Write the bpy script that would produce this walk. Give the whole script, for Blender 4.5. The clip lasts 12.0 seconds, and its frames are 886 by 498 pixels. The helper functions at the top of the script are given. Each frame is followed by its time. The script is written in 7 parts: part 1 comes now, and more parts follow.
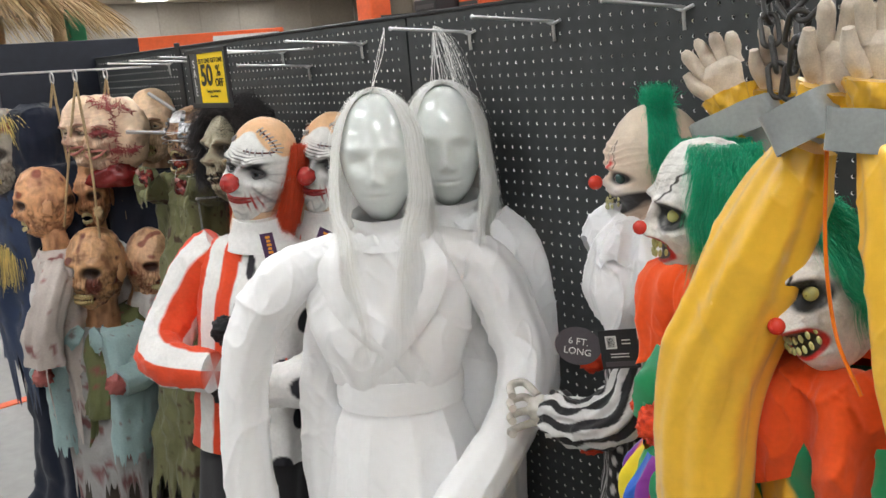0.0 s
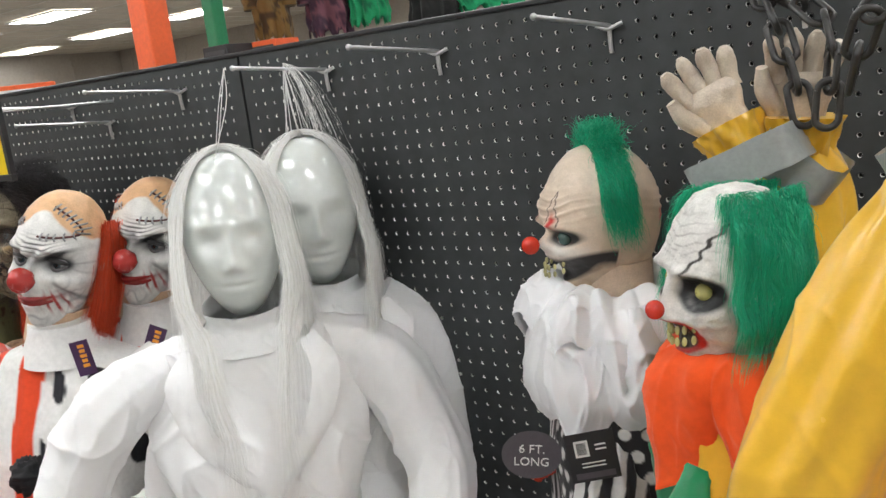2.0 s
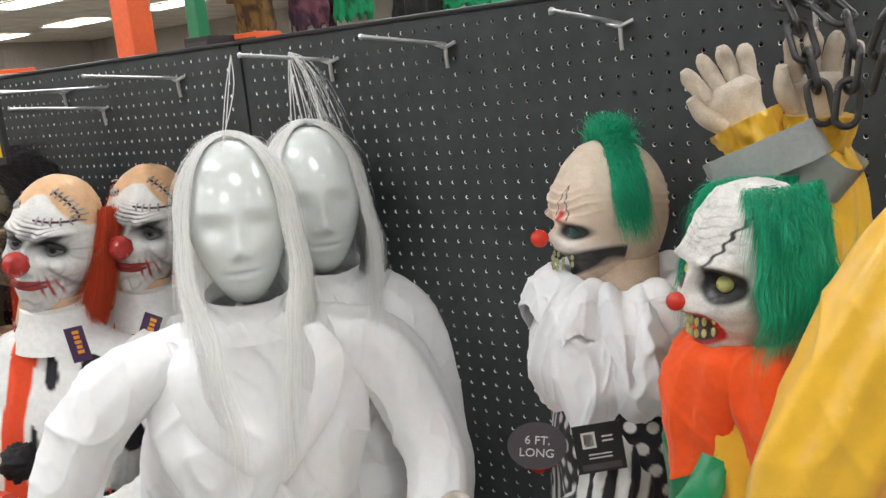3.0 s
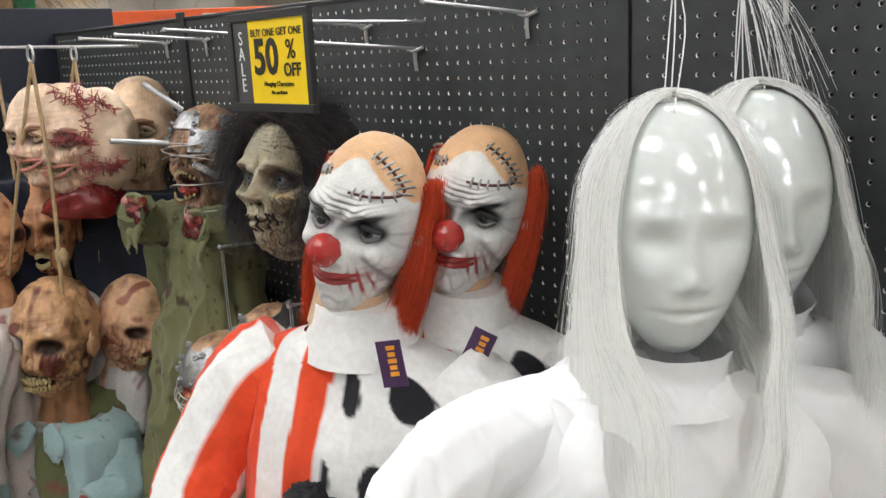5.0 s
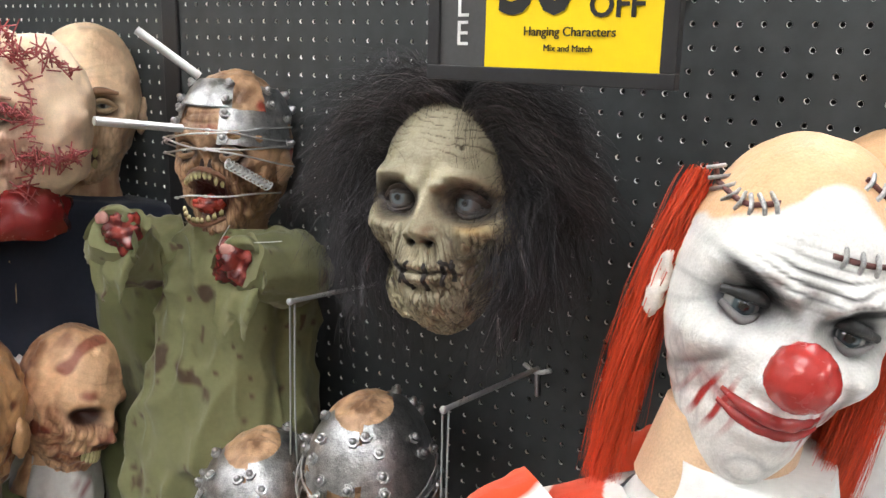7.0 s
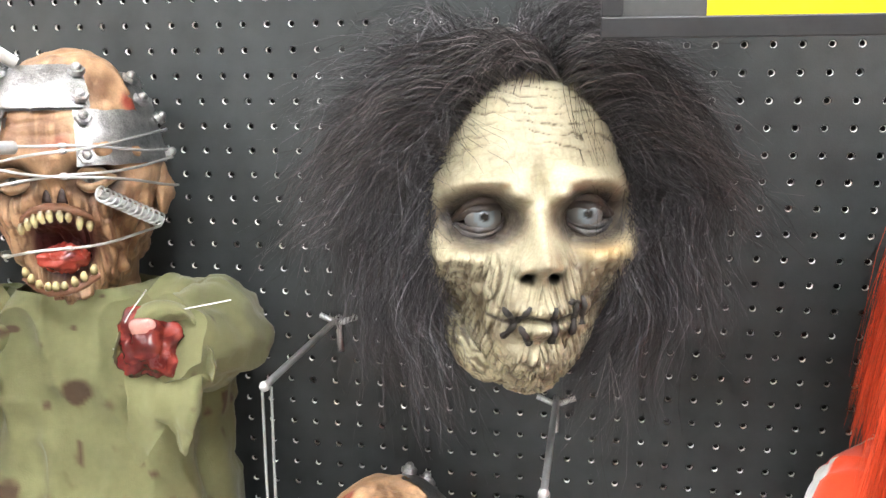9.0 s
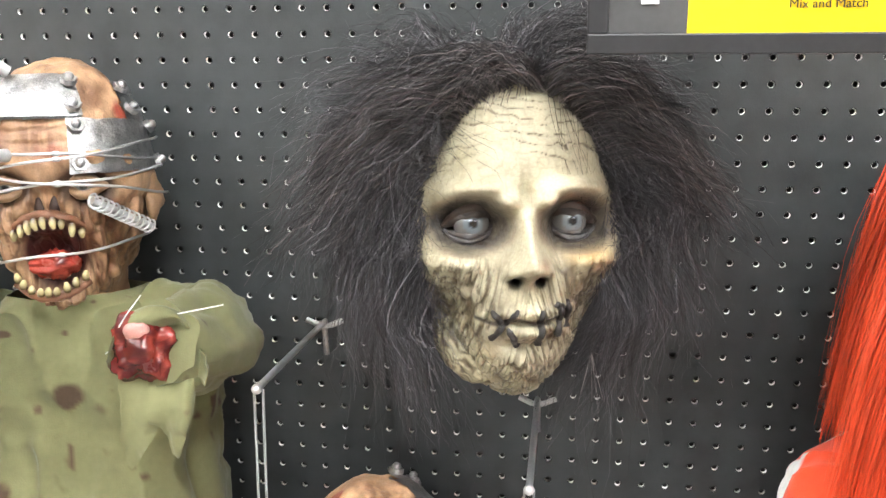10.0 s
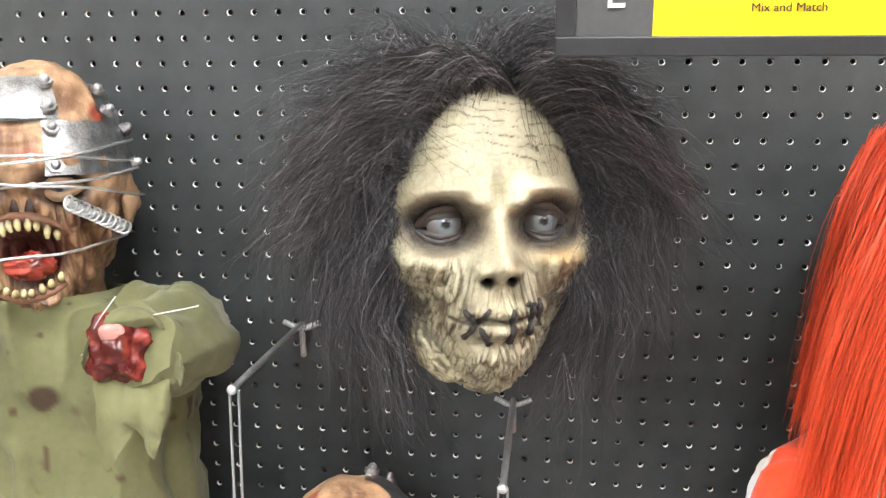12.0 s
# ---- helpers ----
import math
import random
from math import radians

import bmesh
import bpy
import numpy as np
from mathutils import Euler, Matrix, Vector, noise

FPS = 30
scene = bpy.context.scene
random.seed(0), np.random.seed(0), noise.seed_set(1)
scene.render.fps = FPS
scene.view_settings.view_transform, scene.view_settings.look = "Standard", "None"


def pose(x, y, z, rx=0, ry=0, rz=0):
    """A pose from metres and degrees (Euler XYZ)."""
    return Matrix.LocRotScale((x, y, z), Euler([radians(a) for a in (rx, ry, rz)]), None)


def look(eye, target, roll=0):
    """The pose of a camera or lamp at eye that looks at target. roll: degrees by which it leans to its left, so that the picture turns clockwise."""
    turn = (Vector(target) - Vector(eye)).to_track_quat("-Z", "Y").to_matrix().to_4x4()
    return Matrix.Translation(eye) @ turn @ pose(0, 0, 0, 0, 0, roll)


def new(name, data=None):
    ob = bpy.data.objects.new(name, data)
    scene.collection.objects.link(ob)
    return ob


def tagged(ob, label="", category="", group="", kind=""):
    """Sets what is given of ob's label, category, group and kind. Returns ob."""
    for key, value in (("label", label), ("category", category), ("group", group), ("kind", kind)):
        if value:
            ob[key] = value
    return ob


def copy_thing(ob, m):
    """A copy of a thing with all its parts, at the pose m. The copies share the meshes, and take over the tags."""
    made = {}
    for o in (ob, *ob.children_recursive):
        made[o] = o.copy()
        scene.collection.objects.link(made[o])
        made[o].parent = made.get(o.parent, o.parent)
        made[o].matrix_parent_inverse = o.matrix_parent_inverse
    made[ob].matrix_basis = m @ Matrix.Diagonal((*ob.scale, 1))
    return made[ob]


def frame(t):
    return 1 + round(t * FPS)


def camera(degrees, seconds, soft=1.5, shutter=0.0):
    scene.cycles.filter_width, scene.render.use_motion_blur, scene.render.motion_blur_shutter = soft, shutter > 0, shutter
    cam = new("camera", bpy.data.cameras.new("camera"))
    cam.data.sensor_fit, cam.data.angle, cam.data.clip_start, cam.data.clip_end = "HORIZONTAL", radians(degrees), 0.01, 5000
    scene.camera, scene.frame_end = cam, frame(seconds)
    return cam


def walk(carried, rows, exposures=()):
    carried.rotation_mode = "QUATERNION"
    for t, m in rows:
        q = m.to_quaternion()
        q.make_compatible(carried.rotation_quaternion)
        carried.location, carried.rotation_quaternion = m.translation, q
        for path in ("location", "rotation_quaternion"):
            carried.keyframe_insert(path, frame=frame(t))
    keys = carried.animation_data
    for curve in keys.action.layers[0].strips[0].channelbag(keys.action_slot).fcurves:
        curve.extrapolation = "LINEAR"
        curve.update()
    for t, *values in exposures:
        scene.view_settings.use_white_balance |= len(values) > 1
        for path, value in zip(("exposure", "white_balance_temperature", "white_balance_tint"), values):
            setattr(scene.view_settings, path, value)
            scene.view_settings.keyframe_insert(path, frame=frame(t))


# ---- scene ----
cam = camera(53.6, 12.0)
PATH = [
    (0, (2.674, -1.329, 1.673), (1.163, -0.092, 1.242), -4.6),
    (0.5, (2.592, -1.207, 1.681), (1.005, -0.062, 1.265), -6.0),
    (1, (2.515, -1.153, 1.672), (1.043, 0.148, 1.295), -7.2),
    (1.5, (2.367, -1.162, 1.682), (1.123, 0.358, 1.301), -7.4),
    (2, (2.3, -1.19, 1.677), (1.127, 0.384, 1.297), -7.2),
    (2.5, (2.27, -1.209, 1.675), (1.121, 0.383, 1.291), -6.5),
    (3, (2.259, -1.227, 1.672), (1.141, 0.386, 1.284), -5.6),
    (3.5, (2.191, -1.223, 1.673), (0.925, 0.264, 1.245), -5.2),
    (3.7, (2.151, -1.202, 1.674), (0.79, 0.196, 1.233), -4.9),
    (5.3, (1.584, -1.044, 1.661), (0.154, 0.284, 1.224), -2.6),
    (5.5, (1.494, -1.037, 1.656), (0.075, 0.307, 1.232), -2.1),
    (6, (1.279, -0.998, 1.639), (-0.117, 0.374, 1.232), -1.5),
    (6.5, (1.099, -0.966, 1.621), (-0.136, 0.54, 1.167), 1.4),
    (6.7, (1.022, -0.972, 1.619), (-0.167, 0.572, 1.17), 1.6),
    (8.3, (0.486, -0.863, 1.607), (-0.028, 0.994, 1.071), -0.7),
    (8.5, (0.461, -0.862, 1.61), (0.035, 1.017, 1.074), -1.1),
    (9, (0.429, -0.857, 1.606), (0.089, 1.041, 1.078), -1.1),
    (9.5, (0.422, -0.863, 1.605), (0.135, 1.046, 1.084), -0.8),
    (10, (0.418, -0.881, 1.613), (0.145, 1.031, 1.094), -0.7),
    (10.5, (0.421, -0.893, 1.614), (0.16, 1.022, 1.101), -0.6),
    (11, (0.432, -0.893, 1.614), (0.189, 1.027, 1.108), -0.6),
    (11.5, (0.425, -0.892, 1.611), (0.187, 1.028, 1.102), -0.6),
    (12, (0.427, -0.889, 1.61), (0.191, 1.032, 1.106), -0.5),
]
walk(cam, [(t, look(eye, target, roll)) for t, eye, target, roll in PATH], exposures=[(0, -0.24), (3.7, -0.2), (5.4, -0.2), (6.0, -0.05), (6.6, 0.04), (8.4, 1.38), (12, 1.36)])

# ---- world and light ----
world = bpy.data.worlds.new("world")
scene.world = world
world.use_nodes = True
world.node_tree.nodes["Background"].inputs[0].default_value = (0.75, 0.72, 0.66, 1)
world.node_tree.nodes["Background"].inputs[1].default_value = 0.02
LAMP_POWER = 17.0
CEILING = 3.15


# ---- mesh and material tools ----
class Bag:
    """Collects geometry of one mesh: vertices, faces, material numbers and pigment."""

    def __init__(self, *materials):
        self.mats, self.v, self.f, self.c, self.n = list(materials), [], [], [], 0

    def add(self, v, f, mat, col=(0.5, 0.5, 0.5)):
        v, f = np.asarray(v, float).reshape(-1, 3), np.asarray(f, int)
        col = np.broadcast_to(np.asarray(col, float), (len(v), 3))
        if mat not in self.mats:
            self.mats.append(mat)
        self.v.append(v), self.c.append(col), self.f.append((f + self.n, self.mats.index(mat)))
        self.n += len(v)

    def moved(self, m):
        r, t = np.array(m.to_3x3()), np.array(m.translation)
        self.v = [v @ r.T + t for v in self.v]
        return self

    def mesh(self, name, smooth=True):
        me = bpy.data.meshes.new(name)
        v = np.concatenate(self.v).astype(np.float32)
        loops = np.concatenate([f.ravel() for f, _ in self.f]).astype(np.int32)
        sizes = np.concatenate([np.full(len(f), f.shape[1]) for f, _ in self.f]).astype(np.int32)
        mats = np.concatenate([np.full(len(f), i) for f, i in self.f]).astype(np.int32)
        me.vertices.add(len(v)), me.loops.add(len(loops)), me.polygons.add(len(sizes))
        me.vertices.foreach_set("co", v.ravel())
        me.loops.foreach_set("vertex_index", loops)
        me.polygons.foreach_set("loop_start", np.concatenate([[0], np.cumsum(sizes)[:-1]]).astype(np.int32))
        me.polygons.foreach_set("loop_total", sizes)
        me.polygons.foreach_set("material_index", mats)
        me.polygons.foreach_set("use_smooth", np.full(len(sizes), smooth))
        for m in self.mats:
            me.materials.append(m)
        paint = me.color_attributes.new("Pigment", "FLOAT_COLOR", "POINT")
        c = np.concatenate(self.c)
        paint.data.foreach_set("color", np.concatenate([c, np.ones((len(c), 1))], 1).astype(np.float32).ravel())
        me.update(calc_edges=True)
        return me


def part(name, bag, parent=None, label="", smooth=True):
    ob = new(name, bag.mesh(name, smooth))
    ob.parent = parent
    return tagged(ob, label)


def value_noise(p, scale, seed=0):
    q = np.asarray(p) / scale
    i = np.floor(q).astype(np.int64)
    f = q - i
    f = f * f * (3 - 2 * f)
    out = 0
    for dx in (0, 1):
        for dy in (0, 1):
            for dz in (0, 1):
                h = (i[..., 0] + dx) * 73856093 ^ (i[..., 1] + dy) * 19349663 ^ (i[..., 2] + dz) * 83492791 ^ (seed * 2654435 + 977)
                h = (h ^ (h >> 13)) * 1274126177 & 0x7FFFFFFF
                h = (h ^ (h >> 16)) & 0xFFFF
                w = (f[..., 0] if dx else 1 - f[..., 0]) * (f[..., 1] if dy else 1 - f[..., 1]) * (f[..., 2] if dz else 1 - f[..., 2])
                out = out + w * h / 65535.0
    return out * 2 - 1


def fbm(p, scale, seed=0, octaves=3):
    return sum(value_noise(p, scale / 2**k, seed + 7 * k) / 2**k for k in range(octaves))


def grid_faces(rows, cols, wrap=True):
    i, j = np.meshgrid(np.arange(rows - 1), np.arange(cols if wrap else cols - 1), indexing="ij")
    k = (j + 1) % cols
    return np.stack([i * cols + j, i * cols + k, (i + 1) * cols + k, (i + 1) * cols + j], -1).reshape(-1, 4)


def spline(points, n):
    p = np.asarray(points, float)
    p = np.concatenate([[2 * p[0] - p[1]], p, [2 * p[-1] - p[-2]]])
    u = np.linspace(0, len(p) - 3 - 1e-9, n)
    k, t = np.floor(u).astype(int), (u % 1)[:, None]
    a, b, c, d = p[k], p[k + 1], p[k + 2], p[k + 3]
    return 0.5 * (2 * b + (c - a) * t + (2 * a - 5 * b + 4 * c - d) * t**2 + (3 * b - a - 3 * c + d) * t**3)


def creases(p, scale, seed):
    """Soft lumps with sharp creases, for cloth."""
    q = p * np.array([1, 1, 0.55])
    r = (1 - np.abs(value_noise(q, scale * 0.9, seed + 31))) ** 5 + 0.5 * (1 - np.abs(value_noise(q, scale * 0.45, seed + 57))) ** 6
    return 0.7 * fbm(p, scale, seed) + 0.75 * r


def rumple(p, scale, seed):
    """Thin sharp folds that run askew over a taut cloth."""
    w = np.stack([value_noise(p, scale * 1.6, seed + 1), value_noise(p, scale * 1.6, seed + 2), value_noise(p, scale * 1.6, seed + 3)], -1) * scale * 0.5
    q = (p + w) @ np.array([[1.0, 0.25, 0.55], [-0.2, 1.0, 0.15], [-0.3, -0.1, 0.45]])
    r = [(1 - np.abs(value_noise(q, scale * k, seed + 31 + i))) ** 7 for i, k in enumerate((1.1, 0.6, 0.33))]
    fine = value_noise(q, scale * 0.3, seed + 71)
    return 0.5 * value_noise(p, scale * 1.8, seed) + r[0] + 0.6 * r[1] + 0.3 * r[2] + 0.1 * fine


def tube(bag, points, radii, mat, col=(0.5, 0.5, 0.5), rings=24, seg=16, folds=(0, 0), rough=0.0, rough_scale=0.05, caps=True, flat=1.0, seed=0, fold_ramp=False):
    """A bent tube through points with radii along it; folds: number and depth of lengthwise pleats; col: a colour or f(u, angle, place)."""
    c = spline(points, rings)
    r = spline(np.stack([np.asarray(radii, float)] * 3, 1), rings)[:, 0]
    t = np.gradient(c, axis=0)
    t /= np.linalg.norm(t, axis=1)[:, None] + 1e-12
    up = np.array([0, 1, 0.01]) if abs(t[0][1]) < 0.9 else np.array([1, 0, 0.01])
    us, vs = [], []
    for k in range(rings):
        u = up - t[k] * (up @ t[k])
        u /= np.linalg.norm(u)
        us.append(u), vs.append(np.cross(t[k], u))
        up = u
    us, vs = np.array(us), np.array(vs)
    a = np.linspace(0, 2 * np.pi, seg, endpoint=False)
    rr = np.repeat(r[:, None], seg, 1)
    ramp = np.linspace(0, 1, rings)[:, None] if fold_ramp else 1.0
    if folds[0]:
        wob = np.sin(np.linspace(0, 5, rings) + seed)[:, None]
        rr = rr * (1 + ramp * folds[1] * (np.cos(folds[0] * a[None] + wob + seed) * 0.6 + 0.4 * np.cos((folds[0] * 2 + 1) * a[None] - 2 * wob + seed)))
    p = c[:, None] + rr[..., None] * (us[:, None] * np.cos(a)[None, :, None] * flat + vs[:, None] * np.sin(a)[None, :, None])
    if rough:
        n = rumple(p, rough_scale, seed + 3) if mat in (GAUZE, SATIN) else creases(p, rough_scale, seed + 3) if mat in CLOTHS else fbm(p, rough_scale, seed + 3)
        p = p + (p - c[:, None]) / (rr[..., None] + 1e-9) * n[..., None] * rough
    u = np.repeat(np.linspace(0, 1, rings)[:, None], seg, 1)
    cc = col(u, np.repeat(a[None], rings, 0), p).reshape(-1, 3) if callable(col) else col
    bag.add(p, grid_faces(rings, seg), mat, cc)
    if caps:
        for k in (0, rings - 1):
            ring = p[k]
            cap = np.concatenate([ring, [c[k]]])
            j = np.arange(seg)
            f = np.stack([j, (j + 1) % seg, np.full(seg, seg)], 1)
            colr = np.concatenate([cc.reshape(rings, seg, 3)[k], [cc.reshape(rings, seg, 3)[k][0]]]) if callable(col) else col
            bag.add(cap, f if k else f[:, ::-1], mat, colr)


def loft(bag, sections, mat, col=(0.5, 0.5, 0.5), rings=60, seg=96, folds=(0, 0), rough=0.0, rough_scale=0.08, seed=0, caps=True, ragged=0.0):
    """A garment body: sections of (z, cx, cy, rx, ry, fold share)."""
    q = spline(sections, rings)
    a = np.linspace(0, 2 * np.pi, seg, endpoint=False)
    ca, sa = np.cos(a), np.sin(a)
    k = 1.0
    if folds[0]:
        ph = np.linspace(0, 1.6, rings)[:, None] + seed
        k = 1 + folds[1] * q[:, 5:6] * (0.6 * np.cos(folds[0] * a[None] + ph) + 0.4 * np.cos((folds[0] * 1.7 // 1 + 2) * a[None] - 1.3 * ph))
    x = q[:, 1:2] + q[:, 3:4] * k * np.sign(ca) * np.abs(ca) ** 0.85
    y = q[:, 2:3] + q[:, 4:5] * k * np.sign(sa) * np.abs(sa) ** 0.85
    z = np.repeat(q[:, 0:1], seg, 1)
    p = np.stack([x, y, z], -1)
    if rough:
        p = p + np.stack([np.repeat(ca[None], rings, 0), np.repeat(sa[None], rings, 0), np.zeros((rings, seg))], -1) * ((rumple if mat in (GAUZE, SATIN) else creases)(p, rough_scale, seed) * rough)[..., None]
    if ragged:
        p[-6:, :, 2] -= (np.linspace(0, 1, 6)[:, None] * ragged * (0.5 + 0.5 * np.sign(np.sin(11 * a + seed)) * np.abs(np.sin(23 * a + seed)))[None])
    u = np.repeat(np.linspace(0, 1, rings)[:, None], seg, 1)
    cc = col(u, np.repeat(a[None], rings, 0), p).reshape(-1, 3) if callable(col) else col
    bag.add(p, grid_faces(rings, seg), mat, cc)


def ball(bag, centre, r, mat, col=(0.5, 0.5, 0.5), seg=20, scale=(1, 1, 1), rough=0.0, rough_scale=0.01, turn=None, seed=0):
    ph, a = np.linspace(-np.pi / 2, np.pi / 2, seg), np.linspace(0, 2 * np.pi, seg, endpoint=False)
    d = np.stack([np.cos(ph)[:, None] * np.cos(a), np.cos(ph)[:, None] * np.sin(a), np.repeat(np.sin(ph)[:, None], seg, 1)], -1)
    p = d * r * np.array(scale)
    if rough:
        p = p + d * (fbm(p + np.array(centre), rough_scale, seed) * rough)[..., None]
    if turn is not None:
        p = p @ np.array(turn.to_3x3()).T
    p = p + np.array(centre)
    cc = col(p - np.array(centre), d).reshape(-1, 3) if callable(col) else col
    bag.add(p, grid_faces(seg, seg), mat, cc)


def box(bag, lo, hi, mat, col=(0.5, 0.5, 0.5), bevel=0.0):
    b = bmesh.new()
    bmesh.ops.create_cube(b, size=1)
    c, s = (np.array(lo) + np.array(hi)) / 2, np.array(hi) - np.array(lo)
    for v in b.verts:
        v.co = Vector(c + np.array(v.co) * s)
    if bevel:
        bmesh.ops.bevel(b, geom=b.edges[:], offset=bevel, segments=2, affect="EDGES", profile=0.5)
    bmesh.ops.triangulate(b, faces=b.faces[:])
    b.verts.index_update()
    bag.add([v.co[:] for v in b.verts], [[v.index for v in f.verts] for f in b.faces], mat, col)
    b.free()


def strands(bag, curves, width, mat, col, taper=True, seed=0):
    """Ribbons of hair along curves (count, points, 3)."""
    rng = np.random.default_rng(seed)
    n, k, _ = curves.shape
    t = np.gradient(curves, axis=1)
    side = np.cross(t, rng.normal(size=(n, 1, 3)))
    side /= np.linalg.norm(side, axis=-1, keepdims=True) + 1e-12
    w = width * (np.linspace(1, 0.25, k) if taper else np.ones(k)) * 0.5
    v = np.stack([curves - side * w[None, :, None], curves + side * w[None, :, None]], 2)
    i, j = np.meshgrid(np.arange(n), np.arange(k - 1), indexing="ij")
    b = (i * k + j) * 2
    f = np.stack([b, b + 1, b + 3, b + 2], -1).reshape(-1, 4)
    col = np.asarray(col, float)
    c = np.broadcast_to(col if col.ndim == 1 else col[:, None, None, :], (n, k, 2, 3))
    shade = rng.uniform(0.75, 1.25, (n, 1, 1, 1))
    bag.add(v.reshape(-1, 3), f, mat, (c * shade).reshape(-1, 3))


def material(name, colour=None, rough=0.5, metal=0.0, vary=0.15, scale=30.0, bump=0.0, bump_scale=200.0, sheen=0.0, coat=0.0, spec=0.5, weave=0.0, transmission=0.0, subsurface=0.0, translucent=0.0):
    """colour None: the pigment stored on the mesh. vary: share of tone variation at two scales."""
    m = bpy.data.materials.new(name)
    m.use_nodes = True
    nt = m.node_tree
    b = nt.nodes["Principled BSDF"]
    link = nt.links.new
    if colour is None:
        src = nt.nodes.new("ShaderNodeAttribute")
        src.attribute_name = "Pigment"
    else:
        src = nt.nodes.new("ShaderNodeRGB")
        src.outputs[0].default_value = (*colour, 1)
    co = nt.nodes.new("ShaderNodeTexCoord")
    n1, n2 = nt.nodes.new("ShaderNodeTexNoise"), nt.nodes.new("ShaderNodeTexNoise")
    n1.inputs["Scale"].default_value, n2.inputs["Scale"].default_value = scale, scale * 9
    n1.inputs["Detail"].default_value = n2.inputs["Detail"].default_value = 4
    add = nt.nodes.new("ShaderNodeMath")
    link(co.outputs["Object"], n1.inputs["Vector"]), link(co.outputs["Object"], n2.inputs["Vector"])
    link(n1.outputs[0], add.inputs[0]), link(n2.outputs[0], add.inputs[1])
    ramp = nt.nodes.new("ShaderNodeMapRange")
    ramp.inputs["From Min"].default_value, ramp.inputs["From Max"].default_value = 0.7, 1.3
    ramp.inputs["To Min"].default_value, ramp.inputs["To Max"].default_value = 1 - vary, 1 + vary
    link(add.outputs[0], ramp.inputs["Value"])
    mul = nt.nodes.new("ShaderNodeVectorMath")
    mul.operation = "SCALE"
    link(src.outputs[0], mul.inputs[0]), link(ramp.outputs[0], mul.inputs["Scale"])
    link(mul.outputs[0], b.inputs["Base Color"])
    rr = nt.nodes.new("ShaderNodeMapRange")
    rr.inputs["To Min"].default_value, rr.inputs["To Max"].default_value = max(0.02, rough - 0.08), min(1, rough + 0.08)
    link(n1.outputs[0], rr.inputs["Value"]), link(rr.outputs[0], b.inputs["Roughness"])
    b.inputs["Metallic"].default_value, b.inputs["Sheen Weight"].default_value = metal, sheen
    b.inputs["Coat Weight"].default_value, b.inputs["Specular IOR Level"].default_value = coat, spec
    b.inputs["Coat Roughness"].default_value = 0.08
    b.inputs["Transmission Weight"].default_value = transmission
    b.inputs["Subsurface Weight"].default_value = subsurface
    b.inputs["Subsurface Radius"].default_value = (0.01, 0.006, 0.004)
    if translucent:
        tr, mx = nt.nodes.new("ShaderNodeBsdfTranslucent"), nt.nodes.new("ShaderNodeMixShader")
        link(mul.outputs[0], tr.inputs["Color"])
        mx.inputs[0].default_value = translucent
        link(b.outputs[0], mx.inputs[1]), link(tr.outputs[0], mx.inputs[2])
        link(mx.outputs[0], nt.nodes["Material Output"].inputs["Surface"])
    if bump or weave:
        nb = nt.nodes.new("ShaderNodeTexNoise")
        nb.inputs["Scale"].default_value, nb.inputs["Detail"].default_value = bump_scale, 5
        link(co.outputs["Object"], nb.inputs["Vector"])
        bp = nt.nodes.new("ShaderNodeBump")
        bp.inputs["Strength"].default_value, bp.inputs["Distance"].default_value = bump + weave, 0.002
        link(nb.outputs[0], bp.inputs["Height"]), link(bp.outputs[0], b.inputs["Normal"])
    return m


LATEX = material("painted_latex", None, 0.43, vary=0.14, scale=60, bump=0.4, bump_scale=350, spec=0.42)
GLOSS = material("glossy_latex", None, 0.25, vary=0.08, scale=60, bump=0.1, bump_scale=200)
CLOTH = material("woven_cloth", None, 0.85, vary=0.08, scale=14, bump=0.25, bump_scale=700, sheen=0.15, spec=0.2)
SATIN = material("satin_cloth", None, 0.24, vary=0.05, scale=10, bump=0.1, bump_scale=400, sheen=0.2)
GAUZE = material("white_polyester", None, 0.42, vary=0.02, scale=8, bump=0.1, bump_scale=500, sheen=0.3)
PALEHAIR = material("pale_hair", None, 0.55, vary=0.03, scale=40, spec=0.3, translucent=0.4)
HAIR = material("synthetic_hair", None, 0.45, vary=0.15, scale=40, spec=0.4)
FUR = material("dry_hair", None, 0.6, vary=0.2, scale=60, spec=0.3)
EYE = material("glass_eye", None, 0.08, vary=0.02, coat=0.6)
CLOTHS = (CLOTH, SATIN, GAUZE)
STEEL = material("dull_steel", (0.42, 0.42, 0.42), 0.4, metal=1.0, vary=0.4, scale=80, bump=0.5, bump_scale=260)
CHROME = material("zinc_wire", (0.6, 0.6, 0.6), 0.32, metal=0.7, vary=0.1)
PLASTIC = material("milky_plastic", (0.88, 0.92, 0.89), 0.09, vary=0.03, scale=12, spec=0.9)
nt = PLASTIC.node_tree
clear, blend = nt.nodes.new("ShaderNodeBsdfTransparent"), nt.nodes.new("ShaderNodeMixShader")
blend.inputs[0].default_value = 0.18
nt.links.new(nt.nodes["Principled BSDF"].outputs[0], blend.inputs[1]), nt.links.new(clear.outputs[0], blend.inputs[2])
nt.links.new(blend.outputs[0], nt.nodes["Material Output"].inputs["Surface"])
BOARD = material("black_pegboard", (0.048, 0.053, 0.054), 0.45, vary=0.25, scale=3, bump=0.06, bump_scale=500, spec=0.35)
# near-white colour stands in for the glint on the black hole rims
GLINT_RIM = material("hole_edge_glint", (0.8, 0.79, 0.76), 0.35, vary=0.2, scale=60)
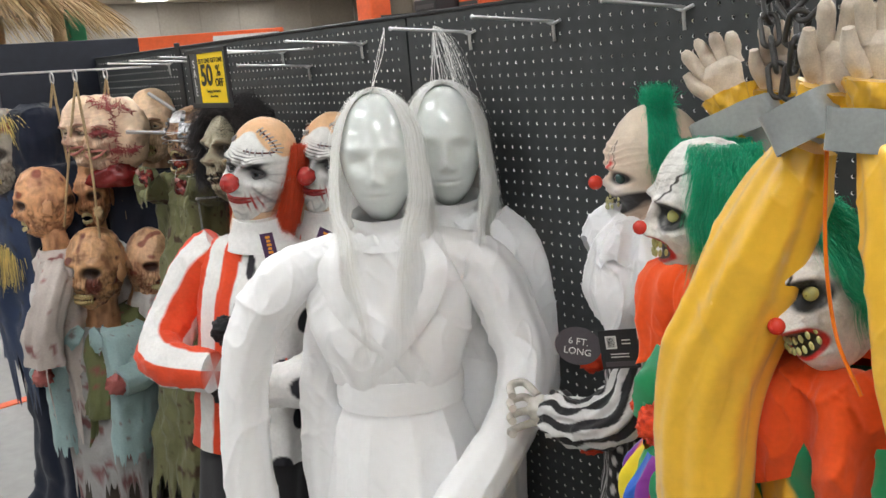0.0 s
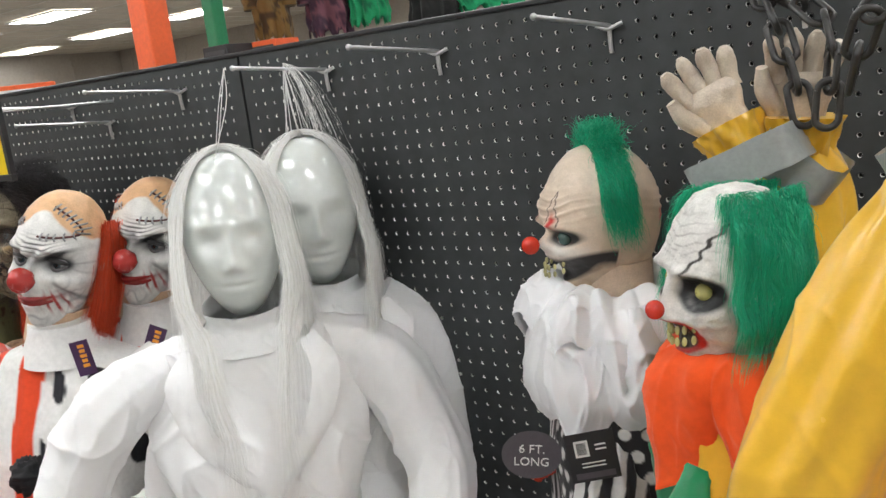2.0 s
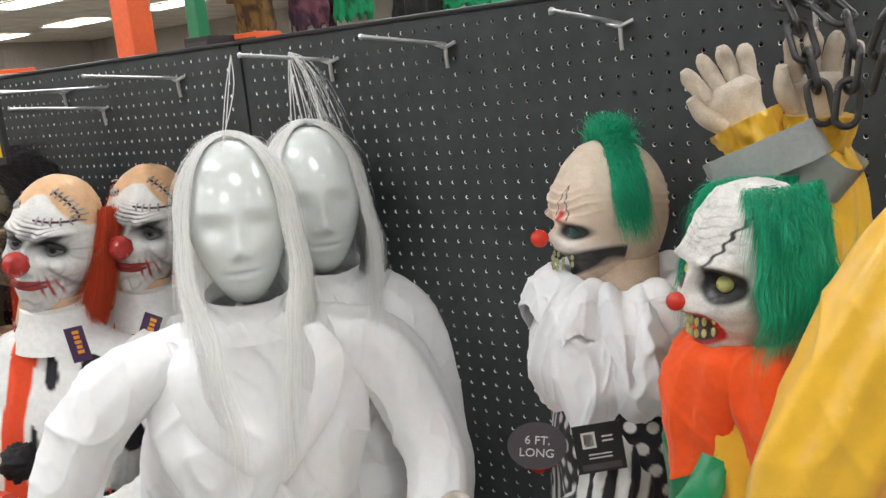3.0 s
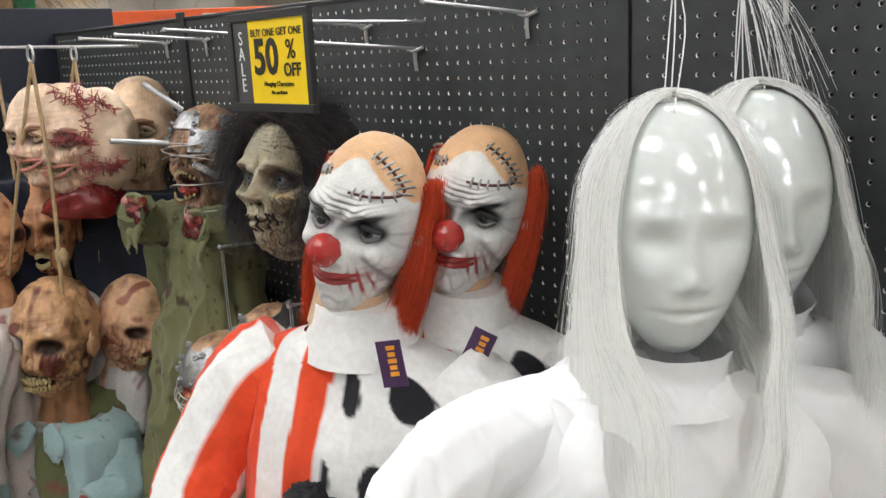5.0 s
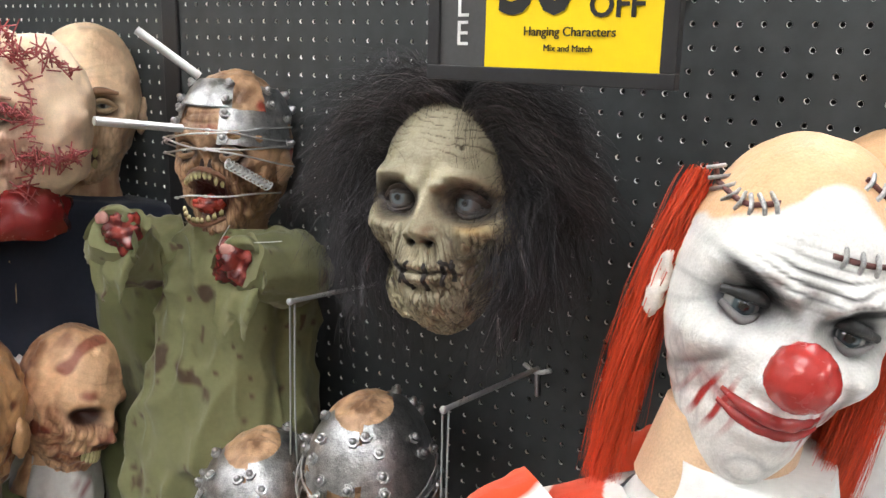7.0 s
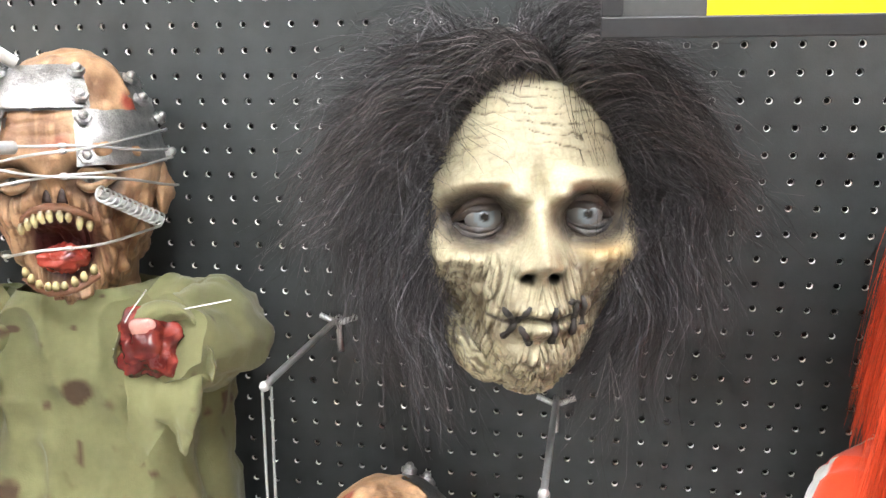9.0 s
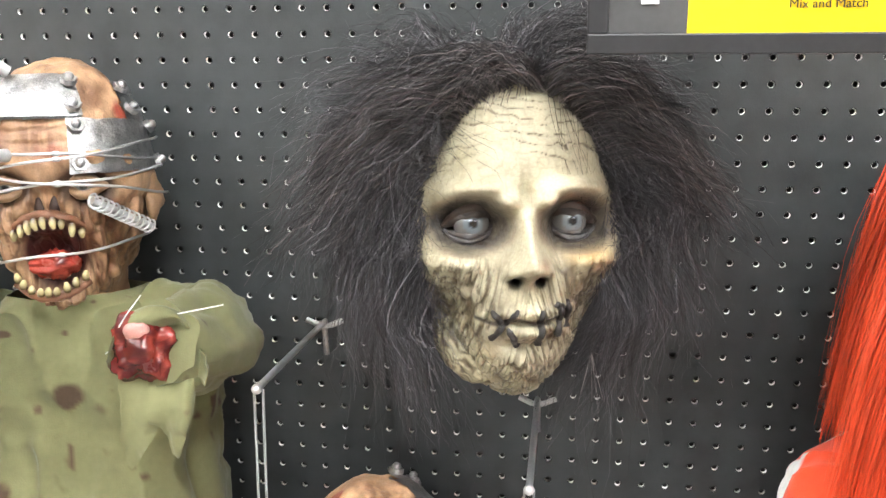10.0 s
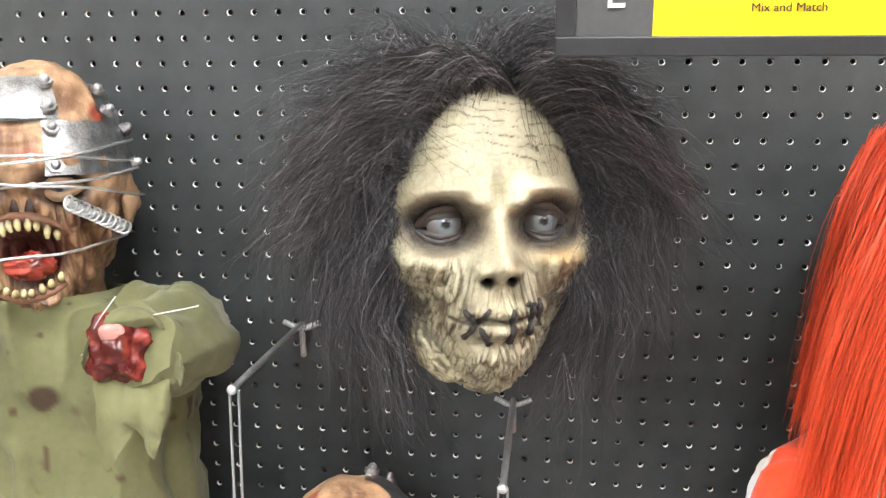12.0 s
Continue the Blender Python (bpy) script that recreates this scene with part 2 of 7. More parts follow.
BLACK = material("black_plastic", (0.02, 0.02, 0.022), 0.4, vary=0.15, scale=20)
CHARCOAL = material("charcoal_card", (0.06, 0.06, 0.06), 0.5, vary=0.1)
YELLOW = material("yellow_card", (0.9, 0.62, 0.005), 0.4, vary=0.03, scale=10)
INK = material("black_ink", (0.015, 0.015, 0.015), 0.5, vary=0.05)
PAPER = material("white_ink", (0.75, 0.75, 0.73), 0.5, vary=0.05)
TAPE = material("grey_tape", (0.3, 0.32, 0.31), 0.35, vary=0.1, scale=20, bump=0.15, bump_scale=300)
CHAIN = material("black_chain", (0.03, 0.028, 0.026), 0.35, vary=0.3, scale=60, bump=0.2)
ROPE = material("jute_rope", (0.42, 0.3, 0.16), 0.85, vary=0.25, scale=80, bump=0.6, bump_scale=400)
STRAW = material("dry_straw", None, 0.7, vary=0.25, scale=40)


def text(name, body, size, mat, m, parent=None, align="CENTER", depth=0.0004, sx=1.0, label="", bold=0.0):
    cu = bpy.data.curves.new(name, "FONT")
    cu.body, cu.size, cu.align_x, cu.align_y, cu.extrude = body, size, align, "CENTER", depth
    cu.resolution_u = 3
    cu.offset = bold
    tmp = bpy.data.objects.new(name, cu)
    scene.collection.objects.link(tmp)
    me = bpy.data.meshes.new_from_object(tmp.evaluated_get(bpy.context.evaluated_depsgraph_get()))
    bpy.data.objects.remove(tmp)
    me.materials.clear(), me.materials.append(mat)
    me.name = name
    me.transform(Matrix.Diagonal((sx, 1, 1, 1)))
    me.transform(m)
    ob = new(name, me)
    ob.parent = parent
    return tagged(ob, label)


def gauss(x, z, x0, z0, sx, sz):
    return np.exp(-((x - x0) / sx) ** 2 - ((z - z0) / sz) ** 2)


def mix(a, b, w):
    w = np.clip(w, 0, 1)[..., None]
    return a * (1 - w) + np.array(b) * w


def head(bag, feats, paint, mat=LATEX, s=1.0, nz=170, na=230, half=(0.077, 0.088, 0.1), zc=-0.003, c=0.124, widths=((-0.127, 0.75), (-0.1, 0.8), (-0.07, 0.87), (0, 1), (0.05, 1.02), (0.12, 1)), relief=None, holes=()):
    """A mask: an egg with its face to -y and its eyes at z = 0, pushed in and out by feats (x, z, sx, sz, depth), wrinkled by relief and
    coloured by paint(p, n). Returns a function that gives the front's y at (x, z)."""
    ph = np.linspace(-np.pi / 2, np.pi / 2, nz)
    a = np.linspace(-np.pi, np.pi, na, endpoint=False)
    a = a - 0.45 * np.sin(a)
    cz = np.maximum(np.cos(ph), 0) ** 0.85
    z = np.repeat((zc + c * np.sin(ph))[:, None], na, 1)
    wz, wm = zip(*widths)
    wm = np.interp(z, wz, wm)
    x = half[0] * wm * cz[:, None] * np.sin(a)[None]
    fr = np.cos(a)[None]
    y = np.where(fr > 0, -half[1] * cz[:, None] * np.abs(fr) ** 0.85, half[2] * cz[:, None] * np.abs(fr))
    front = np.clip(fr * 3 + 0.3, 0, 1)
    d = 0
    for fx, fz, sx, sz, dep in feats:
        d = d + dep * gauss(x, z, fx, fz, sx, sz)
    y = y - d * front
    p = np.stack([x, y, z], -1)
    if relief is not None:
        nrm = np.stack([x / half[0] ** 2, y / half[1] ** 2, (z - zc) / c**2], -1)
        nrm /= np.linalg.norm(nrm, axis=-1, keepdims=True) + 1e-9
        p = p + nrm * relief(p)[..., None]
    col = paint(p)
    bag.add(p * s, grid_faces(nz, na), mat, col.reshape(-1, 3))

    def front_y(px, pz):
        k = np.argmin((p[..., 0] - px) ** 2 + (p[..., 2] - pz) ** 2 + np.where(p[..., 1] > 0, 1, 0))
        return p.reshape(-1, 3)[k, 1] * s

    return front_y


FACE = [(0.034, 0, 0.02, 0.015, -0.017), (-0.034, 0, 0.02, 0.015, -0.017), (0.036, 0.024, 0.026, 0.011, 0.007), (-0.036, 0.024, 0.026, 0.011, 0.007),
        (0, -0.012, 0.009, 0.022, 0.012), (0, -0.036, 0.013, 0.012, 0.02), (0.012, -0.043, 0.007, 0.006, 0.006), (-0.012, -0.043, 0.007, 0.006, 0.006),
        (0.052, -0.03, 0.02, 0.014, 0.006), (-0.052, -0.03, 0.02, 0.014, 0.006), (0, -0.07, 0.03, 0.003, -0.005), (0, -0.063, 0.024, 0.005, 0.005), (0, -0.079, 0.02, 0.006, 0.006),
        (0, -0.108, 0.022, 0.014, 0.008), (0.04, -0.075, 0.016, 0.02, -0.004), (-0.04, -0.075, 0.016, 0.02, -0.004)]


def eyeball(bag, x, z, y, r, iris, white=(0.6, 0.6, 0.58), gaze=(0, 0), pupil=0.28, ir=0.55):
    g = np.array([gaze[0], -1, gaze[1]])
    g = g / np.linalg.norm(g)

    def col(p, d):
        k = np.arccos(np.clip(d @ g, -1, 1))
        c = np.broadcast_to(np.array(white), d.shape).copy()
        c = mix(c, iris, (ir - k) / 0.06)
        return mix(c, (0.01, 0.01, 0.01), (pupil - k) / 0.05)

    ball(bag, (x, y, z), r, EYE, col, seg=40)


def cord(bag, pts, r, mat, col=(0.5, 0.5, 0.5), rings=14, seg=7):
    tube(bag, pts, [r] * len(pts), mat, col, rings=rings, seg=seg)


def side_hair(bag, roots, drop, spread, col, seed=0, n=1500, k=9, width=0.0016, mat=HAIR, curl=0.006, length_var=0.25, lean=(0, 0, 0)):
    """Straight hair that falls from roots (points with an outward push)."""
    rng = np.random.default_rng(seed)
    r, out = roots
    i = rng.integers(0, len(r), n)
    base = r[i] + rng.normal(0, 0.004, (n, 3))
    t = np.linspace(0, 1, k)[None, :, None]
    L = drop * (1 - length_var * rng.random((n, 1, 1)))
    o = out[i][:, None] + rng.normal(0, 0.25, (n, 1, 3))
    p = base[:, None] + o * spread * np.sin(np.minimum(t * 2.2, 1.57)) + np.array([0, 0, -1.0]) * L * t**1.25 + np.array(lean) * t
    clump = value_noise(base * 1.0, 0.02, seed)[:, None, None]
    p = p + curl * np.stack([np.sin(6 * t[..., 0] + 5 * clump[..., 0]), np.cos(5 * t[..., 0] + 7 * clump[..., 0]), np.zeros((n, k))], -1) * t
    strands(bag, p, width, mat, col, seed=seed)

# ---- the shop: floor, ceiling, far walls ----
CONCRETE = material("sealed_concrete", (0.23, 0.22, 0.21), 0.35, vary=0.14, scale=1.6, bump=0.05, bump_scale=120)
TILE = material("ceiling_tile", (0.62, 0.55, 0.44), 0.9, vary=0.08, scale=6, bump=0.3, bump_scale=160)
PANEL = material("grey_wall_panel", (0.36, 0.32, 0.27), 0.7, vary=0.1, scale=2)
GRIDBAR = material("ceiling_grid_paint", (0.7, 0.66, 0.58), 0.5, vary=0.05)
ORANGE = material("orange_paint", (0.85, 0.13, 0.03), 0.5, vary=0.1, scale=5)
GREEN = material("green_paint", (0.03, 0.28, 0.12), 0.5, vary=0.1, scale=5)
PURPLE = material("purple_paint", (0.11, 0.04, 0.1), 0.7, vary=0.15, scale=4)
NAVY = material("navy_panel", (0.016, 0.02, 0.033), 0.5, vary=0.15, scale=4)
X0, X1, Y0, Y1 = -15.0, 6.5, -6.0, 11.0

bag = Bag()
box(bag, (X0, Y0, -0.1), (X1, Y1, 0), CONCRETE)
floor = tagged(part("floor", bag, smooth=False), "grey sealed concrete shop floor", "floor", kind="structure")
bag = Bag()
box(bag, (X0, Y0, CEILING), (X1, Y1, CEILING + 0.1), TILE)
for k in range(int((X1 - X0) / 0.61) + 1):
    box(bag, (X0 + k * 0.61 - 0.012, Y0, CEILING - 0.006), (X0 + k * 0.61 + 0.012, Y1, CEILING - 0.001), GRIDBAR)
for k in range(int((Y1 - Y0) / 1.22) + 1):
    box(bag, (X0, Y0 + k * 1.22 - 0.012, CEILING - 0.0075), (X1, Y0 + k * 1.22 + 0.012, CEILING - 0.0025), GRIDBAR)
tagged(part("ceiling", bag, smooth=False), "cream suspended tile ceiling with grid", "ceiling", kind="structure")
for name, lo, hi in (("wall_west", (X0 - 0.1, Y0, 0), (X0, Y1, CEILING)), ("wall_east", (X1, Y0, 0), (X1 + 0.1, Y1, CEILING)),
                     ("wall_south", (X0 - 0.1, Y0 - 0.1, 0), (X1 + 0.1, Y0, CEILING)), ("wall_north", (X0 - 0.1, Y1, 0), (X1 + 0.1, Y1 + 0.1, CEILING))):
    bag = Bag()
    box(bag, lo, hi, PANEL)
    wall = tagged(part(name, bag, smooth=False), "grey panelled shop wall", "wall", kind="structure")
    along = 1 if name in ("wall_west", "wall_east") else 0
    a0, a1 = lo[along], hi[along]
    strip = Bag()
    for k in range(int((a1 - a0) / 0.9)):
        p = a0 + 0.5 + k * 0.9
        if along:
            face = hi[0] if name == "wall_west" else lo[0]
            box(strip, (face - 0.012, p, 0), (face + 0.012, p + 0.04, CEILING - 0.01), PANEL)
        else:
            face = hi[1] if name == "wall_south" else lo[1]
            box(strip, (p, face - 0.012, 0), (p + 0.04, face + 0.012, CEILING - 0.01), PANEL)
    tagged(part("trim", strip, smooth=False), "grey joint battens on the wall panels", "trim", kind="structure")

GLOW = bpy.data.materials.new("lamp_diffuser")
GLOW.use_nodes = True
g = GLOW.node_tree.nodes["Principled BSDF"]
g.inputs["Emission Color"].default_value, g.inputs["Emission Strength"].default_value = (0.965, 0.985, 1.0, 1), LAMP_POWER
LAMPFRAME = material("white_lamp_frame", (0.8, 0.79, 0.76), 0.4, vary=0.03)


def ceiling_light():
    root = tagged(new("ceiling_light"), "white recessed fluorescent ceiling light, switched on", "ceiling light", "ceiling lights")
    b = Bag()
    for lo, hi in (((-0.61, -0.3, -0.02), (0.61, -0.27, 0)), ((-0.61, 0.27, -0.02), (0.61, 0.3, 0)), ((-0.61, -0.27, -0.02), (-0.58, 0.27, 0)), ((0.58, -0.27, -0.02), (0.61, 0.27, 0))):
        box(b, lo, hi, LAMPFRAME)
    part("frame", b, root, smooth=False)
    b = Bag()
    box(b, (-0.58, -0.27, -0.012), (0.58, 0.27, -0.004), GLOW)
    part("diffuser", b, root, "glowing prismatic diffuser", smooth=False)
    return root


lamp = ceiling_light()
lamp.matrix_basis = pose(0.6, -1.4, CEILING - 0.008)
for lx in (-13.8, -11.4, -9.0, -6.6, -4.2, -1.8, 0.6, 3.0, 5.4):
    for ly in (-3.8, -1.4, 1.0, 3.4, 5.8, 8.2):
        if (lx, ly) != (0.6, -1.4):
            copy_thing(lamp, pose(lx, ly, CEILING - 0.008))

# ---- the pegboard display wall ----
TOP = 1.766


def pegboard(x0, x1, phase, z0=0.45, z1=TOP, side=0.0):
    """A board with round holes an inch apart, each with a rounded rim and its depth."""
    b, e, r, n = Bag(), 0.0127, 0.0029, 12
    k0, k1 = math.ceil((x0 + 0.012 - phase) / 0.0254), math.floor((x1 - 0.012 - phase) / 0.0254)
    r0, r1 = math.ceil((z0 + 0.012 - 1.62) / 0.0254), math.floor((z1 - 0.012 - 1.62) / 0.0254)
    a = np.arange(n) * 2 * np.pi / n + np.pi / n
    cs = np.stack([np.cos(a), np.sin(a)], 1)
    sq = cs / np.abs(cs).max(1, keepdims=True) * e
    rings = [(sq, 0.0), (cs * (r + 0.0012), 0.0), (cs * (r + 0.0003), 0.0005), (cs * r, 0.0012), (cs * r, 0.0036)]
    cell = np.concatenate([np.concatenate([q[:, :1], np.full((n, 1), y), q[:, 1:]], 1) for q, y in rings])
    cf = np.concatenate([grid_faces(2, n) + n * k for k in range(4)])[:, ::-1]
    cx, cz = np.meshgrid(phase + 0.0254 * np.arange(k0, k1 + 1), 1.62 + 0.0254 * np.arange(r0, r1 + 1), indexing="ij")
    c = np.stack([cx.ravel(), np.zeros(cx.size), cz.ravel()], 1)
    v = (c[:, None] + cell[None]).reshape(-1, 3)
    f = (np.arange(len(c))[:, None, None] * len(cell) + cf[None]).reshape(-1, 4)
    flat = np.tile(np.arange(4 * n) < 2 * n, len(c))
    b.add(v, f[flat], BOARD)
    # chamfer and hole wall take the pale glint colour, not the board's black
    b.add(v, f[~flat], GLINT_RIM)
    lx, hx, lz, hz = phase + 0.0254 * k0 - e, phase + 0.0254 * k1 + e, 1.62 + 0.0254 * r0 - e, 1.62 + 0.0254 * r1 + e
    for lo, hi in (((x0, 0, 0), (lx, 0.005, z1)), ((hx, 0, 0), (x1, 0.005, z1)), ((lx, 0, 0), (hx, 0.005, lz)), ((lx, 0, hz), (hx, 0.005, z1))):
        box(b, lo, hi, BOARD)
    return b


display = tagged(new("wall_display"), "black pegboard display wall full of hanging props", "display wall", kind="structure")
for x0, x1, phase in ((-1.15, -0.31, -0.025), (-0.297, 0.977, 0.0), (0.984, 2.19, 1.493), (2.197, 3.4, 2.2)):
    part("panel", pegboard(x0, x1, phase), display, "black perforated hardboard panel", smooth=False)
bag = Bag()
box(bag, (-1.15, 0.03, 0), (3.4, 0.045, TOP - 0.004), BLACK)
for x in (-0.3035, 0.9805, 2.1935):
    box(bag, (x - 0.02, 0.006, 0), (x + 0.02, 0.03, TOP - 0.002), BLACK)
part("backing", bag, display, smooth=False)
bag = Bag()
box(bag, (-1.15, -0.004, TOP), (3.4, 0.048, TOP + 0.008), BLACK, bevel=0.002)
part("cap_rail", bag, display, "thin dark metal cap along the top", smooth=False)
bag = Bag()
box(bag, (-0.335, -0.006, 0.05), (-0.297, 0.0, TOP + 0.02), BLACK, bevel=0.002)
part("upright", bag, display, smooth=False)
bag = Bag()
box(bag, (-1.2, -0.39, 0.0), (-1.16, 0.2, 1.85), NAVY, bevel=0.004)
tagged(part("wall_end", bag, smooth=False), "black end panel standing square to the pegboard", "end panel", kind="structure")


def wire_hook(length, rise):
    """A zinc wire hook with a ball tip, clipped into the board."""
    root = tagged(new("peg_hook"), "zinc wire peg hook clipped into the pegboard", "peg hook", "hooks on the pegboard")
    b = Bag()
    cord(b, [(0, -0.004, 0), (0, -length * 0.5, rise * 0.5), (0, -length, rise)], 0.0032, CHROME, rings=10, seg=8)
    ball(b, (0, -length, rise), 0.0046, CHROME, seg=12)
    part("arm", b, root)
    b = Bag()
    cord(b, [(-0.02, -0.006, 0.002), (0, -0.009, -0.004), (0.02, -0.006, 0.002)], 0.0032, CHROME, rings=10, seg=8)
    cord(b, [(0, -0.006, 0), (0, -0.006, -0.02), (0, -0.004, -0.038)], 0.0034, CHROME, rings=6, seg=8)
    part("clip", b, root)
    return root


hook = wire_hook(0.22, 0.016)
hook.matrix_basis = pose(1.208, 0, 1.717)
for x, z in ((0.40, 1.717), (0.796, 1.717), (1.456, 1.72), (1.758, 1.72), (2.02, 1.72), (0.03, 1.717), (-0.2, 1.717), (0.535, 1.672), (0.162, 1.29), (0.394, 1.21), (-0.4, 1.717), (-0.17, 1.29)):
    copy_thing(hook, pose(x, 0, z))

for x, z, z1, dx in ((0.162, 1.304, 1.02, -0.012), (0.394, 1.224, 0.95, -0.004)):
    bag = Bag()
    for k in (-0.004, 0.004):
        cord(bag, [(x + k, -0.216, z), (x + k + dx * 0.5, -0.212, (z + z1) / 2), (x + k * 2 + dx, -0.205, z1)], 0.0012, TAPE, rings=10, seg=6)
    tagged(part("twine", bag), "grey twine looped over a peg hook", "twine", "twine on the hooks")

# ---- the sale sign ----
sign = tagged(new("sale_sign"), "yellow and black sale sign in a black frame", "sign")
sign.matrix_basis = pose(0.548, -0.312, 1.662, 0, 0, -2)
bag = Bag()
for lo, hi in (((-0.119, -0.004, -0.075), (0.115, 0.006, -0.0625)), ((-0.119, -0.004, 0.0625), (0.115, 0.006, 0.075)), ((-0.119, -0.004, -0.0625), (-0.106, 0.006, 0.0625)), ((0.102, -0.004, -0.0625), (0.115, 0.006, 0.0625)), ((-0.106, 0.002, -0.0625), (0.102, 0.006, 0.0625))):
    box(bag, lo, hi, BLACK, bevel=0.001)
part("frame", bag, sign, smooth=False)
bag = Bag()
box(bag, (-0.106, -0.001, -0.0625), (-0.0585, 0.0018, 0.0625), CHARCOAL)
part("side_strip", bag, sign, "charcoal strip", smooth=False)
bag = Bag()
box(bag, (-0.0585, -0.001, -0.0625), (0.102, 0.0018, 0.0625), YELLOW)
part("card", bag, sign, "yellow card", smooth=False)
bag = Bag()
cord(bag, [(0.0, 0.006, 0.06), (0.0, 0.15, 0.057), (0.0, 0.31, 0.055)], 0.003, CHROME)
part("holder", bag, sign, "zinc wire sign holder")
FRONT = Matrix.Rotation(radians(90), 4, "X")
for i, ch in enumerate("SALE"):
    text("lettering", ch, 0.03, PAPER, pose(-0.082, -0.0022, 0.036 - i * 0.024) @ FRONT, sign, sx=0.9)
text("lettering", "BUY ONE GET ONE", 0.0165, INK, pose(0.022, -0.0022, 0.043) @ FRONT, sign)
text("lettering", "50", 0.074, INK, pose(-0.01, -0.0022, 0.005) @ FRONT, sign, sx=0.98, bold=0.002)
text("lettering", "%", 0.04, INK, pose(0.062, -0.0022, 0.016) @ FRONT, sign)
text("lettering", "OFF", 0.027, INK, pose(0.063, -0.0022, -0.013) @ FRONT, sign, bold=0.0005)
text("lettering", "Hanging Characters", 0.0105, INK, pose(0.022, -0.0022, -0.033) @ FRONT, sign)
text("lettering", "Mix and Match", 0.0075, INK, pose(0.022, -0.0022, -0.046) @ FRONT, sign)


# ---- the skull mask with wild black hair ----
def wrinkle(p, n, k=1.0, stretch=(1, 1, 1), seed=0):
    v = value_noise(p / np.array(stretch), n, seed)
    return 1 - np.abs(v)


def skull_mask():
    b = Bag(LATEX)
    feats = []
    for s in (-1, 1):
        feats += [(s * 0.037, -0.002, 0.02, 0.0145, -0.03), (s * 0.038, -0.004, 0.031, 0.022, -0.011), (s * 0.015, 0.014, 0.009, 0.0065, 0.015), (s * 0.034, 0.0245, 0.018, 0.0075, 0.018),
                  (s * 0.058, 0.021, 0.013, 0.011, 0.013), (s * 0.0135, -0.034, 0.0058, 0.0058, 0.011), (s * 0.0085, -0.0405, 0.0042, 0.0034, -0.017), (s * 0.024, -0.024, 0.008, 0.015, -0.007),
                  (s * 0.056, -0.027, 0.017, 0.011, 0.015), (s * 0.05, -0.068, 0.016, 0.026, -0.016), (s * 0.07, 0.034, 0.014, 0.028, -0.009), (s * 0.036, 0.045, 0.022, 0.014, 0.004)]
    feats += [(0, 0.02, 0.0045, 0.012, -0.009), (0, 0.05, 0.04, 0.02, 0.004), (0, -0.004, 0.0075, 0.02, 0.013), (0, -0.02, 0.0085, 0.013, 0.012), (0, -0.031, 0.0115, 0.009, 0.021),
              (0, -0.068, 0.03, 0.022, 0.012), (0, -0.0705, 0.032, 0.0026, -0.007), (0, -0.064, 0.026, 0.0045, 0.005), (0, -0.078, 0.022, 0.0055, 0.007), (0, -0.089, 0.02, 0.004, -0.005), (0, -0.106, 0.021, 0.012, 0.011)]

    def lines(p):
        x, z = p[..., 0], p[..., 2]
        wob = 0.006 * value_noise(p, 0.03, 5) + 0.0025 * value_noise(p, 0.008, 6)
        brow = np.sin((z + 3.5 * x * x * np.clip((0.07 - z) / 0.03, -0.4, 1) + wob) * 2 * np.pi / 0.0062)
        brow = np.clip((brow - 0.8) * 5, 0, 1) * np.clip((z - 0.036) / 0.012, 0, 1) * np.clip(value_noise(p, 0.022, 8) + 0.75, 0, 1)
        q = np.stack([x + 0.25 * np.sign(x) * (z + 0.07), p[..., 1] * 0.3, z * 0.16], -1)
        low = np.maximum(np.clip(wrinkle(q, 0.0038, seed=11) * 3.4 - 2.4, 0, 1), 0.8 * np.clip(wrinkle(q, 0.0022, seed=14) * 3 - 2.1, 0, 1)) * np.clip((-0.018 - z) / 0.016, 0, 1) * np.clip(1 - 1.2 * gauss(x, z, 0, -0.026, 0.013, 0.016), 0, 1)
        low = low * np.clip(0.75 + 1.0 * value_noise(p, 0.018, 12) + gauss(np.abs(x), z, 0.045, -0.05, 0.03, 0.03) * 0.8, 0, 1)
        fine = np.clip(wrinkle(p, 0.006, seed=21) * 3 - 2.35, 0, 1) * 0.4
        bags = np.clip(np.sin((z * 1.3 + (np.abs(x) - 0.034) ** 2 * 16) * 2 * np.pi / 0.0062), 0, 1) * gauss(np.abs(x), z, 0.034, -0.013, 0.02, 0.008)
        crow = np.clip(wrinkle(np.stack([x * 0.25, p[..., 1] * 0.25, z], -1), 0.004, seed=31) * 2.4 - 1.7, 0, 1) * gauss(np.abs(x), z, 0.07, 0.0, 0.016, 0.02)
        return brow, low, fine, bags, crow

    def relief(p):
        brow, low, fine, bags, crow = lines(p)
        return -0.0018 * brow - 0.003 * low - 0.0006 * fine + 0.0014 * bags - 0.001 * crow + 0.0012 * fbm(p, 0.02, 3)

    def paint(p):
        x, z = p[..., 0], p[..., 2]
        brow, low, fine, bags, crow = lines(p)
        c = np.broadcast_to(np.array((0.4, 0.36, 0.25)), p.shape) * (1 + 0.14 * fbm(p, 0.03, 2))[..., None]
        c = mix(c, (0.45, 0.38, 0.22), 0.5 * np.clip(fbm(p, 0.025, 40) - 0.1, 0, 1) + np.clip((np.abs(x) - 0.05) * 9, 0, 0.5))
        wash = np.clip(fbm(np.stack([x, p[..., 1], z * 0.3], -1), 0.01, 17) * 0.9 + 0.25, 0, 1) * np.clip((-0.03 - z) / 0.012, 0, 1) * (0.45 + 0.55 * gauss(np.abs(x), z, 0.05, -0.05, 0.03, 0.028)) * np.clip((0.105 + z) / 0.03, 0.25, 1)
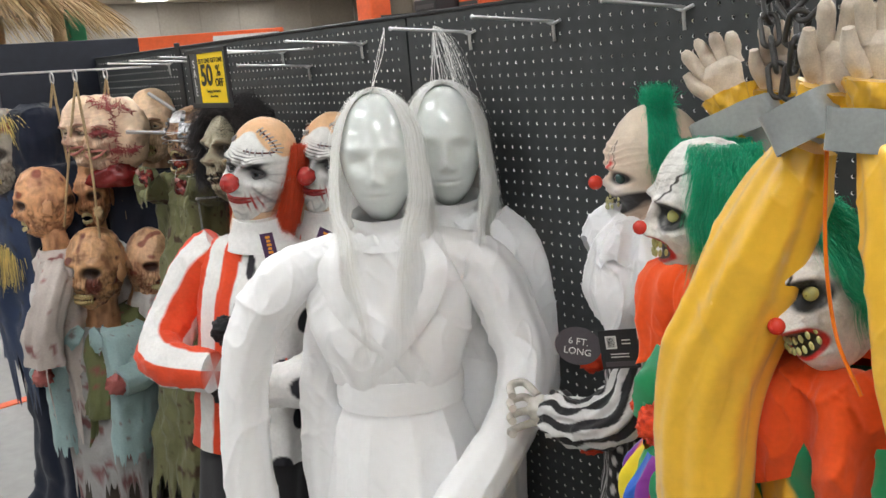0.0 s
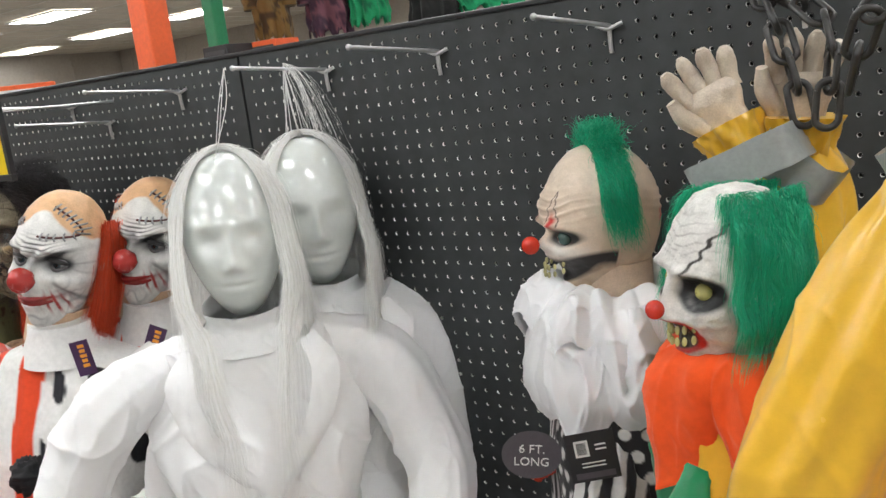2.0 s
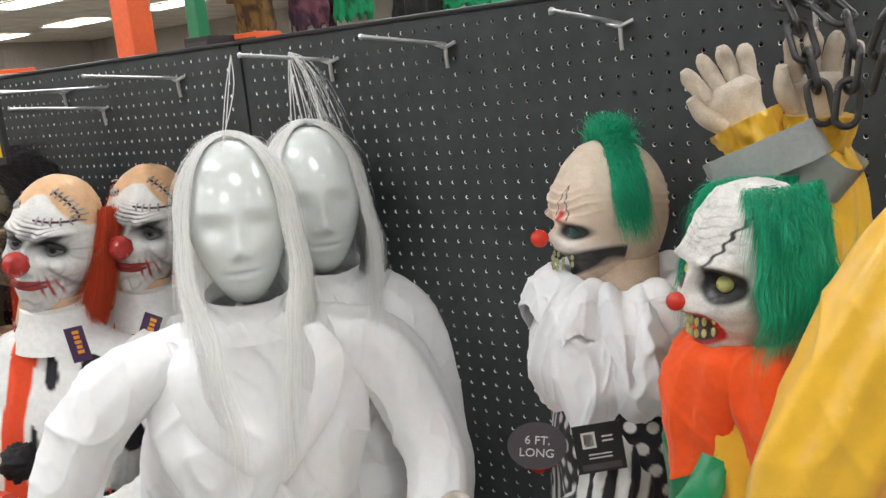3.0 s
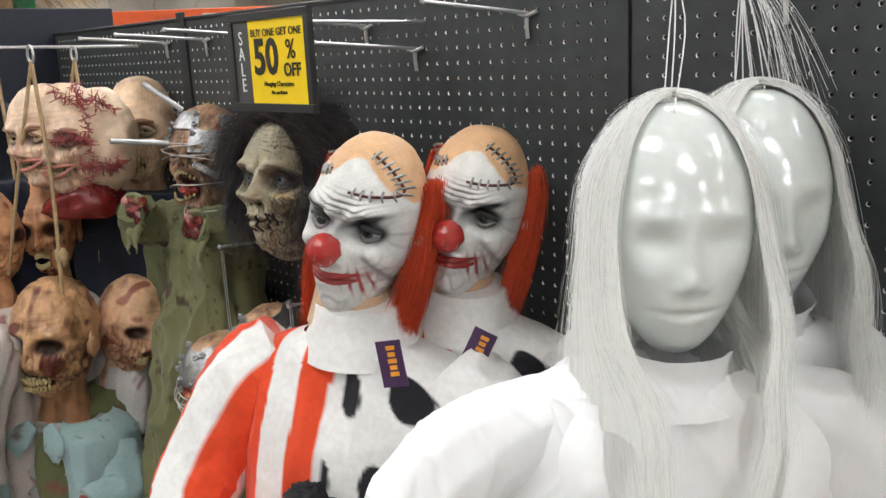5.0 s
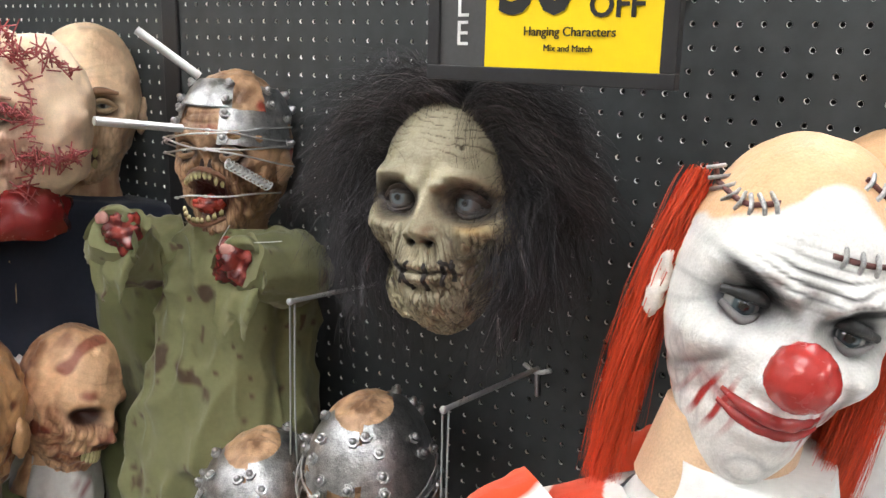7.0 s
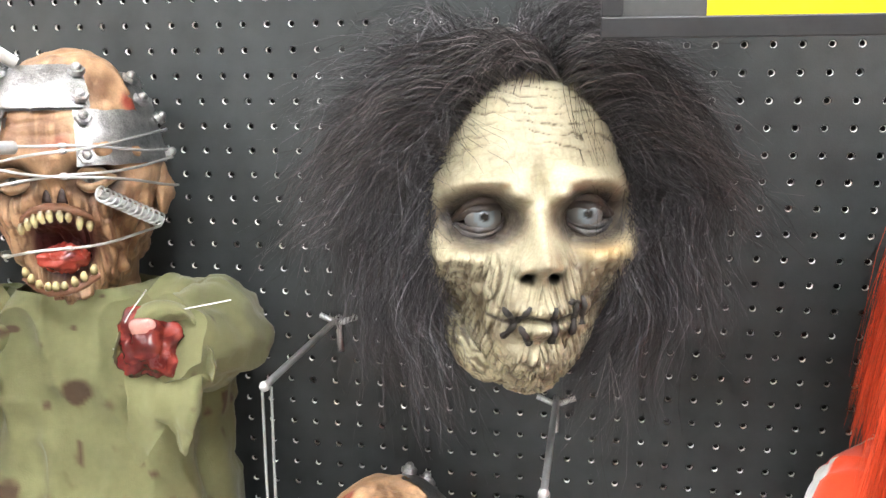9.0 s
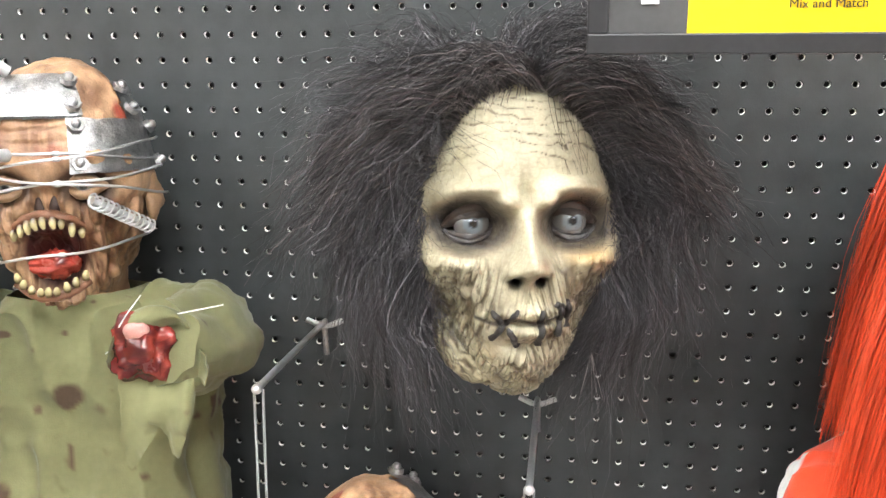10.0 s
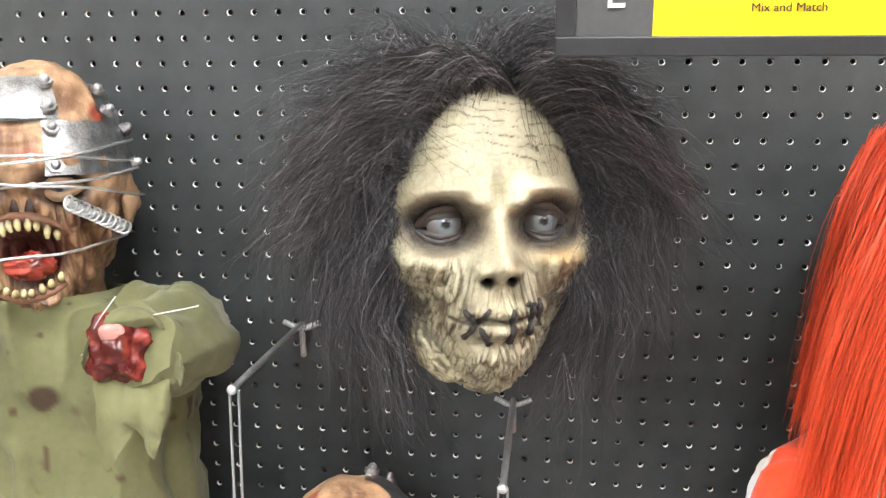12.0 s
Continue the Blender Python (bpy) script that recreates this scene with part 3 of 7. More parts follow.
        c = mix(c, (0.09, 0.06, 0.03), 0.95 * wash)
        c = mix(c, (0.06, 0.04, 0.02), np.clip(0.9 * brow + 1.0 * low + 0.7 * fine + 0.8 * crow, 0, 0.9))
        c = mix(c, (0.5, 0.29, 0.07), 0.6 * gauss(x, z, 0.046, -0.024, 0.016, 0.007))
        sock = gauss(np.abs(x), z, 0.039, -0.002, 0.03, 0.0205) ** 0.8
        c = mix(c, (0.2, 0.15, 0.1), np.clip((sock - 0.3) * 5, 0, 0.6))
        c = mix(c, (0.02, 0.016, 0.016), np.clip((sock - 0.36) * 4.5, 0, 1) * (0.8 + 0.2 * fbm(p, 0.006, 91)))
        c = mix(c, (0.12, 0.11, 0.1), 0.6 * bags)
        c = mix(c, (0.01, 0.008, 0.006), 1.5 * gauss(np.abs(x), z, 0.0088, -0.0415, 0.005, 0.004))
        c = mix(c, (0.2, 0.13, 0.08), 0.9 * gauss(x, z, 0.01, -0.028, 0.004, 0.005))
        c = mix(c, (0.03, 0.02, 0.015), gauss(np.abs(x) * 0, z + 0.07 + 0.002 * np.sin(x * 200), 0, 0, 1, 0.0016) * (np.abs(x) < 0.036))
        c = mix(c, (0.014, 0.012, 0.012), np.clip((z - 0.094 + 13 * x * x + 0.004 * value_noise(p, 0.008, 77)) / 0.008, 0, 1) * (z > -0.02))
        return mix(c, (0.2, 0.1, 0.04), 0.6 * np.clip(value_noise(p, 0.004, 51) - 0.55, 0, 1) * 3 * gauss(x, z, 0.012, -0.03, 0.012, 0.012))

    fy = head(b, feats, paint, relief=relief, nz=360, na=460, half=(0.085, 0.09, 0.1), zc=-0.011, c=0.132, widths=((-0.127, 0.66), (-0.1, 0.72), (-0.07, 0.84), (-0.03, 1.03), (0, 1.04), (0.05, 0.96), (0.12, 0.92)))
    for sx in (-1, 1):
        eyeball(b, sx * 0.036, -0.0005, -0.058, 0.0138, (0.12, 0.14, 0.155), (0.12, 0.115, 0.11), gaze=(0.03, 0.0), pupil=0.26, ir=0.6)
        # two folds above the eye and three sagging rings below it
        for z0, yo, rr, col in ((0.0066, 0.0, 0.0042, (0.03, 0.024, 0.022)), (0.0115, 0.0, 0.0036, (0.05, 0.036, 0.028)), (-0.0078, 0.0, 0.0026, (0.07, 0.065, 0.066)), (-0.0122, 0.001, 0.0022, (0.09, 0.085, 0.085)), (-0.016, 0.003, 0.002, (0.07, 0.06, 0.055))):
            w = 0.0165 + abs(z0) * 0.35
            pts = [(sx * 0.036 + w * q, -0.0672 + yo + 0.011 * q * q + 0.002 * abs(q), z0 * (1 - 0.85 * q * q) - 0.001 - 0.003 * sx * q) for q in (-1, -0.7, -0.35, 0, 0.35, 0.7, 1)]
            tube(b, pts, [rr * f for f in (0.5, 0.8, 1, 1.1, 1, 0.8, 0.5)], LATEX,
                 lambda u, a, p, col=col: mix(np.broadcast_to(np.array(col), p.shape), (0.05, 0.03, 0.02), np.clip(0.35 + fbm(p, 0.005, 44), 0, 1) * 0.7), rings=26, seg=12, rough=0.0007, rough_scale=0.004)
    for x, z0, z1, dx in ((-0.012, -0.06, -0.083, -0.016), (0.008, -0.061, -0.087, 0.0), (0.024, -0.06, -0.081, -0.002), (0.03, -0.056, -0.078, 0.001), (-0.014, -0.074, -0.088, 0.008), (-0.024, -0.062, -0.072, 0.008), (0.021, -0.058, -0.062, 0.012)):
        n = 7
        pts = [(x + dx * (k / (n - 1)) - dx * 0.2, fy(x + dx * k / (n - 1), z0 + (z1 - z0) * k / (n - 1)) - 0.0012, z0 + (z1 - z0) * k / (n - 1)) for k in range(n)]
        tube(b, pts, [0.0014] + [0.0024] * (n - 2) + [0.003], INKCORD, (0.02, 0.016, 0.014), rings=16, seg=8, rough=0.0006, rough_scale=0.003)
    tube(b, [(-0.042, 0.0, -0.06), (-0.048, -0.018, -0.088), (-0.034, -0.028, -0.112), (-0.01, -0.035, -0.122)], [0.016, 0.016, 0.014, 0.006], LATEX,
         lambda u, a, p: mix(np.broadcast_to(np.array((0.34, 0.3, 0.19)), p.shape), (0.07, 0.05, 0.025), np.clip(np.sin(a * 14 + 9 * value_noise(p, 0.008, 3)) + 0.2 + fbm(p, 0.01, 8), 0, 1) * 0.85), rings=60, seg=110, rough=0.0016, rough_scale=0.006)
    # hair: a dark cap behind the face, then thousands of frizzy strands
    rng = np.random.default_rng(4)
    ball(b, (0, 0.045, 0.035), 0.1, FUR, (0.012, 0.011, 0.012), seg=60, scale=(1.05, 0.72, 0.98), rough=0.02, rough_scale=0.03)
    n, k = 26000, 10
    t = np.linspace(0, 1, k)[None, :, None]
    th = rng.uniform(-0.35, np.pi + 0.35, n)
    rad = np.stack([np.cos(th), np.zeros(n), np.sin(th)], 1)
    down = np.stack([np.sin(th), np.zeros(n), -np.cos(th)], 1) * np.sign(np.cos(th) + 0.12)[:, None]
    yy = rng.uniform(-0.05, 0.06, n)
    yy = np.where(np.abs(rad[:, 0]) < 0.5, np.maximum(yy, -0.035 + 0.04 * np.abs(rad[:, 0])), np.maximum(yy, -0.06))
    fit_front = np.clip(1 - np.abs(yy) / 0.16, 0.4, 1)[:, None]
    base = rad * np.array([0.084, 0, 0.1]) * fit_front + np.stack([np.zeros(n), yy, np.full(n, 0.014)], 1)
    tuft = value_noise(base, 0.03, 9)[:, None]
    out = rad * (rng.uniform(-0.008, 0.024, (n, 1)) + 0.014 * tuft) + down * rng.uniform(0.015, 0.115, (n, 1)) + rng.normal(0, 0.011, (n, 3)) + np.array([0, -0.008, 0.006])
    out = out + 0.03 * np.stack([value_noise(base, 0.025, 61), value_noise(base, 0.025, 62), value_noise(base, 0.025, 63)], 1)
    fall = 0.085 * np.abs(rad[:, :1]) ** 1.5 * rng.random((n, 1)) ** 2
    p = base[:, None] + rad[:, None] * 0.019 * np.sin(t * 3.0) + out[:, None] * t + np.array([0, 0.0, -1.0]) * fall[:, None] * t**1.8
    p = p + 0.009 * np.sin(t * rng.uniform(4, 12, (n, 1, 1)) + rng.uniform(0, 6.3, (n, 1, 3))) * t
    p = p + 0.016 * t * np.stack([value_noise(p, 0.035, 71), value_noise(p, 0.035, 72), value_noise(p, 0.035, 73)], -1)
    p = p + 0.006 * t * np.stack([value_noise(p, 0.011, 74), value_noise(p, 0.011, 75), value_noise(p, 0.011, 76)], -1)
    grey = rng.random((n, 1)) ** 5
    strands(b, p, 0.00065, FUR, np.array((0.024, 0.022, 0.023)) + grey * np.array((0.15, 0.14, 0.15)), seed=5)
    # hair rooted on the brow, brushed up and back from the arched hairline
    n = 5000
    xx = rng.uniform(-0.082, 0.082, n)
    zz = 0.094 - 13 * xx**2 + rng.uniform(0.0, 0.05, n)
    cz = np.clip(1 - ((zz + 0.003) / 0.124) ** 2, 0.02, 1) ** 0.425
    yy = -0.09 * cz * np.clip(1 - (xx / (0.083 * cz)) ** 2, 0.03, 1) ** 0.43
    ok = zz < 0.116
    base = np.stack([xx, yy, zz], 1)[ok]
    n = len(base)
    away = np.where(base[:, 0] < 0.02, -1, 1)
    out = np.stack([away * 0.055 + base[:, 0] * 0.4, rng.normal(-0.008, 0.01, n), 0.012 - np.abs(base[:, 0]) * 0.5], 1) * rng.uniform(0.4, 1.3, (n, 1)) + rng.normal(0, 0.008, (n, 3))
    p = base[:, None] + np.array([0, -0.014, 0.016]) * np.sin(t * 2.6) + out[:, None] * t + np.array([0, 0.02, -0.03]) * t**2
    p = p + 0.008 * t * np.stack([value_noise(p, 0.02, 81), value_noise(p, 0.02, 82), value_noise(p, 0.02, 83)], -1)
    p = p + 0.005 * np.sin(t * rng.uniform(3, 9, (n, 1, 1)) + rng.uniform(0, 6.3, (n, 1, 3))) * t
    strands(b, p, 0.0009, FUR, np.array((0.025, 0.022, 0.022)) + rng.random((n, 1)) ** 3 * np.array((0.12, 0.1, 0.1)), seed=15)
    n = 1500
    sx = rng.choice([-1, 1], n)
    base = np.stack([sx * rng.uniform(0.07, 0.13, n), rng.uniform(-0.02, 0.05, n), rng.uniform(-0.06, 0.06, n)], 1)
    out = np.stack([sx * rng.uniform(-0.03, 0.03, n), rng.uniform(-0.02, 0.02, n), np.zeros(n)], 1)
    p = base[:, None] + out[:, None] * np.sin(t * 1.6) + np.array([0, 0, -1.0]) * rng.uniform(0.03, 0.09, (n, 1))[:, None] * t
    p = p + 0.008 * np.sin(t * rng.uniform(4, 12, (n, 1, 1)) + rng.uniform(0, 6.3, (n, 1, 3))) * t
    strands(b, p, 0.0006, FUR, (0.04, 0.036, 0.036), seed=6)
    # loose ends tied off under the hair, and a lock across the brow
    n = 6
    p = np.array([0.062, -0.02, -0.11])[None, None] + t * rng.normal(0, 1, (n, 1, 3)) * np.array([0.011, 0.008, 0.004]) + np.array([0.004, 0, -0.06]) * t * (0.4 + 0.6 * rng.random((n, 1, 1)))
    strands(b, p, 0.0008, FUR, (0.3, 0.28, 0.27), seed=7)
    n = 17
    x0 = rng.normal(0.026, 0.007, (n, 1))
    zz = np.linspace(0.1, 0.02, k)[None] + rng.normal(0, 0.004, (n, 1))
    xx = x0 + (0.1 - zz) * rng.normal(0.16, 0.07, (n, 1)) + 0.003 * np.sin((0.1 - zz) * rng.uniform(40, 90, (n, 1)) + rng.uniform(0, 6.3, (n, 1)))
    yy = -0.088 * np.sqrt(np.clip(1 - ((zz + 0.003) / 0.124) ** 2, 0, 1)) ** 0.85 * np.sqrt(np.clip(1 - (xx / 0.08) ** 2, 0.05, 1)) - 0.006 - 0.004 * gauss(xx, zz, 0.036, 0.024, 0.026, 0.014)
    strands(b, np.stack([xx, yy, zz], -1), 0.0005, FUR, (0.05, 0.04, 0.03), seed=8)
    return b


INKCORD = material("waxed_black_cord", None, 0.6, vary=0.2, scale=90, bump=0.4, bump_scale=500)


def in_parts(root, bag, names):
    """Splits a bag into child meshes: names maps a material to a part's name, its label and how many chunks make one part (0: all)."""
    groups, start = {}, 0
    for v, c, (f, mi) in zip(bag.v, bag.c, bag.f):
        mat = bag.mats[mi]
        name, label, each = names.get(mat, names[None])
        same = groups.setdefault(name, [])
        if not same or (each and same[-1][2] >= each):
            same.append([Bag(), label, 0])
        same[-1][0].add(v, f - start, mat, c)
        same[-1][2] += 1
        start += len(v)
    for name, same in groups.items():
        for sub, label, _ in same:
            ob = part(name, sub, root, label)
            if name == "hair":
                tagged(ob, kind="stuff")
    return root


tagged(in_parts(new("skull_mask"), skull_mask(), {None: ("face", "bone-coloured wrinkled latex", 0), FUR: ("hair", "wild frizzy black hair", 0), EYE: ("eye", "glassy grey eye", 1), INKCORD: ("stitch", "black waxed cord", 3)}), "bone-coloured corpse mask with stitched lips and wild black hair", "mask").matrix_basis = pose(0.371, -0.172, 1.451, -9, 0, 13) @ Matrix.Scale(1.04, 4)


# ---- red-haired clowns in straitjackets ----
WHITE = np.array((0.78, 0.77, 0.75))
RED = np.array((0.75, 0.075, 0.025))


def stripes(s, pitch):
    return np.clip((np.sin(s * 2 * np.pi / pitch)) * 12 + 0.5, 0, 1)


def jacket_paint(u, a, p):
    x, z = p[..., 0], p[..., 2]
    wob = 0.006 * value_noise(p, 0.06, 3)
    c = mix(np.broadcast_to(WHITE, p.shape), RED, stripes(x + wob + 0.05, 0.088) * (x < -0.004))
    arc = np.arctan2(p[..., 0], -p[..., 1]) * 0.16
    q = np.stack([arc / 0.11, (z + 0.045) / 0.115], -1)
    row = np.floor(q[..., 1])
    fx, fz = (q[..., 0] + 0.5 * (row % 2)) % 1 - 0.5, q[..., 1] % 1 - 0.5
    dot = np.clip((0.235 - np.sqrt((fx * 0.95) ** 2 + (fz * 0.85) ** 2)) * 50, 0, 1)
    return mix(c, (0.02, 0.02, 0.025), dot * (x > 0.0))


def red_clown(seed):
    b = Bag(LATEX)
    feats = list(FACE) + [(0.0, 0.012, 0.006, 0.012, -0.006), (0, -0.07, 0.028, 0.02, 0.008)]
    for s in (-1, 1):
        feats += [(s * 0.035, -0.002, 0.021, 0.014, -0.009), (s * 0.016, 0.013, 0.009, 0.006, 0.012), (s * 0.036, 0.022, 0.018, 0.0065, 0.01), (s * 0.055, 0.024, 0.012, 0.01, 0.005),
                  (s * 0.054, -0.03, 0.016, 0.011, 0.007), (s * 0.047, -0.066, 0.014, 0.024, -0.011)]
    R = [(0.002, 0.044), (0.03, 0.045), (0.058, 0.053), (0.053, 0.069), (0.036, 0.084), (0.014, 0.096)]
    L = [(-0.07, 0.082), (-0.062, 0.066), (-0.05, 0.06), (-0.034, 0.066)]

    def relief(p):
        x, z = p[..., 0], p[..., 2]
        w = np.clip(np.sin((z - 6 * x * x + 0.004 * value_noise(p, 0.02, seed)) * 2 * np.pi / 0.007) - 0.3, 0, 1) * gauss(x, z, 0, 0.026, 0.03, 0.014)
        folds = np.clip(np.sin((np.abs(x) * 0.8 + z * 0.7) * 2 * np.pi / 0.02), 0, 1) * gauss(np.abs(x), z, 0.045, -0.055, 0.016, 0.03)
        return -0.0022 * w - 0.0016 * folds + 0.0008 * fbm(p, 0.02, seed)

    def paint(p):
        x, z = p[..., 0], p[..., 2]
        c = np.broadcast_to(np.array((0.7, 0.69, 0.66)), p.shape) * (1 + 0.06 * fbm(p, 0.02, seed))[..., None]
        edge = 0.042 + 0.042 * np.exp(-(((x - 0.002) / 0.04) ** 2)) + 0.004 * value_noise(p, 0.012, seed)
        back = np.clip((p[..., 1] + 0.005) / 0.01, 0, 1)
        c = mix(c, (0.72, 0.44, 0.24), np.maximum(np.clip((z - edge) / 0.004, 0, 1), back))
        w = np.clip(np.sin((z - 6 * x * x + 0.004 * value_noise(p, 0.02, seed)) * 2 * np.pi / 0.007) - 0.1, 0, 1) * gauss(x, z, 0, 0.026, 0.034, 0.015)
        c = mix(c, (0.03, 0.028, 0.028), 1.6 * w)
        c = mix(c, (0.2, 0.19, 0.19), 0.7 * gauss(x, z, 0, 0.008, 0.012, 0.016))
        crows = np.clip(np.sin(np.arctan2(z, np.abs(x) - 0.045) * 9) - 0.5, 0, 1) * gauss(np.abs(x), z, 0.066, -0.002, 0.012, 0.02)
        c = mix(c, (0.15, 0.14, 0.14), 0.9 * crows)
        c = mix(c, (0.05, 0.05, 0.055), 1.5 * gauss(np.abs(x), z, 0.036, -0.001, 0.022, 0.0125))
        crease = np.clip(wrinkle(np.stack([x * 0.5, p[..., 1] * 0.5, z * 0.25], -1), 0.007, seed=seed + 4) * 3 - 2.1, 0, 1) * np.clip(gauss(np.abs(x), z, 0.05, -0.06, 0.02, 0.04) + gauss(x, z, 0, -0.1, 0.03, 0.02), 0, 1)
        c = mix(c, (0.25, 0.25, 0.26), 0.75 * crease)
        c = mix(c, (0.015, 0.015, 0.015), 1.8 * gauss(np.abs(x), z - 0.5 * (np.abs(x) - 0.03), 0.034, 0.0125, 0.022, 0.0048))
        c = mix(c, (0.25, 0.25, 0.25), 0.9 * gauss(np.abs(x) + 0.5 * (z + 0.05), z, 0.05, -0.055, 0.005, 0.03))
        c = mix(c, (0.34, 0.03, 0.03), 1.6 * gauss(x, z + 0.068 - 7 * x * x, 0, 0, 0.033, 0.0058))
        c = mix(c, (0.06, 0.01, 0.01), gauss(x, z + 0.0665 - 7 * x * x, 0, 0, 0.034, 0.0014))
        drip = np.clip(np.sin(x * 2 * np.pi / 0.009 + seed + 90 * z * np.sign(x)) * 2.2 - 0.5, 0, 1) * np.clip(2 * gauss(np.abs(x), z, 0.033, -0.068, 0.011, 0.015), 0, 1)
        return mix(c, (0.33, 0.02, 0.015), drip)

    fy = head(b, feats, paint, relief=relief, nz=230, na=300, half=(0.074, 0.09, 0.1), zc=-0.008, c=0.129, widths=((-0.127, 0.62), (-0.1, 0.7), (-0.07, 0.83), (-0.03, 0.97), (0, 1), (0.05, 1.04), (0.12, 1.04)))
    for sx in (-1, 1):
        eyeball(b, sx * 0.034, -0.003, -0.057, 0.0125, (0.05, 0.07, 0.08), (0.3, 0.3, 0.3), gaze=(-0.1, 0), pupil=0.32, ir=0.66)
        tube(b, [(sx * 0.034 - 0.017, -0.064, 0.004), (sx * 0.034 - sx * 0.004, -0.073, 0.0055), (sx * 0.034 + 0.017, -0.063, 0.001)], [0.003, 0.005, 0.003], LATEX, (0.03, 0.03, 0.03), rings=14, seg=8)
        tube(b, [(sx * 0.034 - 0.015, -0.064, -0.004), (sx * 0.034, -0.071, -0.0115), (sx * 0.034 + 0.015, -0.063, -0.004)], [0.002, 0.0032, 0.002], LATEX, (0.16, 0.15, 0.15), rings=14, seg=8)
        ball(b, (sx * 0.079, 0.01, -0.012), 0.022, LATEX, (0.68, 0.62, 0.56), scale=(0.35, 0.7, 1.25), rough=0.004)
    for z0, rr in ((-0.0635, 0.0042), (-0.0715, 0.0052)):
        lip = [(q * 0.031, fy(q * 0.031, z0 + 0.006 * q * q) - 0.0012 + 0.002 * abs(q), z0 + 0.006 * q * q) for q in (-1, -0.66, -0.33, 0, 0.33, 0.66, 1)]
        tube(b, lip, [rr * k for k in (0.4, 0.8, 1, 1, 1, 0.8, 0.4)], GLOSS, (0.3, 0.028, 0.026), rings=40, seg=12, rough=0.0007, rough_scale=0.006, seed=seed)
    ball(b, (0, -0.114, -0.029), 0.0215, GLOSS, (0.42, 0.035, 0.03), seg=30, rough=0.0012, rough_scale=0.006)
    for line in (R, L):
        q = spline([(x, 0, z) for x, z in line], 40)
        pts = [(x, fy(x, z) - 0.0006, z) for x, _, z in q]
        cord(b, pts, 0.002, LATEX, (0.12, 0.04, 0.035), rings=60)
        for k in range(2, 39, 3 if line is R else 5):
            d = q[k + 1] - q[k - 1]
            nrm = np.array([-d[2], 0, d[0]]) / (np.hypot(d[0], d[2]) + 1e-9) * 0.0065
            x, z = q[k][0], q[k][2]
            y = fy(x, z)
            cord(b, [(x - nrm[0], fy(x - nrm[0], z - nrm[2]) + 0.001, z - nrm[2]), (x, y - 0.0042, z), (x + nrm[0], fy(x + nrm[0], z + nrm[2]) + 0.001, z + nrm[2])], 0.0017, STEEL, rings=8, seg=6)
    tube(b, [(0, 0.0, -0.09), (0, 0.005, -0.15)], [0.05, 0.055], LATEX, (0.62, 0.42, 0.27), rings=8, seg=30)
    for sx in (-1, 1):
        zz, yy = np.meshgrid(np.linspace(0.0, 0.07, 12), np.linspace(0.005, 0.05, 12))
        roots = np.stack([np.full(zz.size, sx * 0.074), yy.ravel(), zz.ravel()], 1)
        side_hair(b, (roots, np.tile([sx * 1.0, 0, 0.1], (len(roots), 1))), 0.2, 0.019 if sx > 0 else 0.014, (0.6, 0.065, 0.02), seed=seed + sx, n=5600, width=0.0009, curl=0.004, lean=(-sx * 0.016, -0.02 * sx + 0.006, 0.0))
    b.moved(Matrix.Rotation(radians(9), 4, "Y"))
    tube(b, [(0, -0.01, -0.108), (0, -0.004, -0.135), (0, 0.004, -0.175)], [0.059, 0.066, 0.085], CLOTH, WHITE, rings=14, seg=48, folds=(3, 0.02), seed=seed)
    loft(b, [(-0.158, 0, 0.01, 0.075, 0.06, 0), (-0.178, 0, 0.015, 0.13, 0.075, 0.1), (-0.21, 0, 0.02, 0.175, 0.09, 0.3), (-0.3, 0, 0.01, 0.165, 0.105, 0.5), (-0.42, 0, 0, 0.15, 0.1, 0.8), (-0.55, 0, 0, 0.155, 0.1, 1), (-0.67, 0, 0, 0.165, 0.1, 1)],
         CLOTH, jacket_paint, folds=(5, 0.06), rough=0.006, seed=seed, rings=170, seg=280)
    loft(b, [(-0.62, 0, 0, 0.14, 0.085, 0.5), (-0.9, 0, 0, 0.13, 0.08, 1), (-1.25, 0, 0, 0.12, 0.07, 1)], CLOTH, (0.025, 0.025, 0.028), folds=(4, 0.1), rings=20, seed=seed)

    def sleeve(u, a, p):
        return mix(np.broadcast_to(WHITE, p.shape), RED, stripes(a / 6.283, 1 / 3.0))

    tube(b, [(-0.11, 0.01, -0.2), (-0.155, -0.01, -0.25), (-0.195, -0.05, -0.36), (-0.19, -0.11, -0.43), (-0.12, -0.16, -0.45), (0.0, -0.165, -0.445)], [0.06, 0.068, 0.064, 0.06, 0.05, 0.042], CLOTH, sleeve, rings=90, seg=110, rough=0.007, seed=seed)
    tube(b, [(0.13, 0.01, -0.2), (0.2, 0.0, -0.25), (0.25, -0.03, -0.35), (0.23, -0.1, -0.43), (0.12, -0.14, -0.47)], [0.06, 0.066, 0.062, 0.056, 0.045], CLOTH, jacket_paint, rings=90, seg=90, rough=0.007, seed=seed + 4)
    for z, x in ((-0.36, 0.0), (-0.5, 0.005)):
        ball(b, (x, -0.125, z), 0.03, FUR, (0.012, 0.012, 0.014), seg=30, rough=0.008, rough_scale=0.006)
    return b


for seed, place in ((3, pose(0.747, -0.302, 1.436, -7, 5, 26) @ Matrix.Scale(1.05, 4)), (9, pose(0.787, -0.128, 1.431, -6, 4, 30) @ Matrix.Scale(1.05, 4))):
    tagged(new("clown_prop", red_clown(seed).mesh("clown_prop")), "hanging clown prop with stitched scalp, red hair and striped jacket", "hanging prop", "red-haired clown props").matrix_basis = place


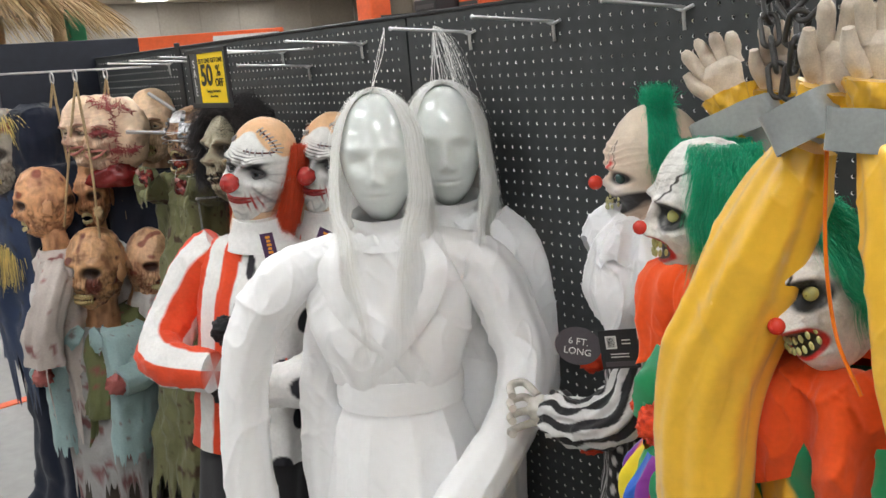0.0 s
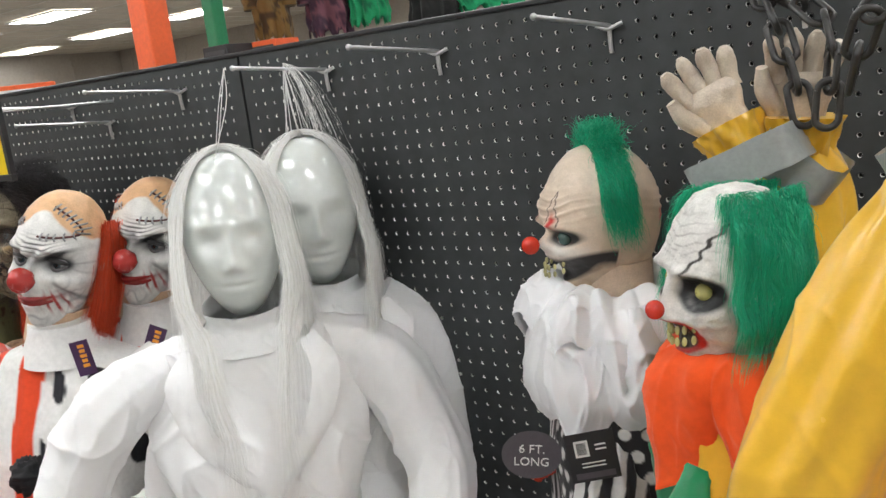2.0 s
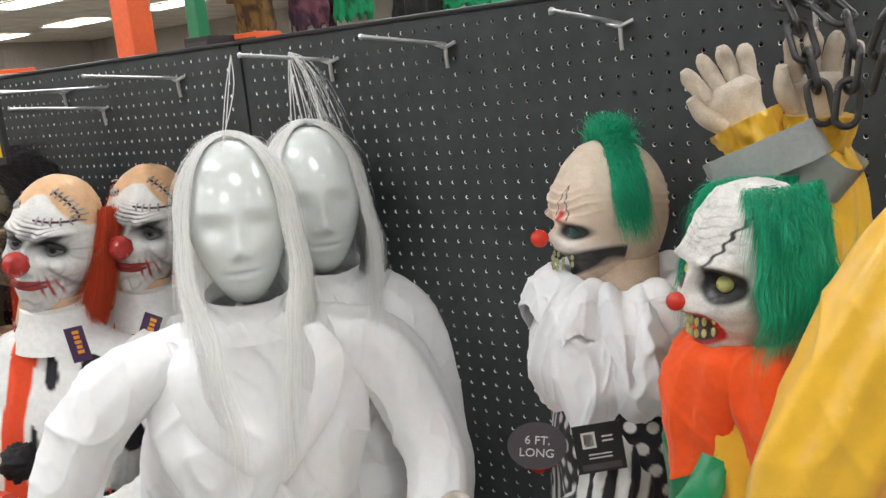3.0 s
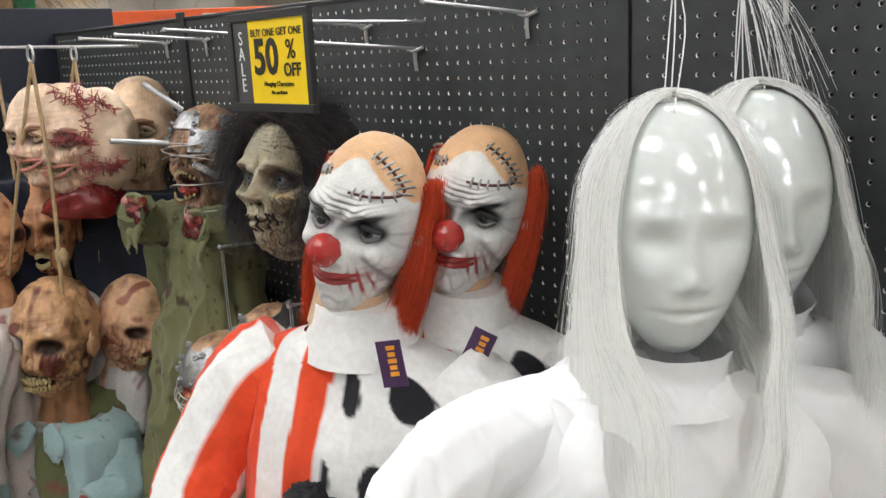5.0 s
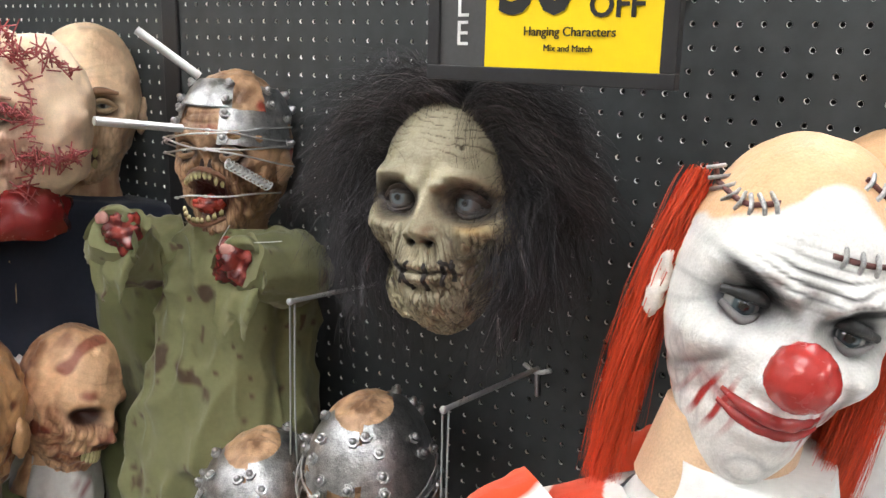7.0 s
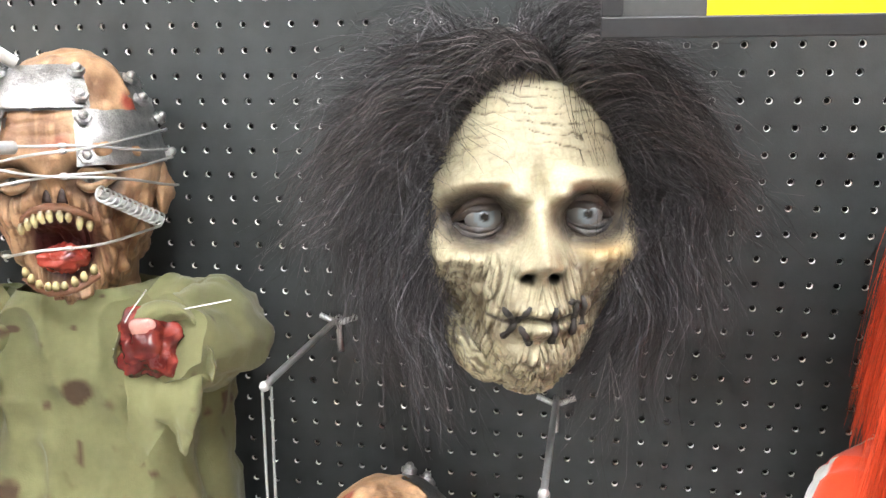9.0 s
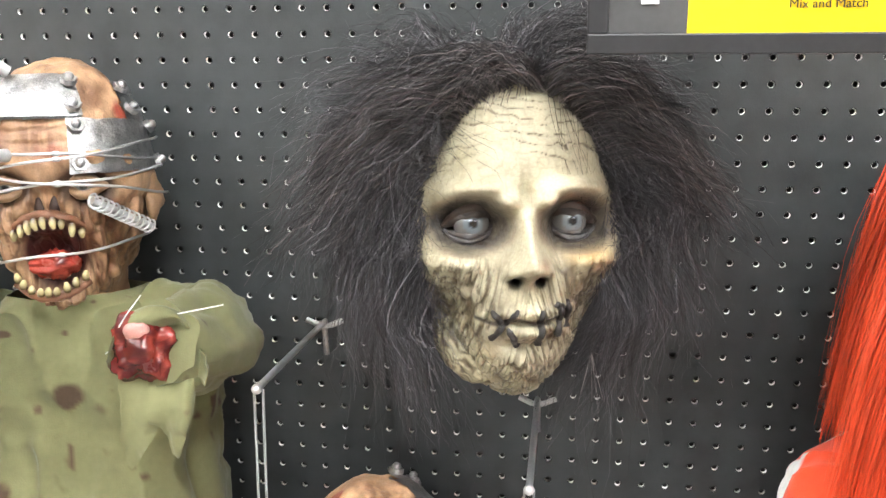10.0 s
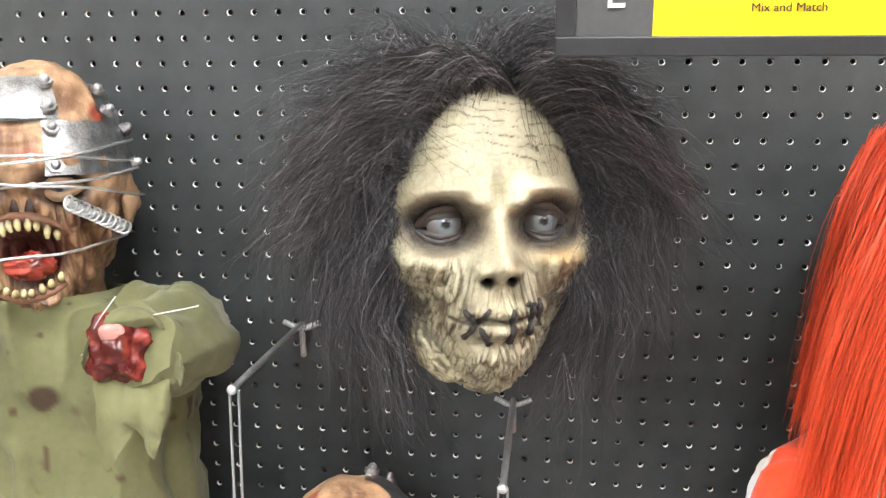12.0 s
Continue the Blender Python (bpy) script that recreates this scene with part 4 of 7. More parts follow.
# ---- white ghosts with long pale hair ----
def ghost(seed, bent):
    b = Bag(PLASTIC)
    head(b, [(x, z, sx, sz, d * 0.6) for x, z, sx, sz, d in FACE], lambda p: np.full(p.shape, 0.6), mat=PLASTIC, nz=140, na=180, half=(0.077, 0.087, 0.09), c=0.127)
    rng = np.random.default_rng(seed)
    pale = np.array((0.97, 0.97, 0.95))
    rx, ry, rz = 0.091, 0.098, 0.13

    def fall(th, t, reach, loose):
        """Hair from the crown over the head, then down; the front locks close over the chest."""
        s = t * reach
        ang = np.minimum(s / 0.125, 1.5)
        over = np.maximum(s - 0.16, 0)
        front = np.clip((np.cos(th) - 0.05) * 3, 0, 1)
        x = rx * np.sin(ang) * np.sin(th) * (1 + loose * over) - 0.2 * over * np.sin(th) * front * np.clip(over * 7, 0, 1)
        y = -ry * np.sin(ang) * np.cos(th) * (1 + 0.15 * over) - front * (0.1 * np.clip(over * 6, 0, 1) + 0.03 * over)
        return np.stack([x, y, rz * np.cos(ang) - over + 0 * x], -1)

    th = np.linspace(0.9, 2 * np.pi - 0.9, 260)[:, None]
    t = np.linspace(0, 1, 80)[None, :]
    lock = value_noise(np.stack([th * 0.3, 0 * th, 0 * th], -1)[:, 0], 0.05, seed)[:, None]
    veil = fall(th, t, 0.36 + 0.05 * lock + 0.03 * np.sin(th * 3), 0.8)
    wave = (0.004 * np.sin(th * 19 + 3 * t + 3 * lock) + 0.0025 * np.sin(th * 47 - 4 * t)) * np.clip(t * 3, 0, 1)
    veil = veil * (1 + 4 * wave[..., None] * np.array([1, 1, 0])) + 0.003 * fbm(veil, 0.03, seed)[..., None]
    b.add(veil, grid_faces(260, 80, False), PALEHAIR, pale)
    n, k = 9000, 16
    th = np.abs(rng.normal(0, 0.9, (n, 1))) + 0.82
    th = np.where(th > np.pi, rng.uniform(0.9, np.pi, (n, 1)), th)
    th = np.where(rng.random((n, 1)) < 0.5, th, 2 * np.pi - th)
    t = np.linspace(0, 1, k)[None, :]
    p = fall(th, t, rng.uniform(0.3, 0.56, (n, 1)), 0.5 + 0.3 * rng.random((n, 1))) * (1 + 0.025 * rng.random((n, 1, 1)))
    p = p + (t[..., None] ** 2) * np.stack([value_noise(p, 0.07, 31), 0.5 * value_noise(p, 0.07, 32), 0 * p[..., 0]], -1) * 0.022
    p = p + rng.normal(0, 0.01, (n, 1, 3)) * t[..., None] ** 2 * np.array([1, 0.6, 0])
    strands(b, p[:2200], 0.0006, PALEHAIR, pale, seed=seed)
    n = 260
    p = fall(rng.uniform(0.9, 5.4, (n, 1)), t, rng.uniform(0.1, 0.5, (n, 1)), 0.9) * (1 + 0.06 * rng.random((n, 1, 1)))
    p = p + 0.01 * np.sin(t[..., None] * rng.uniform(3, 8, (n, 1, 1)) + rng.uniform(0, 6, (n, 1, 3))) * t[..., None]
    strands(b, p, 0.0005, PALEHAIR, pale, seed=seed + 3)
    cloth = np.array((0.95, 0.95, 0.95))
    # stand collar, bodice, belt and pleated skirt
    tube(b, [(0, -0.005, -0.108), (0, 0.0, -0.135), (0, 0.006, -0.165)], [0.066, 0.062, 0.085], GAUZE, cloth, rings=18, seg=90, folds=(4, 0.03), rough=0.003, rough_scale=0.04, seed=seed, caps=False)
    loft(b, [(-0.145, 0, 0.01, 0.07, 0.06, 0), (-0.165, 0, 0.012, 0.12, 0.075, 0.1), (-0.2, 0, 0.015, 0.15, 0.083, 0.2), (-0.25, 0, 0.015, 0.17, 0.095, 0.5), (-0.34, 0, 0, 0.165, 0.108, 0.9), (-0.42, 0, 0, 0.142, 0.108, 1), (-0.455, 0, 0, 0.13, 0.1, 0.8), (-0.475, 0, 0, 0.112, 0.088, 0.6)],
         GAUZE, cloth, folds=(5, 0.05), rings=230, seg=300, rough=0.007, rough_scale=0.11, seed=seed)
    tube(b, [(0, 0, -0.446), (0, 0, -0.48), (0, 0, -0.514)], [0.13, 0.133, 0.132], GAUZE, cloth, rings=14, seg=90, flat=0.8, rough=0.0025, rough_scale=0.05, seed=seed)
    a = np.linspace(0, 2 * np.pi, 360, endpoint=False)
    q = spline([(-0.505, 0.118, 0), (-0.53, 0.128, 0.35), (-0.62, 0.15, 0.8), (-0.8, 0.185, 1), (-1.1, 0.23, 1.2), (-1.42, 0.26, 1.4)], 130)
    saw = np.abs((a * 9 / (2 * np.pi) + 0.15 * np.sin(2 * a + seed)) % 1 - 0.5) * 2
    r = (q[:, 1:2] if bent else np.minimum(q[:, 1:2], 0.12)) * (1 + 0.1 * q[:, 2:3] * (saw[None] ** 1.5 - 0.4))
    skirt = np.stack([r * np.cos(a), r * np.sin(a) * 0.8, np.repeat(q[:, :1], 360, 1)], -1)
    skirt = skirt + skirt * np.array([1, 1, 0]) / (r[..., None] + 1e-6) * (rumple(skirt, 0.13, seed) * 0.007 * q[:, 2:3])[..., None]
    b.add(skirt, grid_faces(130, 360), GAUZE, cloth)
    # crossed lapels
    for sx in (-1, 1):
        edge = spline([(sx * 0.075, -0.07, -0.165), (sx * 0.085, -0.103, -0.22), (sx * 0.05, -0.118, -0.31), (-sx * 0.02, -0.117, -0.4), (-sx * 0.05, -0.1, -0.455)], 60)
        wide = 0.05 * np.sin(np.linspace(0.5, 2.7, 60))[:, None]
        strip = np.stack([edge + np.array([sx, 0.12, 0.3]) * wide * u - np.array([0, 0.002 * math.sin(u * 3.1) + (0.003 if sx > 0 else 0), 0]) for u in np.linspace(0, 1, 12)], 1)
        strip = strip + np.array([0, 0.004, 0]) * creases(strip, 0.05, seed + 9)[..., None]
        b.add(strip, grid_faces(60, 12, False), GAUZE, cloth)
    arms = [([(-0.08, 0.012, -0.185), (-0.21, 0.0, -0.24), (-0.3, -0.01, -0.35), (-0.338, -0.02, -0.5), (-0.342, -0.035, -0.66), (-0.325, -0.05, -0.86)], [0.036, 0.056, 0.053, 0.048, 0.05, 0.06]) if bent else
            ([(-0.12, 0.01, -0.2), (-0.2, 0, -0.25), (-0.27, -0.01, -0.36), (-0.305, -0.02, -0.5), (-0.315, -0.03, -0.66), (-0.3, -0.04, -0.85)], [0.055, 0.065, 0.06, 0.056, 0.06, 0.066]),
            ([(0.08, 0.01, -0.185), (0.19, 0, -0.24), (0.25, -0.02, -0.36), (0.265, -0.06, -0.46), (0.22, -0.12, -0.56), (0.13, -0.17, -0.68), (0.07, -0.19, -0.78)], [0.036, 0.056, 0.053, 0.052, 0.05, 0.054, 0.062]) if bent else
            ([(0.08, 0.01, -0.185), (0.145, 0, -0.25), (0.165, -0.02, -0.36), (0.17, -0.03, -0.47), (0.15, -0.06, -0.57), (0.13, -0.08, -0.62)], [0.055, 0.062, 0.058, 0.056, 0.052, 0.056])]
    for i, (path, radii) in enumerate(arms):
        tube(b, path, radii, GAUZE, cloth, rings=240, seg=160, rough=0.006, rough_scale=0.11, folds=(4, 0.05), seed=seed + i)
    return b


for seed, bent, place in ((21, True, pose(1.238, -0.3, 1.484, 0, 0, 46)), (33, False, pose(1.235, -0.12, 1.485, 0, 0, 50))):
    tagged(in_parts(new("ghost_prop"), ghost(seed, bent), {None: ("robe", "white polyester robe with belt", 0), PALEHAIR: ("hair", "long pale synthetic hair", 0), PLASTIC: ("mask", "milky clear plastic mask", 0)}), "hanging white ghost prop with clear face and long pale hair", "hanging prop", "white ghost props").matrix_basis = place
for x0, y0, x1, y1, nm in ((1.19, -0.222, 1.235, -0.3, 3), (1.2, -0.1, 1.235, -0.12, 8)):
    bag = Bag()
    rng = np.random.default_rng(nm)
    for k in range(nm):
        dx = rng.normal(0, 0.012, 2)
        cord(bag, [(x0, y0, 1.735), ((x0 + x1) / 2 + dx[0] * 0.6, (y0 + y1) / 2, 1.68), (x1 + dx[0], y1 + dx[1], 1.6)], 0.0008, PAPER, rings=8, seg=5)
    if nm > 3:
        n = 45
        u = np.linspace(0, 1, 12)[None, :, None]
        end = np.array([1.235, -0.12, 1.49]) + np.stack([rng.normal(0.035, 0.018, n), rng.normal(0.02, 0.018, n), rng.uniform(0.06, 0.13, n)], 1)
        top = np.array([x0, y0, 1.735])
        w = top + (end[:, None] - top) * u + np.array([0, 0, 0.03]) * np.sin(u * 3.14) + rng.normal(0, 0.006, (n, 1, 3)) * np.sin(u * 3.14)
        strands(bag, w, 0.0006, PALEHAIR, (0.93, 0.93, 0.91), taper=False, seed=9)
    tagged(part("twine", bag), "thin white twine tied to a peg hook", "twine", "twine on the hooks")
def merged(b, sub, m):
    sub.moved(m)
    start = 0
    for v, c, (f, mi) in zip(sub.v, sub.c, sub.f):
        b.add(v, f - start, sub.mats[mi], c)
        start += len(v)


# ---- rotten heads and their rags ----
def gore_head(b, base, dark, seed, s=1.0, gape=(0.026, 0.018), jaw=-0.075, socket=0.9, rough=1.0, teeth=True, blotch=(0.25, 0.03, 0.02), gaze=(0, 0), iris=(0.3, 0.3, 0.28), eyes=True, n=150, half=(0.078, 0.088, 0.1), feats=()):
    base, dark = np.array(base), np.array(dark)
    ft = [f for f in FACE if abs(f[0]) != 0.04 and f[1] not in (-0.07, -0.063, -0.079)] + [(0.034, 0, 0.022, 0.016, -0.008), (-0.034, 0, 0.022, 0.016, -0.008), (0, jaw, gape[0], gape[1], -0.036), (0, jaw - gape[1] * 1.25, gape[0] * 1.1, 0.007, 0.008), (0, jaw + gape[1] * 1.2, gape[0] * 1.1, 0.006, 0.006)] + list(feats)

    def relief(p):
        x, z = p[..., 0], p[..., 2]
        q = np.stack([x, p[..., 1] * 0.4, z * 0.35], -1)
        low = np.clip(wrinkle(q, 0.009, seed=seed) * 2.4 - 1.5, 0, 1) * np.clip((0.0 - z) / 0.03, 0, 1)
        brow = np.clip(np.sin((z + 0.006 * value_noise(p, 0.03, seed) - 3 * x * x) * 2 * np.pi / 0.012) - 0.4, 0, 1) * gauss(x, z, 0, 0.05, 0.05, 0.02)
        fine = np.clip(wrinkle(np.stack([x, p[..., 1] * 0.5, z * 0.14], -1), 0.0042, seed=seed + 31) * 2.6 - 1.6, 0, 1) * np.clip((0.012 - z) / 0.03, 0, 1)
        return rough * (-0.004 * low - 0.0016 * fine - 0.002 * brow + 0.0035 * fbm(p, 0.025, seed + 1)) - rough * 0.004 * np.clip(value_noise(p, 0.03, seed + 9) - 0.45, 0, 1)

    def paint(p):
        x, z = p[..., 0], p[..., 2]
        c = np.broadcast_to(base, p.shape) * (1 + 0.15 * fbm(p, 0.03, seed))[..., None]
        q = np.stack([x, p[..., 1] * 0.4, z * 0.35], -1)
        low = np.clip(wrinkle(q, 0.009, seed=seed) * 2.4 - 1.6, 0, 1) * np.clip((0.0 - z) / 0.03, 0, 1)
        c = mix(c, dark, 0.8 * np.clip(fbm(p, 0.04, seed + 2) * 1.3, 0, 1) * min(rough, 1) + 0.8 * low * min(rough, 1))
        thin = np.stack([x, p[..., 1] * 0.5, z * 0.14], -1)
        fine = np.clip(wrinkle(thin, 0.0042, seed=seed + 31) * 2.6 - 1.6, 0, 1) * np.clip((0.012 - z) / 0.03, 0, 1)
        c = mix(c, dark * 0.6, 0.75 * fine * min(rough, 1))
        c = mix(c, base * 1.35, 0.5 * np.clip(fbm(thin, 0.006, seed + 33), 0, 1) * min(rough, 1))
        c = mix(c, blotch, np.clip((value_noise(p, 0.035, seed + 9) - 0.5) * 5, 0, 0.9) * min(rough, 1))
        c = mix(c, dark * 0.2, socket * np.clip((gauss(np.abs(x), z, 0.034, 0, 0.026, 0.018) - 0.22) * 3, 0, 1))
        brow = np.clip(np.sin((z + 0.006 * value_noise(p, 0.03, seed) - 3 * x * x) * 2 * np.pi / 0.012) - 0.5, 0, 1) * gauss(x, z, 0, 0.05, 0.05, 0.02)
        c = mix(c, dark, 0.6 * brow)
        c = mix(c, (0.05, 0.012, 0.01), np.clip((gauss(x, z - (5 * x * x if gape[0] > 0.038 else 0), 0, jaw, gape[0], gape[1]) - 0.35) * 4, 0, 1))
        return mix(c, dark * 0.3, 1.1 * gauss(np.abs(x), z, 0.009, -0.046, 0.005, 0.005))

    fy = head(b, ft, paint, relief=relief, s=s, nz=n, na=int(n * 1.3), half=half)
    for sx in (-1, 1):
        if eyes:
            eyeball(b, sx * 0.034 * s, 0, -0.058 * s, 0.013 * s, iris, (0.4, 0.36, 0.3), gaze=gaze)
            for zz in (0.008, -0.008):
                tube(b, [((sx * 0.034 - 0.018) * s, -0.06 * s, 0), (sx * 0.034 * s, -0.074 * s, zz * s), ((sx * 0.034 + 0.018) * s, -0.06 * s, 0)], [0.003 * s, 0.0045 * s, 0.003 * s], LATEX, base * 0.6, rings=14, seg=8)
        ball(b, (sx * half[0] * 1.0 * s, 0.01 * s, -0.012 * s), 0.023 * s, LATEX, base * 0.85, scale=(0.35, 0.75, 1.25), rough=0.004, seed=seed)
    if teeth:
        for k in range(8):
            a = (k - 3.5) / 3.5
            for up in (1, -1):
                ball(b, (a * gape[0] * 0.78 * s, (-0.076 + 0.012 * a * a) * s, (jaw + up * gape[1] * 0.72 * (1 - 0.35 * a * a)) * s), 0.0052 * s, GLOSS, (0.55, 0.47, 0.25), seg=10, scale=(0.75, 0.7, 1.4))
    return fy


def neck(b, col, dark, s=1.0, length=0.06, seed=0):
    c0 = np.array(col)
    tube(b, [(0, 0.01, -0.07 * s), (0, 0.015, -0.12 * s), (0, 0.02, -0.12 * s - length)], [0.05 * s, 0.045 * s, 0.06 * s], LATEX, lambda u, a, p: mix(np.broadcast_to(c0, p.shape), dark, np.clip(fbm(p * np.array([1, 1, 0.3]), 0.02, seed), 0, 1)), rings=24, seg=40, rough=0.004, rough_scale=0.02, seed=seed)


def rag_paint(col, stain, seed, amount=0.55):
    c0 = np.array(col)

    def f(u, a, p):
        c = np.broadcast_to(c0, p.shape) * (1 + 0.1 * fbm(p, 0.06, seed))[..., None]
        c = mix(c, np.array(stain) * 1.2, np.clip((value_noise(p, 0.014, seed + 8) - 0.72) * 8, 0, 0.8))
        return mix(c, stain, np.clip((fbm(p, 0.05, seed + 4) - amount) * 5, 0, 0.85))

    return f


def screamer(seed, shirt=True):
    """A wailing head bound in bolted metal plates and wire, on an olive smock."""
    b = Bag(LATEX)
    flesh, dark = (0.5, 0.31, 0.18), (0.14, 0.06, 0.03)
    gore_head(b, flesh, dark, seed, gape=(0.035, 0.04), jaw=-0.062, rough=1.0, n=230, socket=0.9, teeth=False, blotch=(0.3, 0.03, 0.02), feats=((0.006, -0.016, 0.007, 0.014, -0.024), (-0.006, -0.016, 0.007, 0.014, -0.024), (0.015, -0.018, 0.006, 0.014, 0.004), (-0.015, -0.018, 0.006, 0.014, 0.004)))
    for sx in (-1, 1):
        ball(b, (sx * 0.0065, -0.066, -0.018), 0.0075, LATEX, (0.03, 0.014, 0.01), seg=16, scale=(0.8, 0.6, 1.5))
    ball(b, (0, -0.056, -0.072), 0.022, GLOSS, lambda p, d: mix(np.full(p.shape, (0.34, 0.05, 0.035)), (0.12, 0.015, 0.012), np.clip(fbm(p, 0.008, seed) * 1.6, 0, 1)), seg=40, scale=(1, 0.9, 0.6), rough=0.003, rough_scale=0.006)
    rnd = np.random.default_rng(seed)
    for up in (1, -1):
        tube(b, [(q * 0.033, -0.078 + 0.013 * q * q, -0.062 + up * (0.038 - 0.012 * q * q)) for q in (-1, -0.5, 0, 0.5, 1)], [0.003, 0.004, 0.0045, 0.004, 0.003], LATEX, (0.2, 0.09, 0.05), rings=30, seg=10, rough=0.001, rough_scale=0.004)
        for k in range(9):
            a = (k - 4) / 4
            h = (0.0085 if up > 0 else 0.0065) * rnd.uniform(0.75, 1.15)
            z = -0.062 + up * (0.036 - 0.012 * a * a)
            root = np.array((a * 0.03 + rnd.normal(0, 0.0006), -0.083 + 0.013 * a * a, z))
            tube(b, [root, root + np.array((0, -0.0012, -up * h * 0.6)), root + np.array((rnd.normal(0, 0.0006), 0, -up * h * 1.25))], [0.0027, 0.0033, 0.0017], GLOSS,
                 lambda u, aa, p, up=up, z=z: mix(np.full(p.shape, (0.5, 0.43, 0.22)), (0.1, 0.06, 0.025), np.clip(1 - np.abs(p[..., 2] - z) / 0.006, 0, 1)), rings=12, seg=9)

    def shell(a0, a1, z0, z1, off, mat=STEEL):
        aa, zz = np.meshgrid(np.linspace(a0, a1, 30), np.linspace(z0, z1, 12))
        cz = np.sqrt(np.clip(1 - ((zz + 0.003) / 0.124) ** 2, 0, 1)) ** 0.85
        k = 1 + off
        p = np.stack([0.079 * k * cz * np.sin(aa), np.where(np.cos(aa) > 0, -0.09 * k, 0.102 * k) * cz * np.abs(np.cos(aa)), zz * (1 + off * 0.4)], -1)
        p = p + 0.0009 * fbm(p, 0.01, seed)[..., None]
        n = p / np.linalg.norm(p, axis=-1, keepdims=True)
        b.add(p, grid_faces(12, 30, False), mat)
        b.add(p - n * 0.004, grid_faces(12, 30, False)[:, ::-1], mat)
        for a in (a0 + 0.1, a1 - 0.1):
            for z in (z0 + 0.008, z1 - 0.008):
                c = np.sqrt(max(0, 1 - ((z + 0.003) / 0.124) ** 2)) ** 0.85
                q = np.array([0.08 * k * c * np.sin(a), (-0.091 if np.cos(a) > 0 else 0.103) * k * c * abs(np.cos(a)), z * (1 + off * 0.4)])
                m = Vector(q).to_track_quat("Z", "Y").to_matrix()
                cyl = np.array([[np.cos(t) * 0.0075, np.sin(t) * 0.0075, h] for h in (0, 0.005) for t in np.arange(6) * np.pi / 3])
                cyl = np.concatenate([cyl, [[0, 0, 0.005]]]) @ np.array(m).T + q
                b.add(cyl, grid_faces(2, 6), STEEL), b.add(cyl, [[6 + j, 6 + (j + 1) % 6, 12] for j in range(6)], STEEL)
                ball(b, q + q / np.linalg.norm(q) * 0.006, 0.0045, STEEL, seg=10)

    shell(-1.0, 0.55, 0.062, 0.1, 0.07)
    shell(0.35, 1.75, 0.012, 0.06, 0.06)
    shell(-1.7, -0.5, 0.03, 0.065, 0.05)
    shell(1.2, 2.4, 0.06, 0.095, 0.06)
    for z0, z1, lift in ((0.04, 0.022, 0.006), (0.0, 0.045, 0.009), (0.026, -0.012, 0.011), (-0.012, 0.016, 0.008), (-0.072, -0.05, 0.006)):
        aa = np.linspace(-1.7, 1.7, 22)
        pts = []
        for k, a in enumerate(aa):
            z = z0 + (z1 - z0) * k / 21 + 0.0012 * math.sin(k * 0.8 + z0 * 90)
            c = math.sqrt(max(0, 1 - ((z + 0.003) / 0.124) ** 2)) ** 0.85
            w = 1.0 if z > -0.05 else 0.9
            pts.append(((0.082 + lift) * w * c * math.sin(a), -(0.098 + lift) * c * max(math.cos(a), -1), z))
        cord(b, pts, 0.0013, CHROME, rings=60, seg=7)
        for k in (6, 12):
            ball(b, pts[k], 0.0029, CHROME, seg=8, scale=(1.5, 0.8, 0.8))
    coil = [(0.045 + 0.04 * k / 60 + 0.005 * math.cos(k * 1.2), -0.088 + 0.05 * k / 60 + 0.004 * math.sin(k * 1.2), -0.012 - 0.03 * k / 60 + 0.006 * math.sin(k * 1.2)) for k in range(61)]
    cord(b, coil, 0.0012, CHROME, rings=240, seg=6)
    cord(b, [(0.045, -0.088, -0.012), (0.085, -0.038, -0.042)], 0.004, CHROME, rings=6, seg=8)
    for p0, p1 in (((-0.02, -0.1, 0.03), (-0.07, -0.21, 0.03)), ((-0.03, -0.05, 0.105), (-0.1, -0.1, 0.16)))[: 2 if shirt else 0]:
        p0, p1 = np.array(p0), np.array(p1)
        cord(b, [p0, p1], 0.006, CHROME, rings=30, seg=10)
        for k in range(18):
            c = p0 + (p1 - p0) * (0.3 + 0.7 * k / 18)
            ball(b, c, 0.0075, STEEL, seg=8, scale=(0.55, 0.55, 0.55))
    if not shirt:
        shell(0.1, 2.6, 0.03, 0.114, 0.075)
        shell(-1.5, 0.0, 0.05, 0.11, 0.06)
        shell(1.3, 3.0, -0.03, 0.026, 0.06)
    if shirt:
        neck(b, flesh, dark, seed=seed)
        olive = rag_paint((0.165, 0.165, 0.08), (0.055, 0.024, 0.018), seed, 0.62)
        loft(b, [(-0.105, 0, 0.01, 0.055, 0.055, 0), (-0.125, 0, 0.015, 0.085, 0.06, 0.2), (-0.16, 0, 0.02, 0.115, 0.07, 0.5), (-0.25, 0, 0.015, 0.115, 0.075, 0.8), (-0.5, 0, 0.01, 0.135, 0.085, 1), (-0.8, 0, 0.01, 0.16, 0.1, 1.2), (-1.15, 0, 0.01, 0.17, 0.1, 1.4)], CLOTH, olive, folds=(5, 0.13), rough=0.018, rough_scale=0.085, seed=seed, rings=220, seg=260, ragged=0.12)
        cord(b, [(0.05, -0.1, -0.15), (0.09, -0.13, -0.118), (0.16, -0.13, -0.105)], 0.0006, PAPER, rings=12, seg=6)
        cord(b, [(0.06, -0.12, -0.14), (0.075, -0.14, -0.115), (0.095, -0.15, -0.09)], 0.0006, PAPER, rings=12, seg=6)
